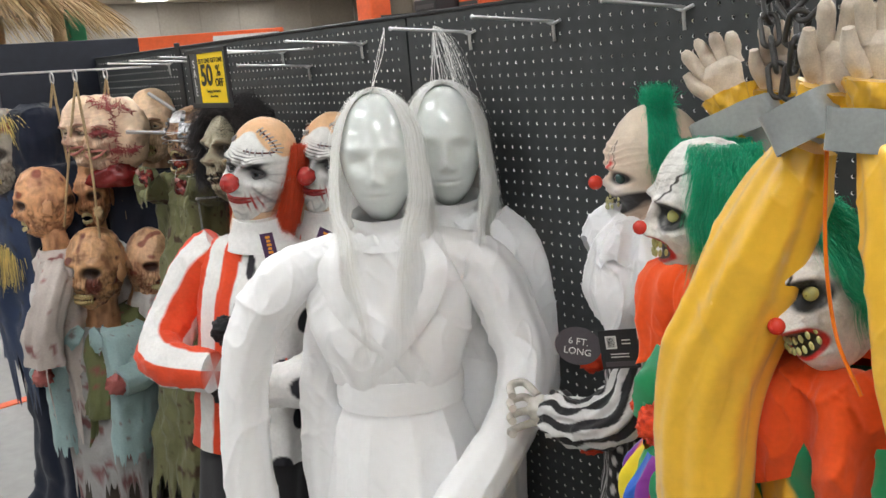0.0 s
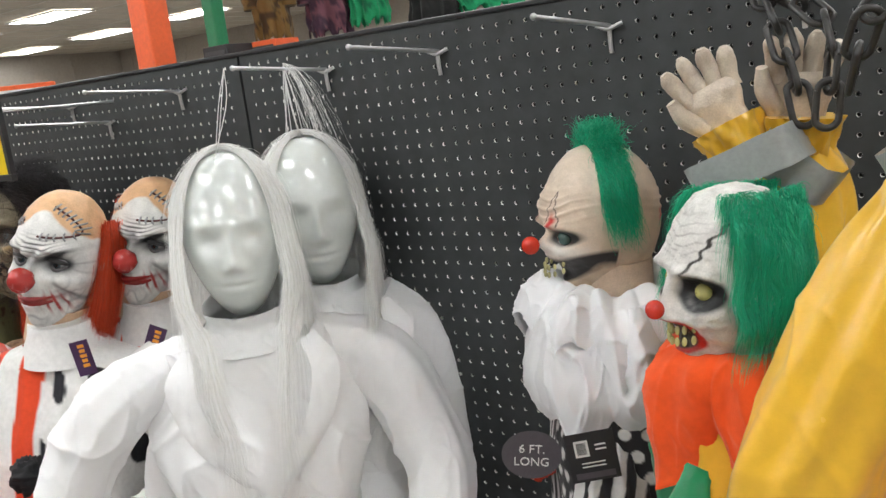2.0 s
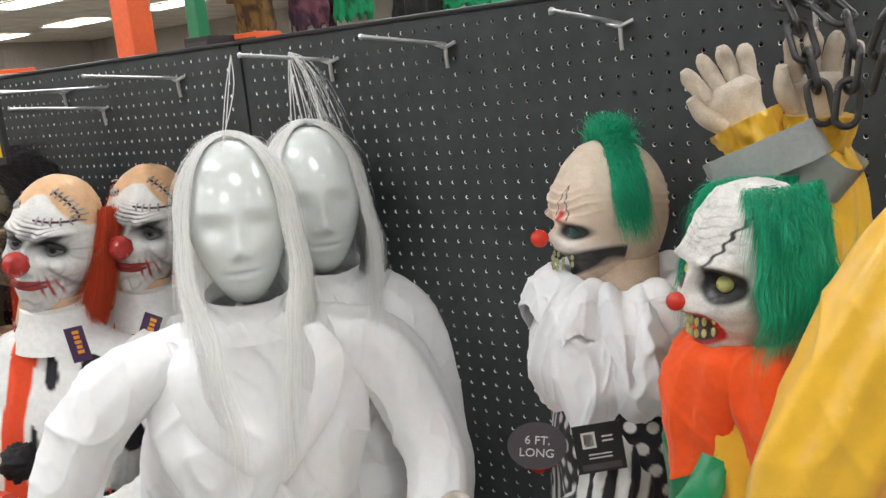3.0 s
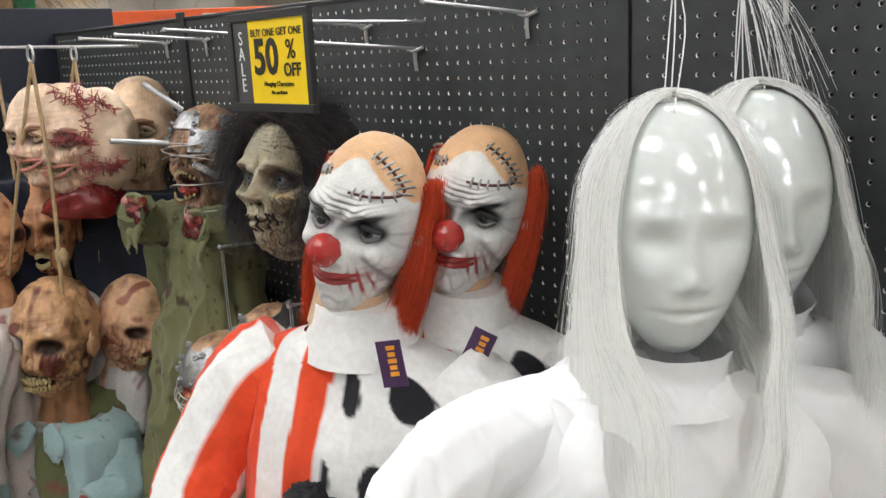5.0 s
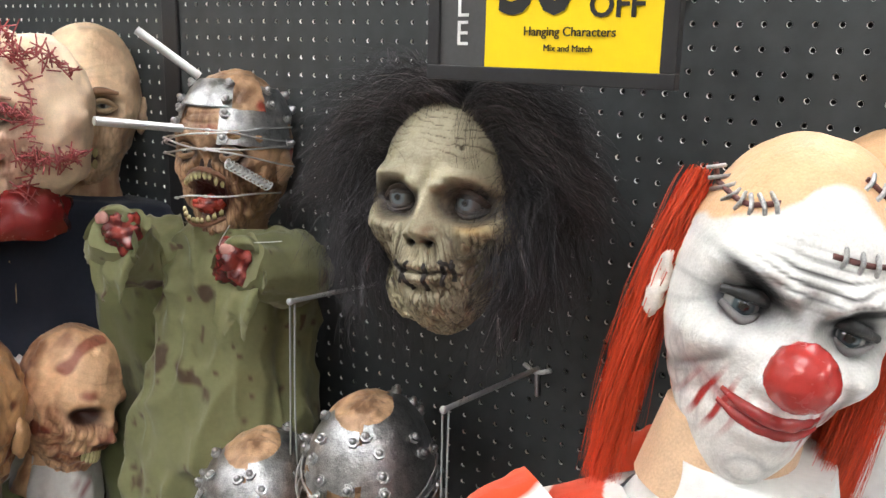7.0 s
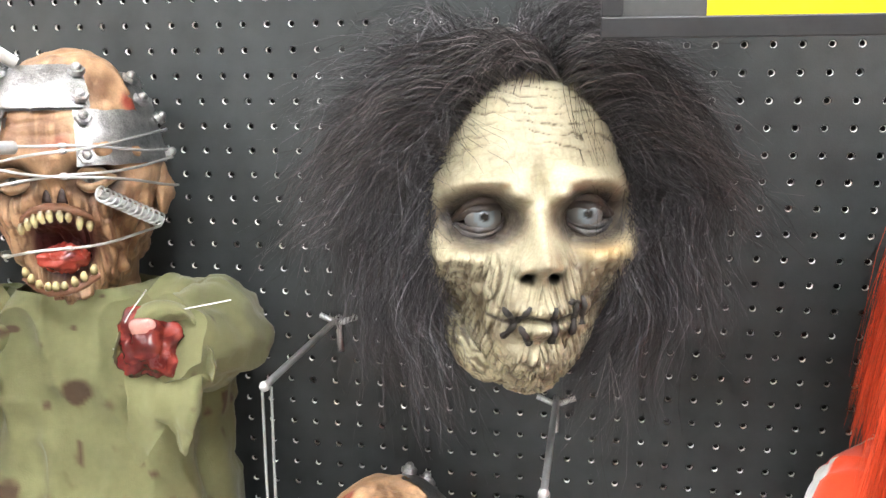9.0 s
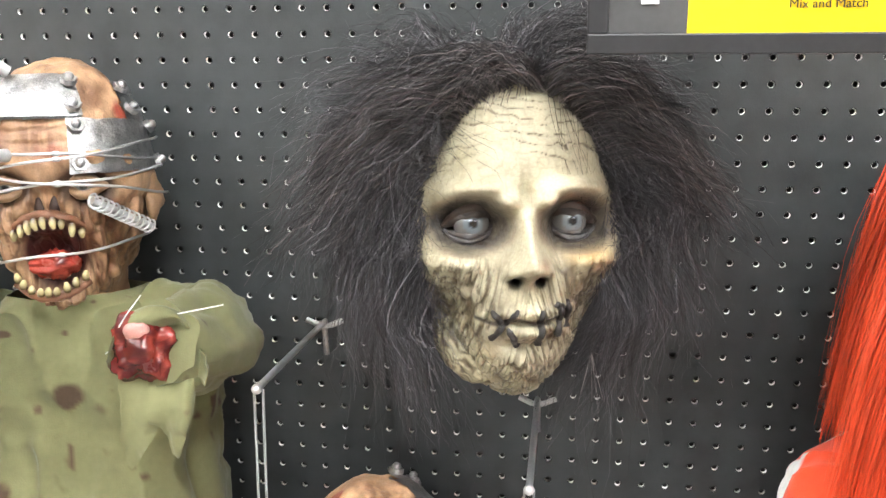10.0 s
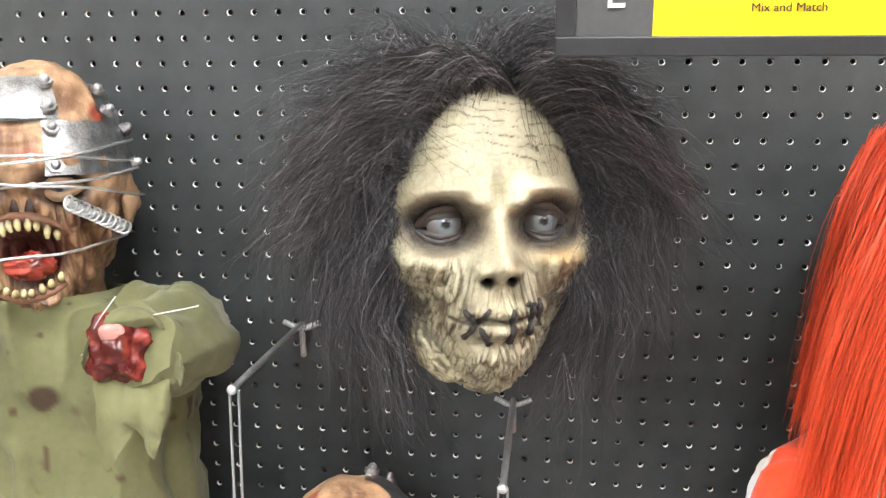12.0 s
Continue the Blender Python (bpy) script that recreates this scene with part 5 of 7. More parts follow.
        for sx in (-1, 1):
            end = np.array((sx * 0.1, -0.12, -0.125 - 0.012 * sx))
            tube(b, [(sx * 0.08, 0.01, -0.14), (sx * 0.125, -0.025, -0.155), (sx * 0.125, -0.075, -0.15), tuple(end)], [0.042, 0.05, 0.045, 0.036], CLOTH, olive, rings=40, seg=50, folds=(4, 0.07), rough=0.008, seed=seed + sx)
            ball(b, end + np.array((-0.01 * sx, -0.008, -0.004)), 0.029, GLOSS, lambda p, d: mix(np.full(p.shape, (0.08, 0.008, 0.008)), (0.26, 0.04, 0.03), np.clip(fbm(p, 0.012, seed) * 2, 0, 1)), seg=40, scale=(1, 0.55, 1.05), rough=0.008, rough_scale=0.012, seed=seed)
            ball(b, end + np.array((-0.012, -0.022, 0.014)), 0.009, GLOSS, (0.42, 0.2, 0.17), seg=18, scale=(1.2, 0.5, 1), rough=0.002)
            # torn cloth round the stump: folded flaps of uneven length
            for a0, a1, ln, lift in ((-0.6, 0.9, 0.035, 0.012), (0.7, 2.3, 0.03, 0.014), (2.2, 3.5, 0.03, 0.008), (3.6, 4.7, 0.075, 0.004), (4.5, 5.7, 0.06, 0.016)):
                u, v = np.meshgrid(np.linspace(a0, a1, 26), np.linspace(0, 1, 22), indexing="ij")
                lim = 1 - 0.55 * np.abs((u - a0) / (a1 - a0) - 0.45) * 2 * v
                rr = 0.034 + 0.012 * v * lim
                x, z = np.cos(u) * rr, np.sin(u) * rr - ln * v**1.4 * lim
                y = -0.006 - lift * np.sin(v * 2.4) * lim + 0.006 * np.sin(u * 7 + seed) * v
                flap = end + np.stack([x, y, z], -1)
                flap = flap + 0.004 * fbm(flap, 0.02, seed)[..., None] * v[..., None]
                b.add(flap, grid_faces(26, 22, False), CLOTH, olive(u, u, flap).reshape(-1, 3))
                b.add(flap + np.array([0, 0.0014, 0]), grid_faces(26, 22, False)[:, ::-1], CLOTH, olive(u, u, flap).reshape(-1, 3))
    return b


tagged(new("wailing_prop", screamer(61).mesh("wailing_prop")), "hanging wailing head prop with bolted plates and olive smock", "hanging prop").matrix_basis = pose(-0.058, -0.105, 1.458, -8, 0, 15) @ Matrix.Scale(0.98, 4)
for x, y, z, yaw, pitch, seed in ((0.095, -0.21, 0.99, 28, 12, 67), (0.25, -0.17, 1.07, 28, 12, 71)):
    tagged(new("bound_head", screamer(seed, False).mesh("bound_head")), "severed head prop bound with wire and riveted steel plates", "mask", "bound heads").matrix_basis = pose(x, y, z, pitch, 0, yaw)

def bust(name, label, m, build, group=""):
    b = Bag(LATEX)
    build(b)
    ob = tagged(new(name, b.mesh(name)), label, "hanging prop", group)
    ob.matrix_basis = m
    return ob


def yeller(b):
    gore_head(b, (0.8, 0.58, 0.38), (0.36, 0.18, 0.1), 81, gape=(0.03, 0.018), jaw=-0.078, rough=0.6, socket=0.6, s=1.1, blotch=(0.5, 0.3, 0.2))
    for sx in (-1, 1):
        tube(b, [(sx * 0.012, -0.104, 0.014), (sx * 0.035, -0.108, 0.024), (sx * 0.062, -0.09, 0.022)], [0.004, 0.006, 0.003], LATEX, (0.35, 0.2, 0.12), rings=12, seg=8)
    neck(b, (0.55, 0.36, 0.22), (0.25, 0.1, 0.06), 1.1)
    loft(b, [(-0.15, 0, 0.01, 0.06, 0.06, 0), (-0.2, 0, 0.02, 0.17, 0.09, 0.4), (-0.5, 0, 0.02, 0.17, 0.1, 1), (-1.0, 0, 0.02, 0.19, 0.1, 1.2)], CLOTH, (0.02, 0.025, 0.04), folds=(5, 0.08), rough=0.01)


def two_face(b):
    skin, dark = np.array((0.8, 0.6, 0.42)), np.array((0.36, 0.14, 0.1))
    for x, y, z, yaw, s, seed in ((-0.03, -0.055, 0.012, 20, 1.1, 83), (0.008, -0.012, 0, 30, 1.2, 85)):
        sub = Bag(LATEX)
        gore_head(sub, skin, dark, seed, gape=(0.036, 0.011), jaw=-0.062, rough=0.55, socket=0.85, iris=(0.1, 0.07, 0.05), s=s, n=190, blotch=(0.6, 0.36, 0.25), half=(0.08, 0.09, 0.1),
                  feats=((0.05, -0.03, 0.02, 0.014, 0.009), (-0.05, -0.03, 0.02, 0.014, 0.009), (0, -0.105, 0.022, 0.014, 0.012), (0.034, 0.02, 0.02, 0.008, 0.008), (-0.034, 0.02, 0.02, 0.008, 0.008), (0, -0.03, 0.01, 0.014, 0.01)))
        for q in (-1, 1):
            tube(sub, [(s * 0.04 * e, -(0.088 - 0.022 * e * e) * s, s * (-0.062 + 0.01 * e * e + q * 0.011 * (1 - e * e))) for e in (-1, -0.5, 0, 0.5, 1)], [0.003, 0.005, 0.006, 0.005, 0.003], LATEX, (0.5, 0.2, 0.16), rings=30, seg=10)
            tube(sub, [(q * 0.016 * s, -0.09 * s, 0.014 * s), (q * 0.036 * s, -0.088 * s, 0.024 * s), (q * 0.06 * s, -0.07 * s, 0.02 * s)], [0.003, 0.005, 0.002], LATEX, (0.4, 0.22, 0.15), rings=14, seg=8)
        merged(b, sub, pose(x, y, z, 0, -4, yaw))
    ball(b, (0.04, 0.045, -0.008), 0.108, LATEX, lambda p, d: mix(np.broadcast_to(skin, p.shape), dark, 0.5 * np.clip(fbm(p, 0.03, 6), 0, 1)), seg=70, scale=(0.85, 0.95, 1.3), rough=0.008, rough_scale=0.05)
    rng = np.random.default_rng(5)
    lines = [[(0.06, -0.02, 0.14), (0.105, -0.03, 0.1), (0.122, -0.03, 0.02), (0.118, -0.025, -0.06), (0.1, -0.03, -0.13)], [(0.12, -0.03, 0.0), (0.105, -0.075, 0.012), (0.085, -0.1, 0.0)], [(0.06, -0.08, 0.125), (0.1, -0.05, 0.1), (0.125, 0.0, 0.1), (0.14, 0.04, 0.07)], [(0.12, -0.05, -0.06), (0.13, 0.0, -0.07), (0.14, 0.05, -0.06)]]
    for ln in lines:
        q = spline(ln, 40)
        for k in range(40):
            for _ in range(2):
                d = rng.normal(0, 1, 3) * 0.009
                c = q[k] + rng.normal(0, 0.005, 3)
                cord(b, [c - d, c + np.array((0.007, -0.003, 0)), c + d], 0.0013, GLOSS, (0.28 + 0.1 * rng.random(), 0.07, 0.07), rings=5, seg=5)
    tube(b, [(0.0, 0, -0.15), (0.01, 0, -0.175), (0.01, 0, -0.2)], [0.09, 0.1, 0.08], GLOSS, (0.2, 0.015, 0.015), rings=12, seg=40, rough=0.018, rough_scale=0.03)


def burnt(seed, col=(0.72, 0.38, 0.19), robe=(0.5, 0.44, 0.4), stain=(0.22, 0.06, 0.06), mouth=(0.02, 0.016), depth=1.0):
    def f(b):
        gore_head(b, col, (0.2, 0.06, 0.03), seed, gape=mouth, rough=0.9, eyes=False, socket=1.0, blotch=(0.22, 0.03, 0.02))
        neck(b, col, (0.2, 0.07, 0.03), 0.9, 0.1, seed)
        pnt = rag_paint(robe, stain, seed)
        loft(b, [(-0.16, 0, 0.02, 0.06, 0.055, 0), (-0.19, 0, 0.02, 0.11, 0.07, 0.3), (-0.24, 0, 0.02, 0.145, 0.08, 0.7), (-0.45, 0, 0.02, 0.13, 0.09, 1), (-0.7 * depth, 0, 0.02, 0.15, 0.09, 1.3)], CLOTH, pnt, folds=(6, 0.12), rough=0.012, seed=seed, rings=80, seg=120, ragged=0.15)
        for sx in (-1, 1):
            tube(b, [(sx * 0.1, 0.01, -0.22), (sx * 0.17, -0.02, -0.28), (sx * 0.17, -0.07, -0.4), (sx * 0.16, -0.08, -0.52)], [0.045, 0.05, 0.055, 0.06], CLOTH, pnt, rings=30, seg=36, folds=(5, 0.16), rough=0.008, seed=seed + sx)
            for q in range(5):
                x = sx * 0.16 + (q - 2) * 0.022
                tube(b, [(x, -0.08, -0.5), (x + 0.006, -0.085, -0.58), (x, -0.08, -0.64 - 0.05 * (q % 3))], [0.014, 0.012, 0.002], CLOTH, pnt, rings=10, seg=10, flat=0.2, seed=q)

    return f


def zombie(b):
    gore_head(b, (0.6, 0.34, 0.17), (0.15, 0.06, 0.03), 91, gape=(0.034, 0.014), jaw=-0.08, rough=1.2, eyes=False, socket=1.0, s=1.15, n=200, blotch=(0.12, 0.02, 0.015))
    for k in range(12):
        for up in (1, -1):
            a = (k - 5.5) / 5.5
            ball(b, (a * 0.036, -0.098 + 0.02 * a * a, -0.092 + up * 0.008), 0.0058, GLOSS, (0.5, 0.38, 0.18), seg=10, scale=(0.6, 0.7, 1.2))
    neck(b, (0.4, 0.2, 0.1), (0.12, 0.05, 0.02), 1.15, 0.1)
    teal = rag_paint((0.3, 0.42, 0.42), (0.16, 0.1, 0.09), 3, 0.8)
    loft(b, [(-0.2, 0, 0.02, 0.08, 0.06, 0), (-0.23, 0, 0.02, 0.15, 0.08, 0.3), (-0.4, 0, 0.02, 0.16, 0.1, 0.8), (-0.75, 0, 0.02, 0.15, 0.1, 1)], CLOTH, rag_paint((0.34, 0.33, 0.32), (0.17, 0.05, 0.05), 7, 0.3), folds=(5, 0.06), rough=0.01, rings=80, seg=120, ragged=0.12)
    for sx in (-1, 1):
        loft(b, [(-0.19, sx * 0.07, 0.01, 0.035, 0.065, 0), (-0.235, sx * 0.105, 0.0, 0.07, 0.095, 0.3), (-0.4, sx * 0.125, 0.0, 0.06, 0.115, 0.8), (-0.62, sx * 0.125, 0.0, 0.055, 0.11, 1)], CLOTH, teal, folds=(4, 0.08), rough=0.008, seed=sx + 4, ragged=0.05)
        tube(b, [(sx * 0.02, -0.075, -0.195), (sx * 0.05, -0.095, -0.235), (sx * 0.055, -0.1, -0.27)], [0.016, 0.032, 0.01], CLOTH, teal, rings=14, seg=16, flat=0.25)
        tube(b, [(sx * 0.14, 0.0, -0.26), (sx * 0.18, -0.04, -0.34), (sx * 0.15, -0.12, -0.36)], [0.05, 0.055, 0.045], CLOTH, teal, rings=24, seg=32, folds=(4, 0.08), rough=0.006)
        ball(b, (sx * 0.145, -0.135, -0.36), 0.034, GLOSS, (0.42, 0.12, 0.11), seg=24, rough=0.008)
    loft(b, [(-0.68, 0, 0.02, 0.13, 0.09, 0.5), (-0.9, 0, 0.02, 0.13, 0.09, 1)], CLOTH, (0.06, 0.05, 0.04), folds=(4, 0.1), rings=16)


bust("bald_prop", "hanging bald shouting man prop in dark robe", pose(-0.45, -0.075, 1.505, -4, 4, 46), yeller)
bust("two_faced_head", "giant two-faced stitched head prop hanging from ropes", pose(-0.405, -0.262, 1.502, -2, 0, 8) @ Matrix.Scale(0.9, 4), two_face)
bust("burnt_prop", "hanging burnt corpse prop in torn grey-pink rags", pose(-0.5, -0.48, 1.29, 0, 0, -14), burnt(93))
bust("burnt_prop", "hanging burnt corpse prop with gaping mouth and pale rags", pose(-0.55, -0.31, 1.28, -4, 0, 58), burnt(95, (0.66, 0.35, 0.17), (0.55, 0.52, 0.5), mouth=(0.018, 0.02)))
bust("zombie_prop", "hanging rotten zombie prop in pale blue open shirt", pose(-0.36, -0.385, 1.055, -2, 4, 34), zombie)
bust("zombie_prop", "hanging sunken-cheeked zombie prop with tan flesh", pose(-0.36, -0.2, 1.04, 10, 10, 100), burnt(97, (0.66, 0.4, 0.23), (0.13, 0.14, 0.06), mouth=(0.02, 0.006), depth=1.15))
bust("camo_prop", "hanging prop body in torn olive camouflage cloth", pose(-0.25, -0.1, 1.44, 0, 0, 0), lambda b: loft(b, [(-0.12, 0, 0.02, 0.06, 0.05, 0), (-0.16, 0, 0.02, 0.13, 0.07, 0.3), (-0.5, 0, 0.02, 0.15, 0.08, 1), (-1.1, 0, 0.02, 0.18, 0.09, 1.3)], CLOTH, rag_paint((0.13, 0.14, 0.06), (0.04, 0.035, 0.02), 5, 0.25), folds=(6, 0.1), rough=0.01, rings=80, seg=110, ragged=0.12))


def robe(b):
    loft(b, [(0.15, 0, 0, 0.03, 0.03, 0), (0.1, 0, 0, 0.085, 0.09, 0.2), (-0.05, 0, 0, 0.1, 0.1, 0.4), (-0.12, 0, 0, 0.16, 0.1, 0.6), (-0.6, 0, 0, 0.17, 0.12, 1), (-1.2, 0, 0, 0.2, 0.14, 1.4), (-1.36, 0, 0, 0.25, 0.17, 1.6)], CLOTH, (0.012, 0.016, 0.03), folds=(6, 0.12), rough=0.015, rings=90, seg=110)


bust("hooded_prop", "hanging hooded reaper prop in long black robe", pose(-0.95, -0.33, 1.44, 0, 0, 20), robe)
bust("hooded_prop", "black hooded prop with long white screaming mask", pose(-0.66, -0.42, 1.47, 0, 0, 25), lambda b: (robe(b), gore_head(b, (0.75, 0.74, 0.72), (0.1, 0.1, 0.1), 99, gape=(0.014, 0.03), rough=0.15, eyes=False, teeth=False, s=0.95, n=90)))


def scarecrow(b):
    gore_head(b, (0.4, 0.36, 0.3), (0.15, 0.12, 0.09), 101, gape=(0.03, 0.006), rough=1.0, eyes=False, s=1.25, n=110)
    rng = np.random.default_rng(2)
    t = np.linspace(0, 1, 5)[None, :, None]
    for c, r, n, drop in (((0, 0, 0.1), 0.13, 500, 0.05), ((-0.04, 0, -0.33), 0.1, 420, 0.14)):
        a = rng.uniform(0, 6.283, n)
        base = np.array(c) + np.stack([np.cos(a) * r * 0.6, np.sin(a) * r * 0.6, rng.normal(0, 0.015, n)], 1)
        out = np.stack([np.cos(a), np.sin(a), rng.uniform(-0.2, 0.6, n)], 1) * rng.uniform(0.02, 0.09, (n, 1))
        strands(b, base[:, None] + out[:, None] * t + np.array([0, 0, -drop]) * t**2, 0.006, STRAW, (0.62, 0.47, 0.16), seed=n)
    loft(b, [(-0.12, 0, 0.02, 0.05, 0.05, 0), (-0.18, 0, 0.02, 0.13, 0.08, 0.4), (-0.5, 0, 0.02, 0.15, 0.1, 1), (-0.72, 0, 0.02, 0.16, 0.1, 1.3)], CLOTH, rag_paint((0.03, 0.045, 0.09), (0.02, 0.02, 0.02), 4), folds=(6, 0.1), rough=0.012, ragged=0.25)


bust("scarecrow_prop", "hanging scarecrow prop with sackcloth face and straw", pose(-0.72, -0.51, 1.46, 0, 0, 30), scarecrow)


# ---- ropes with rings ----
def rope_set(x, y, knot):
    root = tagged(new("hanging_rope"), "knotted jute rope on a steel ring", "rope", "ropes with steel rings")
    b = Bag()
    a = np.linspace(0, 2 * np.pi, 25)
    cord(b, [(x + 0.018 * math.cos(t), y, 1.7 + 0.018 * math.sin(t)) for t in a], 0.003, CHROME, rings=50, seg=8)
    part("ring", b, root, "steel ring")
    b = Bag()
    cord(b, [(x, y, 1.685), (x + 0.015, y, 1.4), (x + 0.03, y - 0.02, 1.1)], 0.0045, ROPE, rings=30, seg=8)
    cord(b, [(x, y, 1.685), (x - 0.06, y - 0.04, 1.45), (x - 0.12, y - 0.08, 1.2)], 0.0045, ROPE, rings=30, seg=8)
    part("rope", b, root)
    b = Bag()
    ball(b, (x + 0.02, y, knot), 0.016, ROPE, seg=16, scale=(1, 1, 1.3), rough=0.004)
    part("knot", b, root)


rope_set(-0.575, -0.36, 1.3)
rope_set(-0.5, -0.2, 1.25)
rope_set(-0.33, -0.36, 1.25)
bag = Bag()
cord(bag, [(-0.575, 0, 1.715), (-0.575, -0.35, 1.722), (-0.575, -0.66, 1.728)], 0.004, CHROME, rings=10)
tagged(part("display_bar", bag), "long zinc display bar reaching out from the pegboard", "display bar")


# ---- green-haired clowns ----
GREENHAIR = (0.012, 0.4, 0.21)


CLOWN_A = pose(1.774, -0.107, 1.437, -3, 3, -46)


def green_clown_a():
    b = Bag(LATEX)
    back = np.array(CLOWN_A.inverted())
    here = lambda *q: [tuple(back[:3, :3] @ np.array(v) + back[:3, 3]) for v in q]
    feats = [(0, -0.058, 0.036, 0.016, -0.012), (0, -0.084, 0.026, 0.009, 0.014), (0.0, 0.012, 0.01, 0.01, -0.005), (0, 0.05, 0.05, 0.022, 0.008), (0, -0.016, 0.012, 0.014, 0.016), (0, -0.038, 0.03, 0.007, 0.008)]
    for s in (-1, 1):
        feats += [(s * 0.036, -0.001, 0.021, 0.014, -0.019), (s * 0.034, 0.019, 0.024, 0.008, 0.013), (s * 0.05, -0.024, 0.02, 0.012, 0.011), (s * 0.052, -0.06, 0.014, 0.02, -0.006)]

    def fold(p):
        x, z = p[..., 0], p[..., 2]
        return np.clip(np.sin((z - 4 * x * x + 0.004 * value_noise(p, 0.03, 2)) * 2 * np.pi / 0.014), 0, 1) * gauss(x, z, 0, 0.045, 0.06, 0.024)

    def paint(p):
        x, z = p[..., 0], p[..., 2]
        c = np.broadcast_to(np.array((0.68, 0.56, 0.44)), p.shape) * (1 + 0.08 * fbm(p, 0.03, 1))[..., None]
        c = mix(c, (0.74, 0.7, 0.64), np.clip(gauss(np.abs(x), z, 0.03, -0.025, 0.04, 0.014) * 1.3, 0, 1) * (p[..., 1] < -0.02))
        c = mix(c, (0.4, 0.22, 0.14), 0.5 * np.clip(wrinkle(np.stack([x * 0.4, p[..., 1] * 0.4, z * 0.3], -1), 0.012, seed=6) * 3 - 2.1, 0, 1) * np.clip((-0.02 - z) / 0.03, 0, 1))
        c = mix(c, (0.35, 0.2, 0.14), 0.35 * np.clip(1 - fold(p) * 3, 0, 1) * gauss(x, z, 0, 0.045, 0.06, 0.024))
        c = mix(c, (0.02, 0.02, 0.02), np.clip((gauss(np.abs(x), z - 0.15 * (np.abs(x) - 0.034), 0.04, 0.0, 0.03, 0.015) - 0.3) * 4, 0, 1) * (p[..., 1] < 0.0))
        grin = z + 0.06 - 6.5 * x * x
        c = mix(c, (0.015, 0.012, 0.012), np.clip((0.028 - np.abs(grin) - 0.018 * np.abs(x) / 0.07) * 160, 0, 1) * (np.abs(x) < 0.085) * (p[..., 1] < 0.01))
        c = mix(c, (0.6, 0.03, 0.02), 1.2 * gauss(np.abs(x), z, 0.034, 0.026, 0.006, 0.012))
        line = np.abs(np.abs(np.abs(x) - 0.034) - 0.012 * np.clip((0.075 - z) / 0.05, 0, 1))
        return mix(c, (0.05, 0.02, 0.02), np.clip((0.0012 - line) * 1500, 0, 1) * (z > 0.02) * (z < 0.075) * (p[..., 1] < 0))

    top = Bag(LATEX)
    fy = head(top, feats, paint, mat=GLOSSMASK, relief=lambda p: 0.0035 * fold(p) + 0.001 * fbm(p, 0.02, 6), s=1.0, nz=220, na=280, half=(0.078, 0.09, 0.106), zc=0.02, c=0.122, widths=((-0.1, 0.7), (-0.07, 0.82), (-0.03, 0.96), (0, 1), (0.05, 1.03), (0.14, 1.0)))
    for sx in (-1, 1):
        eyeball(top, sx * 0.036, 0, -0.066, 0.0125, (0.02, 0.08, 0.07), (0.05, 0.1, 0.09))
    ball(top, (0, -0.114, -0.016), 0.015, GLOSS, (0.65, 0.04, 0.02), seg=24)
    for k in range(7):
        a = (k - 3) / 3
        for up in (1, -1):
            ball(top, (a * 0.036, -0.09 + 0.02 * a * a, -0.061 + up * 0.006 + 0.012 * a * a), 0.0048, GLOSS, (0.5, 0.48, 0.25), seg=12, scale=(0.7, 0.6, 1.1))
    rng = np.random.default_rng(8)
    n, k = 8000, 9
    al = rng.uniform(-1.25, 1.25, n)
    base = np.stack([0.084 * np.abs(np.sin(al)) ** 0.82 * np.sign(al), rng.uniform(-0.02, 0.028, n), 0.124 * np.cos(al) ** 0.85 + 0.018], 1)
    t = np.linspace(0, 1, k)[None, :, None]
    out = np.stack([np.sin(al), rng.normal(0, 0.25, n), np.cos(al)], 1)
    up = np.clip(np.cos(al) - 0.8, 0, 1)[:, None] * 5
    p = base[:, None] + out[:, None] * (0.014 + 0.03 * up * rng.random((n, 1)))[:, None] * np.sin(t * 1.5) + np.array([0, 0.012, -0.075]) * (1 - up[:, None]) * rng.uniform(0.5, 1.2, (n, 1, 1)) * t**1.3 + 0.005 * np.sin(7 * t + rng.uniform(0, 6.3, (n, 1, 3))) * t + np.sign(al)[:, None, None] * np.array([0.006, 0, 0]) * t
    strands(top, p, 0.0013, HAIR, GREENHAIR, seed=3)
    merged(b, top, Matrix.Translation((0, -0.013, 0.011)) @ Matrix.Scale(0.83, 4))
    tube(b, [(0, 0.012, -0.03), (0, 0.012, -0.09), (0, 0.01, -0.17)], [0.05, 0.053, 0.055], LATEX, (0.62, 0.48, 0.36), rings=8, seg=30)
    white = np.array((0.8, 0.8, 0.81))
    a = np.linspace(0, 2 * np.pi, 200, endpoint=False)
    a = np.linspace(0, 2 * np.pi, 420, endpoint=False)
    for prof, waves, ph in (([(-0.075, 0.058, 0), (-0.072, 0.07, 0.4), (-0.09, 0.1, 0.8), (-0.13, 0.125, 1), (-0.19, 0.138, 1), (-0.235, 0.125, 1.1), (-0.26, 0.105, 1.2)], 5, 0.3), ([(-0.07, 0.056, 0), (-0.055, 0.075, 0.5), (-0.06, 0.1, 0.9), (-0.09, 0.12, 1.2), (-0.135, 0.125, 1.3)], 7, 1.4)):
        q = spline(prof, 90)
        w = q[:, 2:3]
        fold1 = np.abs(((a * waves / (2 * np.pi))[None] + ph + 0.25 * np.sin(2 * a + ph)[None] + q[:, :1] * 1.5) % 1 - 0.5) * 2
        r = q[:, 1:2] * (1.06 + w * 0.24 * (fold1 ** 1.3 - 0.45))
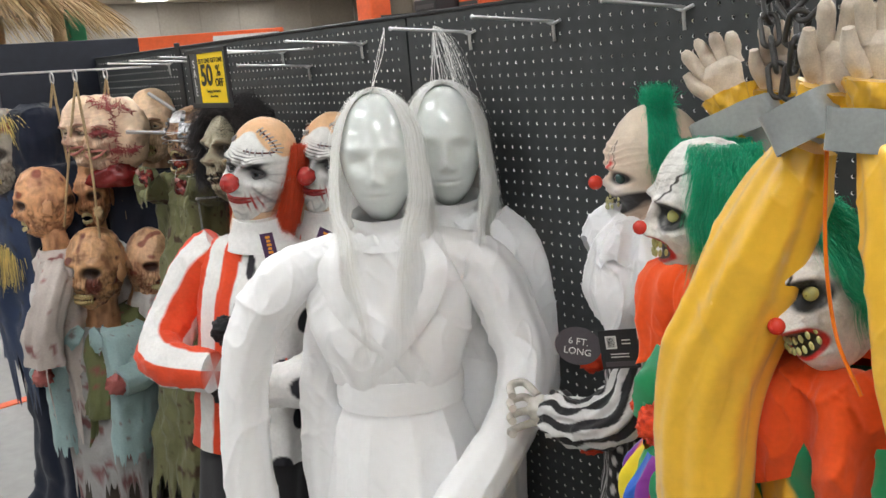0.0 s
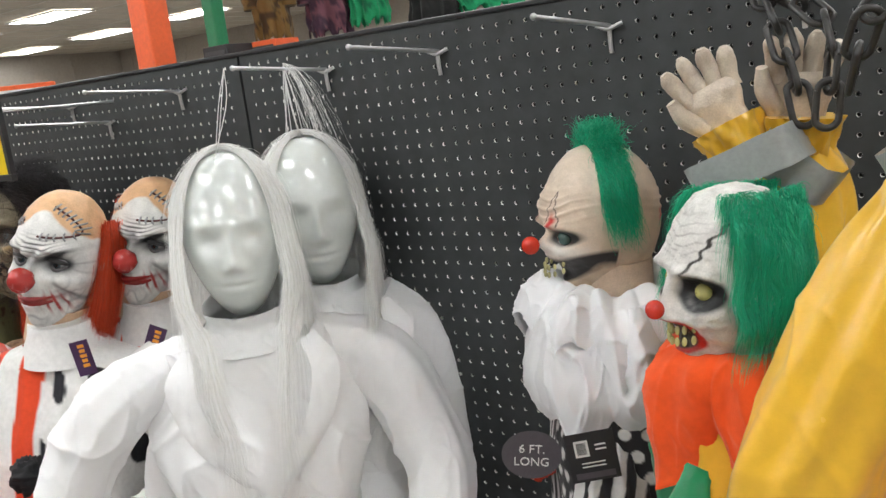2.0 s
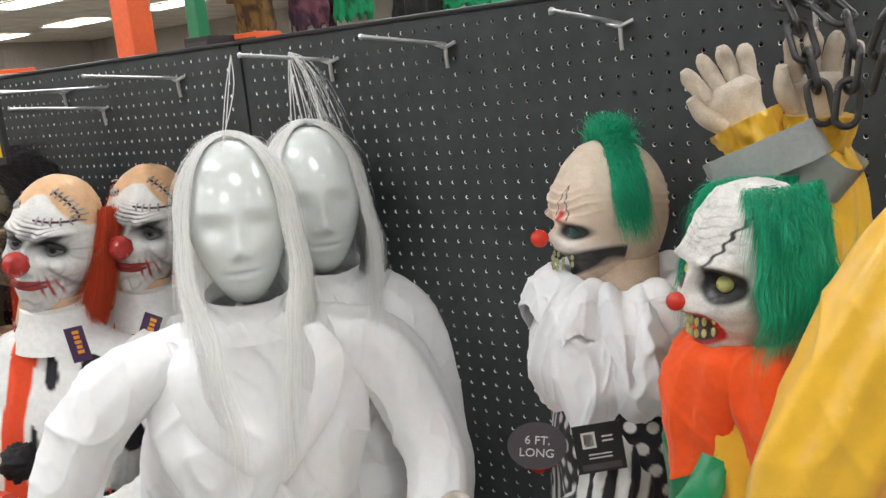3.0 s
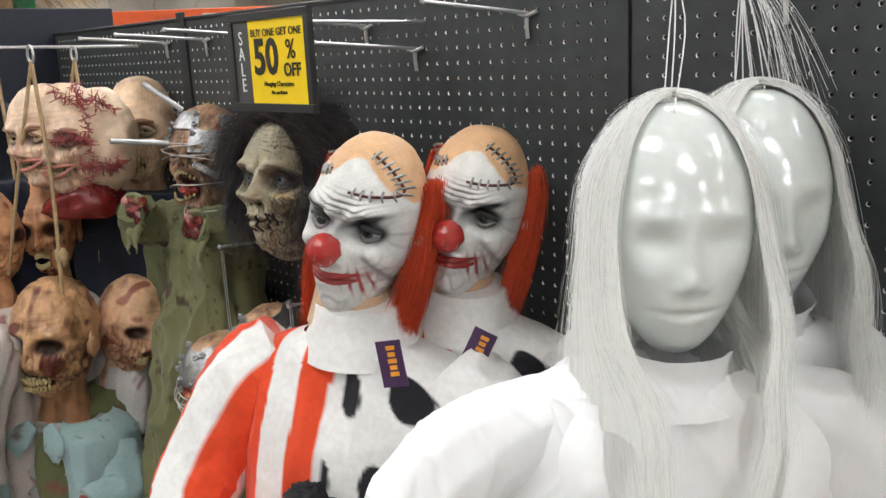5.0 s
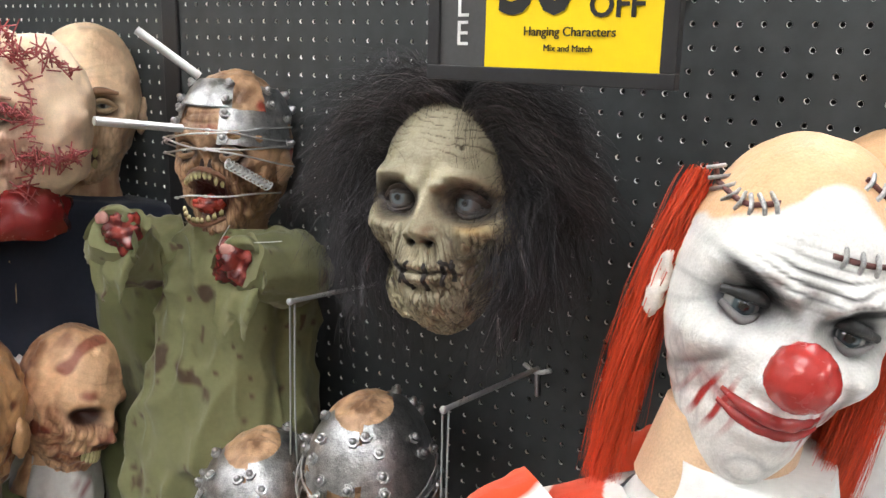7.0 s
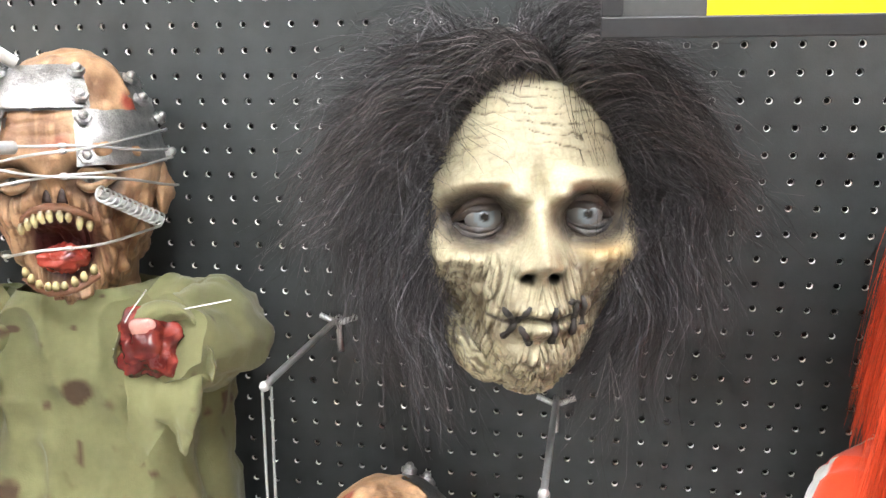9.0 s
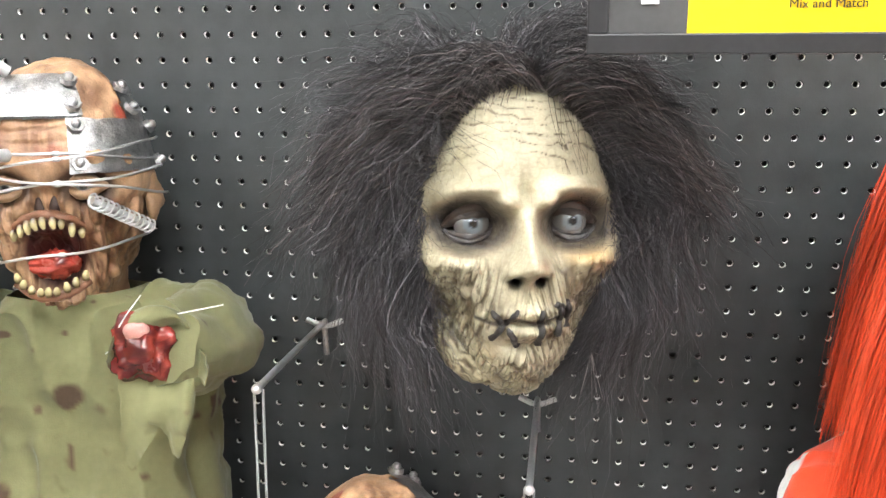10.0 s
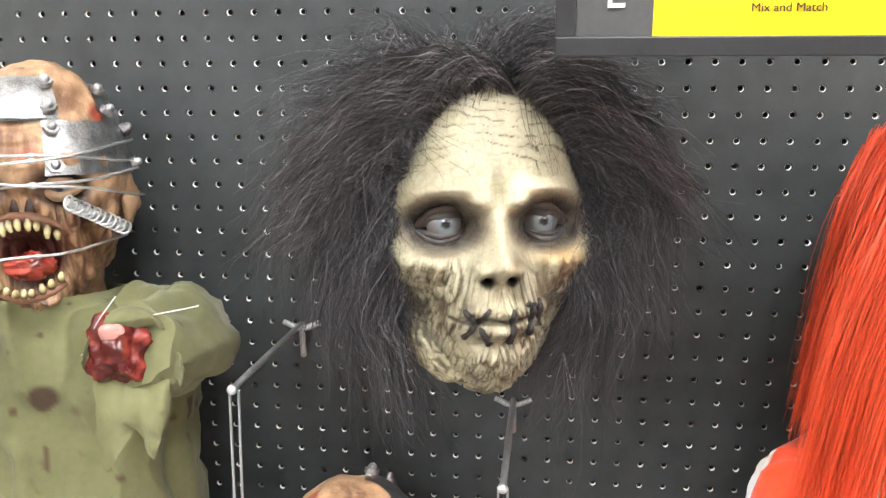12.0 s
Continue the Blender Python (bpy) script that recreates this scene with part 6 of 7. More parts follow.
        z = q[:, :1] + 0.03 * w * np.sin(waves * a + ph * 5)[None] * fold1
        pr = np.stack([r * np.cos(a), r * np.sin(a) * 0.88 + 0.01, z], -1)
        pr = pr + np.stack([np.cos(a), np.sin(a), 0 * a], -1)[None] * (rumple(pr, 0.06, 4 + waves) * 0.008 * np.clip(w, 0, 1))[..., None]
        b.add(pr, grid_faces(90, 420), GAUZE, white)

    def suit(u, ang, p):
        x, z = p[..., 0], p[..., 2]
        arc = np.arctan2(p[..., 0], -p[..., 1]) * 0.13
        c = mix(np.broadcast_to(np.array((0.025, 0.024, 0.026)), p.shape), (0.62, 0.61, 0.6), stripes(arc + 0.004 * value_noise(p, 0.04, 2), 0.022) * (x < 0.0))
        fx, fz = (arc / 0.03 + 0.5 * (np.floor(z / 0.028) % 2)) % 1 - 0.5, (z / 0.028) % 1 - 0.5
        return mix(c, (0.66, 0.65, 0.63), np.clip((0.3 - np.hypot(fx, fz)) * 25, 0, 1) * (x >= 0.0))

    loft(b, [(-0.2, 0, 0.01, 0.12, 0.08, 0.1), (-0.3, 0, 0.01, 0.135, 0.09, 0.5), (-0.6, 0, 0.01, 0.14, 0.09, 1), (-1.0, 0, 0.01, 0.15, 0.1, 1), (-1.3, 0, 0.01, 0.15, 0.1, 1)], CLOTH, suit, folds=(5, 0.08), rough=0.006, rings=220, seg=330)

    def ring_stripes(u, ang, p):
        return mix(np.broadcast_to(np.array((0.025, 0.024, 0.026)), p.shape), (0.62, 0.61, 0.6), stripes(ang / 6.283 + 0.02 * np.sin(20 * u), 1 / 9.0))

    tube(b, here((1.78, -0.17, 1.2), (1.8, -0.22, 1.1), (1.76, -0.25, 1.045), (1.69, -0.26, 1.03), (1.645, -0.26, 1.03)), [0.035, 0.042, 0.042, 0.038, 0.042], CLOTH, ring_stripes, rings=90, seg=150, folds=(7, 0.12), rough=0.007, seed=2)
    bone = (0.6, 0.56, 0.5)
    hand_at, inward = np.array(here((1.64, -0.26, 1.03))[0]), back[:3, :3] @ np.array((-1.0, 0.0, 0.0))
    sidewise = back[:3, :3] @ np.array((0.0, -1.0, 0.0))
    ball(b, hand_at + inward * 0.025, 0.026, LATEX, bone, seg=20, rough=0.004)
    for k in range(4):
        zz = np.array((0, 0, 0.024 - 0.017 * k))
        cord(b, [hand_at + inward * 0.035 + zz, hand_at + inward * 0.07 + zz * 1.7, hand_at + inward * 0.075 + sidewise * 0.03 + zz * 1.8, hand_at + inward * 0.05 + sidewise * 0.05 + zz * 1.5], 0.0075, LATEX, bone, rings=16, seg=10)
    for z in (-0.33, -0.5):
        ball(b, (-0.02, -0.105, z), 0.028, FUR, (0.75, 0.06, 0.02), seg=26, rough=0.006, rough_scale=0.006)
    return b


GLOSSMASK = material("smooth_latex", None, 0.36, vary=0.08, scale=50, bump=0.12, bump_scale=250, spec=0.45)
tagged(new("clown_prop", green_clown_a().mesh("clown_prop")), "hanging bald clown prop with green mohawk and ruffled collar", "hanging prop").matrix_basis = CLOWN_A


def glove(b, wrist, axis, spread, palm, s=1.0, seed=0):
    """An open cream latex hand: wrist, the way it points, the way its fingers fan, the way its palm faces."""
    w, ax, sp, pa = (np.array(v, float) for v in (wrist, axis, spread, palm))
    ax, sp, pa = ax / np.linalg.norm(ax), sp / np.linalg.norm(sp), pa / np.linalg.norm(pa)
    cream = lambda u, a, p: mix(np.broadcast_to(np.array((0.6, 0.52, 0.42)), p.shape), (0.36, 0.27, 0.2), 0.7 * np.clip(fbm(p, 0.02, seed), 0, 1))
    tube(b, [w - ax * 0.01 * s, w + ax * 0.03 * s, w + ax * 0.065 * s, w + ax * 0.085 * s], [0.03 * s, 0.035 * s, 0.042 * s, 0.03 * s], LATEX, cream, rings=24, seg=36, flat=0.6, rough=0.004, rough_scale=0.02, seed=seed)
    for k in range(4):
        o = (k - 1.5) * 0.021 * s
        ln = (0.062, 0.072, 0.068, 0.054)[k] * s
        c0 = w + ax * 0.07 * s + sp * o
        d = ax + sp * (k - 1.5) * 0.16
        tube(b, [c0, c0 + d * ln * 0.5 + pa * 0.002, c0 + d * ln * 0.85 + pa * 0.012 * s, c0 + d * ln + pa * 0.016 * s], [0.0125 * s, 0.0125 * s, 0.0115 * s, 0.006 * s], LATEX, cream, rings=18, seg=14, rough=0.0015, rough_scale=0.012, seed=k)
    c0 = w + ax * 0.03 * s - sp * 0.03 * s
    tube(b, [c0, c0 + ax * 0.03 * s - sp * 0.02 * s + pa * 0.01, c0 + ax * 0.06 * s - sp * 0.026 * s + pa * 0.018], [0.015 * s, 0.0135 * s, 0.008 * s], LATEX, cream, rings=16, seg=14, seed=9)


GOLD = np.array((0.82, 0.47, 0.035))
FLAME = np.array((0.8, 0.09, 0.015))


def white_clown_head(seed):
    b = Bag(LATEX)
    feats = [f for f in FACE if f[1] not in (-0.07, -0.063, -0.079)] + [(0, -0.066, 0.03, 0.02, -0.012), (0, -0.09, 0.028, 0.006, 0.009), (0, -0.044, 0.03, 0.006, 0.008), (0.036, -0.001, 0.022, 0.015, -0.008), (-0.036, -0.001, 0.022, 0.015, -0.008), (0.036, 0.024, 0.02, 0.008, 0.007), (-0.036, 0.024, 0.02, 0.008, 0.007), (0.05, -0.05, 0.016, 0.02, 0.008), (-0.05, -0.05, 0.016, 0.02, 0.008)]

    def paint(p):
        x, z = p[..., 0], p[..., 2]
        c = np.broadcast_to(np.array((0.7, 0.68, 0.64)), p.shape) * (1 + 0.06 * fbm(p, 0.02, seed))[..., None]
        w = np.clip(np.sin((z - 3 * x * x + 0.005 * value_noise(p, 0.02, seed)) * 2 * np.pi / 0.011) - 0.75, 0, 1) * 3 * gauss(x, z, 0, 0.06, 0.06, 0.028)
        c = mix(c, (0.12, 0.1, 0.09), 0.7 * w)
        crack = np.abs(x - 0.038 - 0.35 * (z - 0.04) + 0.0025 * np.sin(z * 400))
        c = mix(c, (0.03, 0.025, 0.02), np.clip((0.0032 - crack) * 700, 0, 1) * (z > 0.012) * (p[..., 1] < 0.03))
        c = mix(c, (0.012, 0.012, 0.012), np.clip((gauss(np.abs(x), z, 0.04, -0.002, 0.03, 0.027) - 0.33) * 6, 0, 1))
        lip = np.hypot(x / 0.038, (z + 0.068 - 4 * x * x) / 0.026)
        c = mix(c, (0.6, 0.03, 0.025), np.clip((1.08 - lip) * 8, 0, 1))
        c = mix(c, (0.05, 0.05, 0.03), np.clip((0.8 - lip) * 10, 0, 1))
        return mix(c, (0.3, 0.29, 0.27), 0.5 * np.clip(fbm(p, 0.015, seed + 3) - 0.2, 0, 1))

    head(b, feats, paint, relief=lambda p: 0.0022 * fbm(p, 0.018, seed), nz=170, na=220)
    for sx in (-1, 1):
        eyeball(b, sx * 0.037, -0.002, -0.06, 0.0115, (0.5, 0.48, 0.14), (0.45, 0.43, 0.16), pupil=0.12)
        ball(b, (sx * 0.079, 0.01, -0.012), 0.02, LATEX, (0.65, 0.62, 0.58), scale=(0.35, 0.75, 1.25), rough=0.003)
    ball(b, (0, -0.108, -0.03), 0.0125, GLOSS, (0.62, 0.04, 0.025), seg=20)
    for k in range(7):
        a = (k - 3) / 3
        for up in (1, -1):
            ball(b, (a * 0.029, -0.083 + 0.014 * a * a, -0.068 + up * 0.008 + 0.008 * a * a), 0.0056, GLOSS, (0.5, 0.5, 0.22), seg=12, scale=(0.62, 0.6, 1.15))
    rng = np.random.default_rng(seed)
    n, k = 13000, 10
    t = np.linspace(0, 1, k)[None, :, None]
    sx = rng.choice([-1, 1], n)
    al = rng.uniform(0.3, 1.7, n)
    base = np.stack([sx * 0.08 * np.abs(np.sin(al)) ** 0.85, rng.uniform(-0.04, 0.085, n), 0.12 * np.sign(np.cos(al)) * np.abs(np.cos(al)) ** 0.85], 1)
    base[:, 0] *= np.sqrt(np.clip(1 - (base[:, 1] / 0.11) ** 2, 0.2, 1))
    out = np.stack([sx * np.sin(al), rng.normal(0, 0.2, n), np.cos(al) * 0.8 + 0.1], 1) * (rng.uniform(0.012, 0.03, (n, 1)) + 0.008 * value_noise(base, 0.02, seed)[:, None])
    p = base[:, None] + out[:, None] * np.sin(t * 1.5) + np.array([0, -0.12, -1]) * rng.uniform(0.03, 0.1, (n, 1))[:, None] * t**1.4
    p = p + 0.012 * t * np.stack([value_noise(p, 0.03, 5), value_noise(p, 0.03, 6), 0 * p[..., 0]], -1)
    strands(b, p, 0.0009, HAIR, GREENHAIR, seed=seed)
    return b


def gold_paint(u, a, p):
    return np.broadcast_to(GOLD, p.shape) * (1 + 0.08 * fbm(p, 0.05, 3))[..., None]


def yellow_clown(headpose, centre, sleeves, seed, bib=1.0):
    """Clown in a gold satin suit, built in place; its arms are pulled up above its head."""
    b = Bag(LATEX)
    merged(b, white_clown_head(seed), headpose)
    cx, cy, cz = centre
    loft(b, [(cz - 0.12, cx, cy, 0.05, 0.045, 0), (cz - 0.17, cx, cy, 0.095, 0.07, 0.4), (cz - 0.4, cx, cy, 0.11, 0.08, 1), (cz - 0.75, cx, cy, 0.15, 0.1, 1.2), (cz - 1.2, cx, cy, 0.16, 0.1, 1.2)], SATIN,
         lambda u, a, p: mix(gold_paint(u, a, p), (0.01, 0.2, 0.08), np.clip((np.sin((p[..., 0] + 0.5 * p[..., 2]) * 26 + seed) - 0.35) * 8, 0, 1)), folds=(6, 0.1), rough=0.008, rings=110, seg=150, seed=seed)
    if bib:
        a = np.linspace(0, 2 * np.pi, 300, endpoint=False)
        q = spline([(-0.085, 0.025, 0), (-0.07, 0.06, 0.4), (-0.09, 0.092, 0.9), (-0.135, 0.1, 1.2), (-0.18, 0.092, 1.6)], 70) * np.array([bib, bib, 1])
        point = np.abs((a * 6 / (2 * np.pi) + 0.2) % 1 - 0.5) * 2
        r = q[:, 1:2] * (1 + 0.32 * q[:, 2:3] * (point[None] - 0.5) + 0.05 * np.sin(11 * a + seed)[None] * q[:, 2:3])
        z = q[:, 0:1] - 0.045 * np.clip(q[:, 2:3] - 0.8, 0, 1) * point[None]
        pr = np.stack([cx + r * np.cos(a), cy + r * np.sin(a) * 0.85, cz + z], -1)
        pr = pr + np.stack([np.cos(a), np.sin(a), 0 * a], -1)[None] * (rumple(pr, 0.07, seed) * 0.009)[..., None]
        b.add(pr, grid_faces(70, 300), CLOTH, FLAME)
    if seed == 111:
        for c, r in (((1.948, -0.4, 1.175), 0.013), ((2.0, -0.43, 1.17), 0.028), ((1.99, -0.405, 1.03), 0.02)):
            ball(b, c, r, FUR, lambda p, d: mix(np.full(p.shape, (0.75, 0.07, 0.02)), (0.45, 0.02, 0.01), np.clip(fbm(p, 0.004, 3), 0, 1)), seg=40, rough=0.006, rough_scale=0.005)
        tube(b, [(2.0, -0.41, 1.27), (1.985, -0.43, 1.22), (1.965, -0.43, 1.17)], [0.012, 0.02, 0.008], SATIN, (0.01, 0.24, 0.09), rings=30, seg=24, flat=0.25, rough=0.003, rough_scale=0.02)
        tube(b, [(1.985, -0.43, 1.13), (2.02, -0.46, 1.09), (2.06, -0.46, 1.06)], [0.008, 0.016, 0.008], SATIN, (0.01, 0.24, 0.09), rings=30, seg=24, flat=0.3, rough=0.003, rough_scale=0.02)
        hues = np.array(((0.75, 0.03, 0.02), (0.85, 0.3, 0.02), (0.85, 0.65, 0.03), (0.03, 0.35, 0.1), (0.02, 0.12, 0.55), (0.25, 0.04, 0.35)))
        loft(b, [(1.13, 2.04, -0.36, 0.09, 0.09, 0), (1.1, 2.04, -0.36, 0.11, 0.1, 1), (1.06, 2.04, -0.36, 0.125, 0.11, 1.5), (0.95, 2.04, -0.36, 0.12, 0.105, 1.5)], SATIN,
             lambda u, a, p: hues[np.floor(a / (2 * np.pi) * 42).astype(int) % 6], folds=(14, 0.06), rough=0.004, rings=60, seg=420, seed=2)
    else:
        cord(b, [(2.24, -0.46, 1.56), (2.245, -0.47, 1.45), (2.26, -0.475, 1.36), (2.29, -0.48, 1.3)], 0.0022, SATIN, (0.85, 0.2, 0.01), rings=40)
        for x, z in ((2.31, 1.24), (2.3, 1.15)):
            tube(b, [(x, -0.46, z), (x + 0.012, -0.475, z - 0.05), (x - 0.01, -0.47, z - 0.1)], [0.01, 0.02, 0.008], SATIN, (0.01, 0.24, 0.09), rings=30, seg=24, flat=0.3, rough=0.003, rough_scale=0.02)
    for path, radii, wrist, axis, spread, palm in sleeves:
        tube(b, path, radii, SATIN, gold_paint, rings=200, seg=170, folds=(4, 0.1), rough=0.0045, rough_scale=0.12, seed=seed)
        tube(b, [np.array(wrist) - np.array(axis) * 0.03, np.array(wrist), np.array(wrist) + np.array(axis) * 0.018], [0.026, 0.034, 0.038], SATIN, gold_paint, rings=16, seg=60, folds=(8, 0.14), rough=0.004, seed=seed)
        glove(b, wrist, axis, spread, palm, s=0.74, seed=seed)
    return b


VIEW = np.array((0.35, -0.93, 0.1))
sl_b = [([(2.03, -0.25, 1.26), (2.02, -0.22, 1.4), (2.0, -0.225, 1.5), (2.005, -0.24, 1.552)], [0.045, 0.045, 0.04, 0.03], (2.0, -0.24, 1.575), (-0.42, 0.0, 0.9), (0.85, 0.3, 0.4), VIEW),
        ([(2.06, -0.27, 1.28), (2.07, -0.23, 1.4), (2.07, -0.215, 1.5), (2.06, -0.22, 1.552)], [0.04, 0.045, 0.042, 0.03], (2.06, -0.22, 1.575), (0.1, 0.0, 0.99), (0.93, 0.3, -0.1), VIEW)]
tagged(new("clown_prop", yellow_clown(pose(2.022, -0.352, 1.452, -2, 5, -40) @ Matrix.Scale(0.76, 4), (2.035, -0.335, 1.455), sl_b, 111).mesh("clown_prop")), "hanging green-haired clown prop in gold satin, arms taped overhead", "hanging prop", "gold clown props")
sl_c = [([(2.12, -0.49, 1.0), (2.105, -0.48, 1.15), (2.11, -0.47, 1.28), (2.15, -0.455, 1.4), (2.185, -0.445, 1.49), (2.21, -0.44, 1.55)], [0.05, 0.054, 0.057, 0.055, 0.046, 0.028], (2.235, -0.44, 1.592), (0.3, 0.0, 0.93), (0.9, 0.3, -0.3), VIEW),
        ([(2.4, -0.5, 1.2), (2.375, -0.49, 1.33), (2.35, -0.48, 1.43), (2.325, -0.47, 1.52), (2.3, -0.46, 1.57)], [0.045, 0.052, 0.05, 0.042, 0.028], (2.3, -0.46, 1.6), (0.1, 0.0, 0.99), (0.9, 0.3, 0.0), VIEW)]
tagged(new("clown_prop", yellow_clown(pose(2.198, -0.4, 1.384, 4, -22, -8) @ Matrix.Scale(0.76, 4), (2.225, -0.355, 1.385), sl_c, 117, 1.2).mesh("clown_prop")), "gold satin clown prop with drooping head, arms taped overhead", "hanging prop", "gold clown props")


def tape_band(c0, c1, width, thick, name="tape_band"):
    b = Bag()
    c0, c1 = np.array(c0), np.array(c1)
    d = (c1 - c0) / np.linalg.norm(c1 - c0)
    m = Matrix((Vector(d), Vector(np.cross((0.0, 0.0, 1.0), d) / np.linalg.norm(np.cross((0.0, 0.0, 1.0), d))), Vector((0, 0, 1)))).transposed()
    up = np.cross(d, np.array(m.col[1]))
    n = 36
    a = np.arange(n) * 2 * np.pi / n
    L = np.linalg.norm(c1 - c0) / 2
    ring = np.stack([np.sign(np.cos(a)) * np.abs(np.cos(a)) ** 0.35 * L, np.sign(np.sin(a)) * np.abs(np.sin(a)) ** 0.6 * thick], 1)
    mid = (c0 + c1) / 2
    p = np.stack([mid + ring[:, :1] * d + ring[:, 1:] * np.array(m.col[1]) + up * h for h in (-width / 2, 0, width / 2)])
    p = p + 0.0015 * fbm(p, 0.02, 2)[..., None]
    b.add(p, grid_faces(3, n), TAPE)
    inner = mid + (p - mid) * 0.985
    b.add(inner, grid_faces(3, n)[:, ::-1], TAPE)
    return tagged(part(name, b), "grey cloth tape wound round the prop wrists", "tape", "grey tape bands")


tape_band((1.965, -0.262, 1.53), (2.075, -0.262, 1.575), 0.04, 0.042)
tape_band((2.03, -0.235, 1.57), (2.1, -0.235, 1.52), 0.04, 0.046)
tape_band((2.185, -0.455, 1.56), (2.255, -0.455, 1.595), 0.045, 0.04)
tape_band((2.25, -0.465, 1.575), (2.35, -0.465, 1.57), 0.042, 0.036)


def chain(points):
    root = tagged(new("chain"), "black plastic chain hanging from a peg hook", "chain", "black chains")
    q = spline(points, 60)
    seg = np.linalg.norm(np.diff(q, axis=0), axis=1)
    s = np.concatenate([[0], np.cumsum(seg)])
    n = int(s[-1] / 0.034)
    for k in range(n):
        c = np.array([np.interp((k + 0.5) * 0.034, s, q[:, j]) for j in range(3)])
        d = np.array([np.interp((k + 0.6) * 0.034, s, q[:, j]) for j in range(3)]) - c
        m = Vector(d).to_track_quat("Z", "Y").to_matrix().to_4x4() @ Matrix.Rotation(radians(90 * (k % 2) + 30), 4, "Z")
        b = Bag()
        loop = [(0.011 * math.cos(t), 0, 0.011 * math.sin(t) + (0.012 if math.sin(t) > 0 else -0.012)) for t in np.linspace(0, 2 * np.pi, 17)]
        cord(b, loop, 0.0036, CHAIN, rings=36, seg=8)
        b.moved(Matrix.Translation(c) @ m)
        part("link", b, root)


chain([(2.02, -0.2, 1.735), (2.05, -0.24, 1.68), (2.075, -0.26, 1.6), (2.075, -0.26, 1.57)])
chain([(2.02, -0.21, 1.735), (2.1, -0.26, 1.68), (2.1, -0.28, 1.58)])
chain([(2.3, -0.25, 1.78), (2.17, -0.35, 1.7), (2.13, -0.33, 1.62)])


def hang_tag(m, size, col, label, lines=(), round_tag=False):
    root = tagged(new("hang_tag"), label, "tag")
    root.matrix_basis = m
    b = Bag()
    if round_tag:
        a = np.linspace(0, 2 * np.pi, 49)[:-1]
        for y in (-0.0006, 0.0006):
            v = np.concatenate([np.stack([np.cos(a) * size[0] / 2, np.full(48, y), np.sin(a) * size[1] / 2], 1), [[0, y, 0]]])
            b.add(v, [[j, (j + 1) % 48, 48] for j in range(48)], col)
    else:
        box(b, (-size[0] / 2, -0.0006, -size[1] / 2), (size[0] / 2, 0.0006, size[1] / 2), col)
    part("card", b, root, smooth=False)
    for x, z, w, h, mt in lines:
        b = Bag()
        box(b, (x - w / 2, -0.0012, z - h / 2), (x + w / 2, -0.0007, z + h / 2), mt)
        part("print", b, root, smooth=False)
    return root


GREYCARD = material("grey_purple_card", (0.085, 0.075, 0.085), 0.45, vary=0.1)
PURPLECARD = material("purple_card", (0.06, 0.025, 0.08), 0.4, vary=0.15, scale=40)
AMBER = material("amber_ink", (0.8, 0.32, 0.03), 0.5, vary=0.1)
tag = hang_tag(pose(1.712, -0.262, 1.172, 0, 8, 32), (0.08, 0.068), GREYCARD, "round grey card tag reading six feet long", round_tag=True)
text("lettering", "6 FT.", 0.017, PAPER, pose(0, -0.0012, 0.008) @ FRONT, tag)
text("lettering", "LONG", 0.017, PAPER, pose(0, -0.0012, -0.01) @ FRONT, tag)
hang_tag(pose(1.806, -0.268, 1.188, 0, -6, 30), (0.062, 0.066), BLACK, "square black care label tag with white print", [(-0.012, 0.012, 0.018, 0.022, PAPER), (-0.012, 0.012, 0.012, 0.016, BLACK), (0.012, 0.015, 0.014, 0.002, PAPER), (0.012, 0.009, 0.014, 0.002, PAPER), (0.0, -0.008, 0.03, 0.0015, PAPER), (0.0, -0.013, 0.03, 0.0015, PAPER), (0, -0.025, 0.05, 0.008, GREYCARD)])
for m in (pose(0.868, -0.372, 1.27, 0, -8, 34), pose(0.905, -0.25, 1.262, 0, 26, 34)):
    hang_tag(m, (0.034, 0.064), PURPLECARD, "narrow purple card tag with amber print on the clown jacket", [(0.002, 0.004 + 0.009 * k, 0.012 - 0.002 * (k % 2), 0.006, AMBER) for k in range(-2, 3)])
hang_tag(pose(-0.40, -0.47, 0.845, 0, -8, 20), (0.034, 0.07), BLACK, "small black card tag on the zombie shirt", [(0, 0.0, 0.012, 0.05, PAPER)])

# ---- things seen over the top of the display ----
for name, lo, hi, mat, label in (("orange_post", (-2.42, 2.25, 0), (-2.25, 2.42, CEILING - 0.01), ORANGE, "tall orange painted display post"), ("green_post", (-2.3, 2.72, 0), (-2.2, 2.82, CEILING - 0.01), GREEN, "thin green painted display post"), ("green_post", (-3.05, 0.5, 0), (-2.95, 0.6, CEILING - 0.01), GREEN, "thin green painted display post"),):
    bag = Bag()
    box(bag, lo, hi, mat, bevel=0.01)
    box(bag, (lo[0] - 0.06, lo[1] - 0.06, 0), (hi[0] + 0.06, hi[1] + 0.06, 0.02), mat, bevel=0.004)
    tagged(part(name, bag, smooth=False), label, "post")


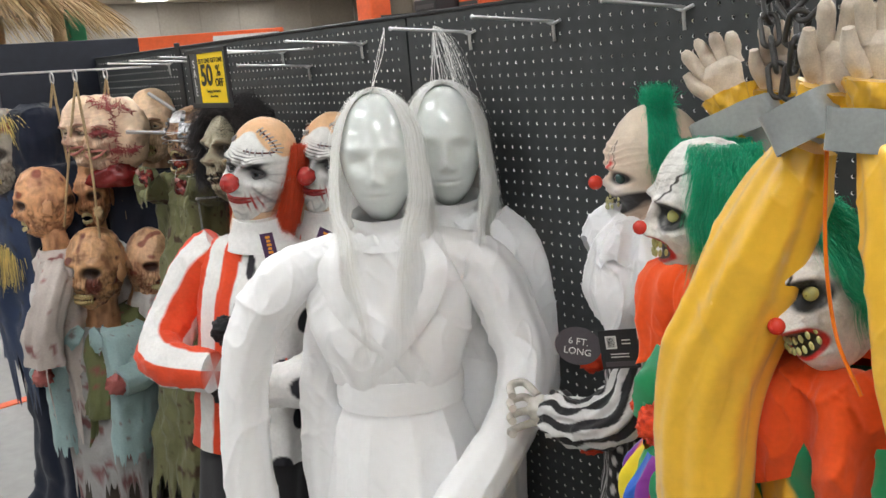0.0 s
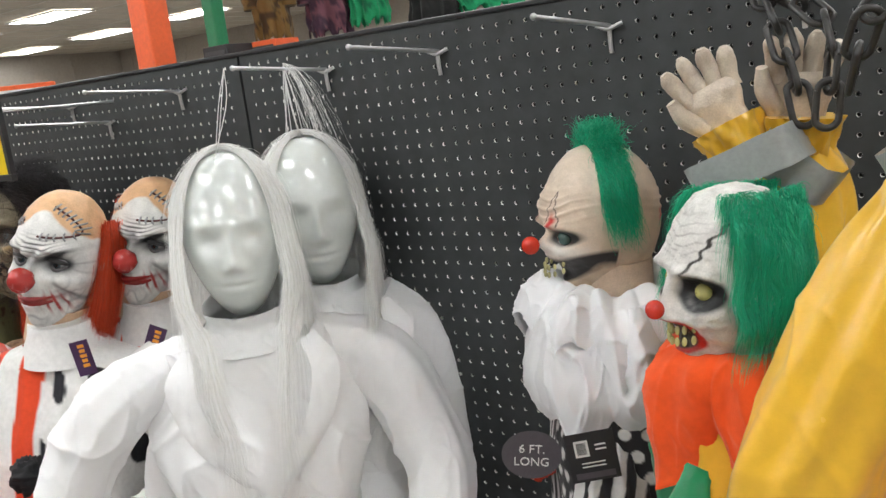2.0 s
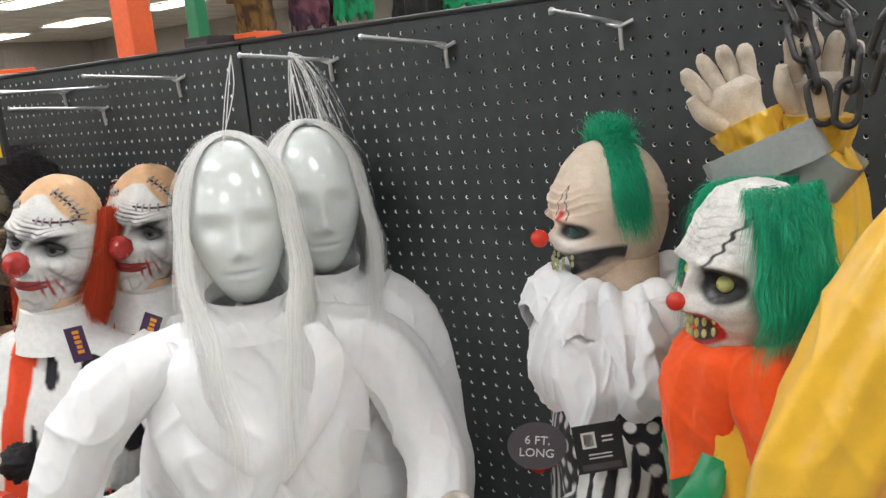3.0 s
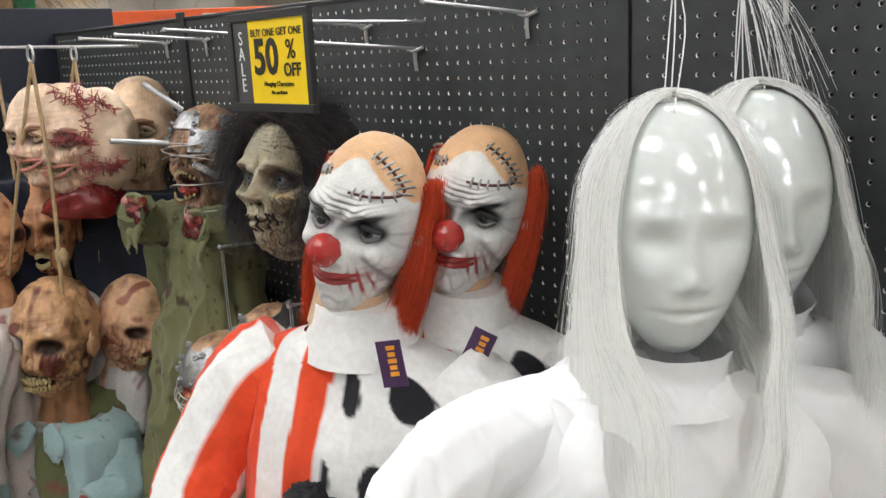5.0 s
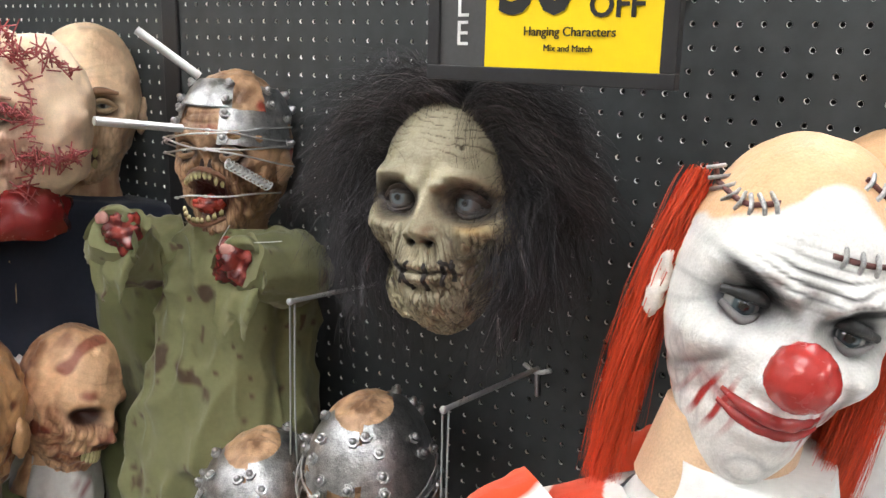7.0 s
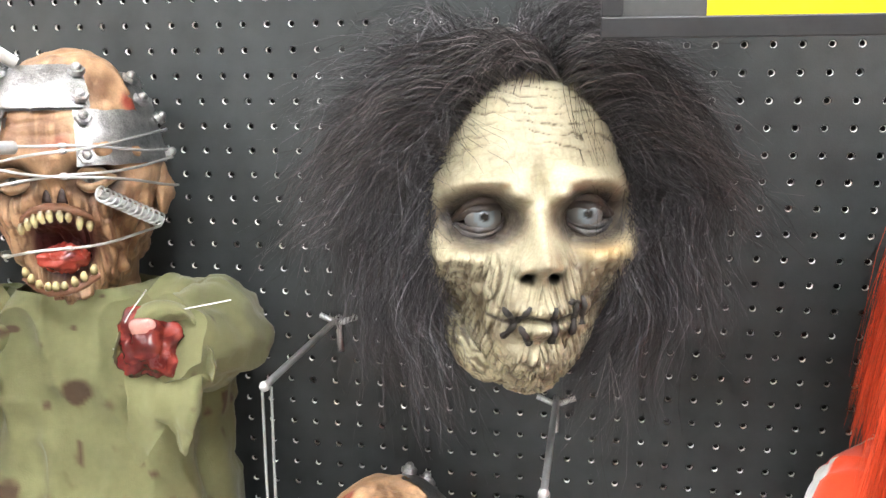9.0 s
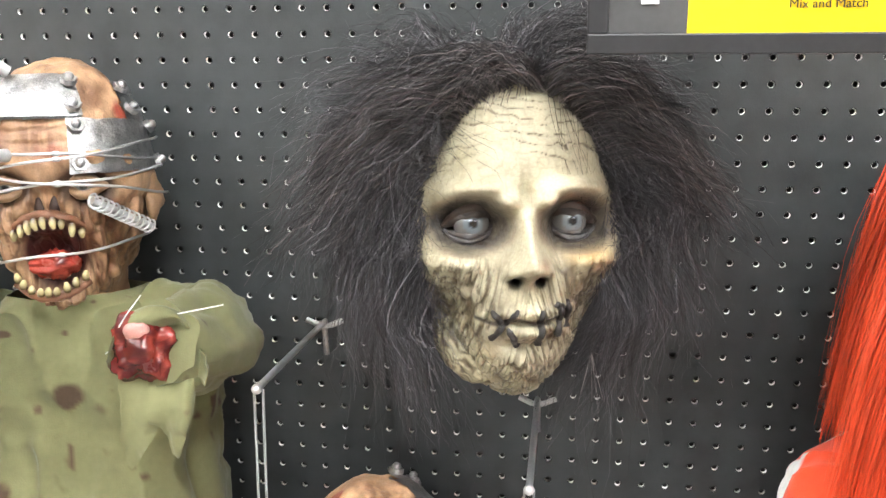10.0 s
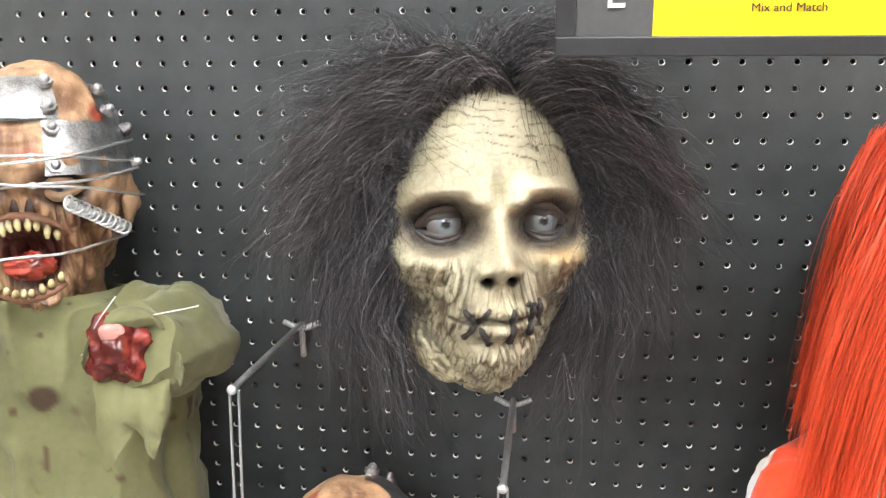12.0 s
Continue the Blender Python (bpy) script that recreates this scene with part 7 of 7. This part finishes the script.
def shelf_unit(m, w, h, header, label):
    root = tagged(new("shelf_unit"), label, "shelf unit")
    root.matrix_basis = m
    b = Bag()
    box(b, (-w / 2, 0, 0), (w / 2, 0.03, h - 0.1), BLACK)
    part("back_panel", b, root, smooth=False)
    for z in (0.15, 0.6, 1.05, 1.5):
        b = Bag()
        box(b, (-w / 2, -0.3, z), (w / 2, -0.002, z + 0.025), BLACK, bevel=0.003)
        part("shelf", b, root, smooth=False)
    b = Bag()
    box(b, (-w / 2, -0.05, h - 0.1), (w / 2, 0.03, h), header, bevel=0.004)
    part("header", b, root, smooth=False)
    b = Bag()
    box(b, (w * 0.1, -0.056, h - 0.075), (w * 0.48, -0.051, h - 0.02), PAPER)
    part("header_print", b, root, smooth=False)


shelf_unit(pose(-1.75, 0.75, 0, 0, 0, 55), 0.9, 1.88, ORANGE, "black shop shelf unit with orange header strip")
shelf_unit(pose(-1.95, 2.6, 0, 0, 0, 52), 0.8, 1.96, BLACK, "black shop shelf unit with dark boxes")
for dx, col in ((0, BLACK), (0.2, ORANGE)):
    bag = Bag()
    box(bag, (-2.0 + dx, 2.42 + dx, 1.96), (-1.78 + dx, 2.62 + dx, 2.03), col, bevel=0.004)
    box(bag, (-1.98 + dx, 2.415 + dx, 1.975), (-1.8 + dx, 2.421 + dx, 2.0), CHARCOAL)
    tagged(part("carton", bag, smooth=False), "small flat product carton on the shelf unit", "box")


def costume(x, y, z, w, h, col, stain, seed, label):
    b = Bag(CLOTH)
    pnt = rag_paint(col, stain, seed, 0.2)
    loft(b, [(0, 0, 0, w * 0.3, 0.05, 0), (-0.06, 0, 0, w * 0.5, 0.08, 0.5), (-h * 0.5, 0, 0, w * 0.48, 0.1, 1), (-h, 0, 0, w * 0.55, 0.1, 1.3)], CLOTH, pnt, folds=(6, 0.14), rough=0.02, rings=50, seg=80, seed=seed, ragged=0.06)
    for sx in (-1, 1):
        tube(b, [(sx * w * 0.4, 0, -0.08), (sx * w * 0.62, -0.02, -h * 0.4), (sx * w * 0.6, -0.04, -h * 0.75)], [0.05, 0.06, 0.05], CLOTH, pnt, rings=24, seg=24, folds=(4, 0.1), rough=0.01, seed=seed + sx)
    tube(b, [(0, 0, CEILING - z - 0.01), (0, 0, 0)], [0.003, 0.003], CHROME, rings=6, seg=6)
    tagged(new("hanging_costume", b.mesh("hanging_costume")), label, "costume", "costumes hung from the ceiling").matrix_basis = pose(x, y, z, 0, 0, 40)


costume(-1.98, 3.02, 2.75, 0.2, 0.66, (0.2, 0.12, 0.04), (0.05, 0.03, 0.02), 3, "brown ragged costume hanging from the ceiling")
costume(-1.74, 3.3, 2.75, 0.24, 0.66, (0.06, 0.03, 0.05), (0.2, 0.08, 0.1), 5, "dark patterned costume hanging from the ceiling")
costume(-1.52, 3.45, 2.75, 0.22, 0.62, (0.02, 0.3, 0.12), (0.01, 0.1, 0.05), 7, "bright green costume hanging from the ceiling")
costume(-1.2, 3.75, 2.75, 0.3, 0.68, (0.02, 0.02, 0.02), (0.03, 0.03, 0.03), 9, "black robe costume hanging from the ceiling")
costume(-0.92, 3.95, 2.75, 0.4, 0.62, (0.02, 0.33, 0.13), (0.01, 0.12, 0.06), 11, "green gown costume hanging from the ceiling")

# the thatched stall roof
root = tagged(new("thatched_stall"), "tan thatched straw roof on wooden posts", "stall")
bag = Bag()
rng = np.random.default_rng(12)
n = 9000
a, u = rng.uniform(0, 6.283, n), rng.random(n)
c0 = np.stack([np.cos(a) * (0.08 + 0.85 * u), np.sin(a) * (0.08 + 0.85 * u), 0.75 - 0.62 * u], 1)
t = np.linspace(0, 1, 4)[None, :, None]
dirs = np.stack([np.cos(a), np.sin(a), np.full(n, -0.75)], 1) + rng.normal(0, 0.12, (n, 3))
strands(bag, c0[:, None] + dirs[:, None] * 0.22 * t + np.array([0, 0, -0.05]) * t**2, 0.011, STRAW, (0.42, 0.3, 0.15), seed=4)
tube(bag, [(0, 0, 0.78), (0, 0, 0.5), (0, 0, 0.1)], [0.05, 0.45, 0.92], STRAW, (0.25, 0.17, 0.08), rings=12, seg=40)
part("roof", bag, root)
for sx, sy in ((-1, -1), (-1, 1), (1, -1), (1, 1)):
    bag = Bag()
    tube(bag, [(sx * 0.6, sy * 0.6, -2.0), (sx * 0.6, sy * 0.6, 0.35)], [0.04, 0.035], ROPE, rings=10, seg=12)
    part("stall_post", bag, root)
root.matrix_basis = pose(-2.95, -0.35, 2.02)

bag = Bag()
box(bag, (-2.42, -3.2, 0.0), (-2.34, 0.4, 0.004), ORANGE)
tagged(part("floor_line", bag, smooth=False), "orange tape line on the concrete floor", "floor line", kind="structure")
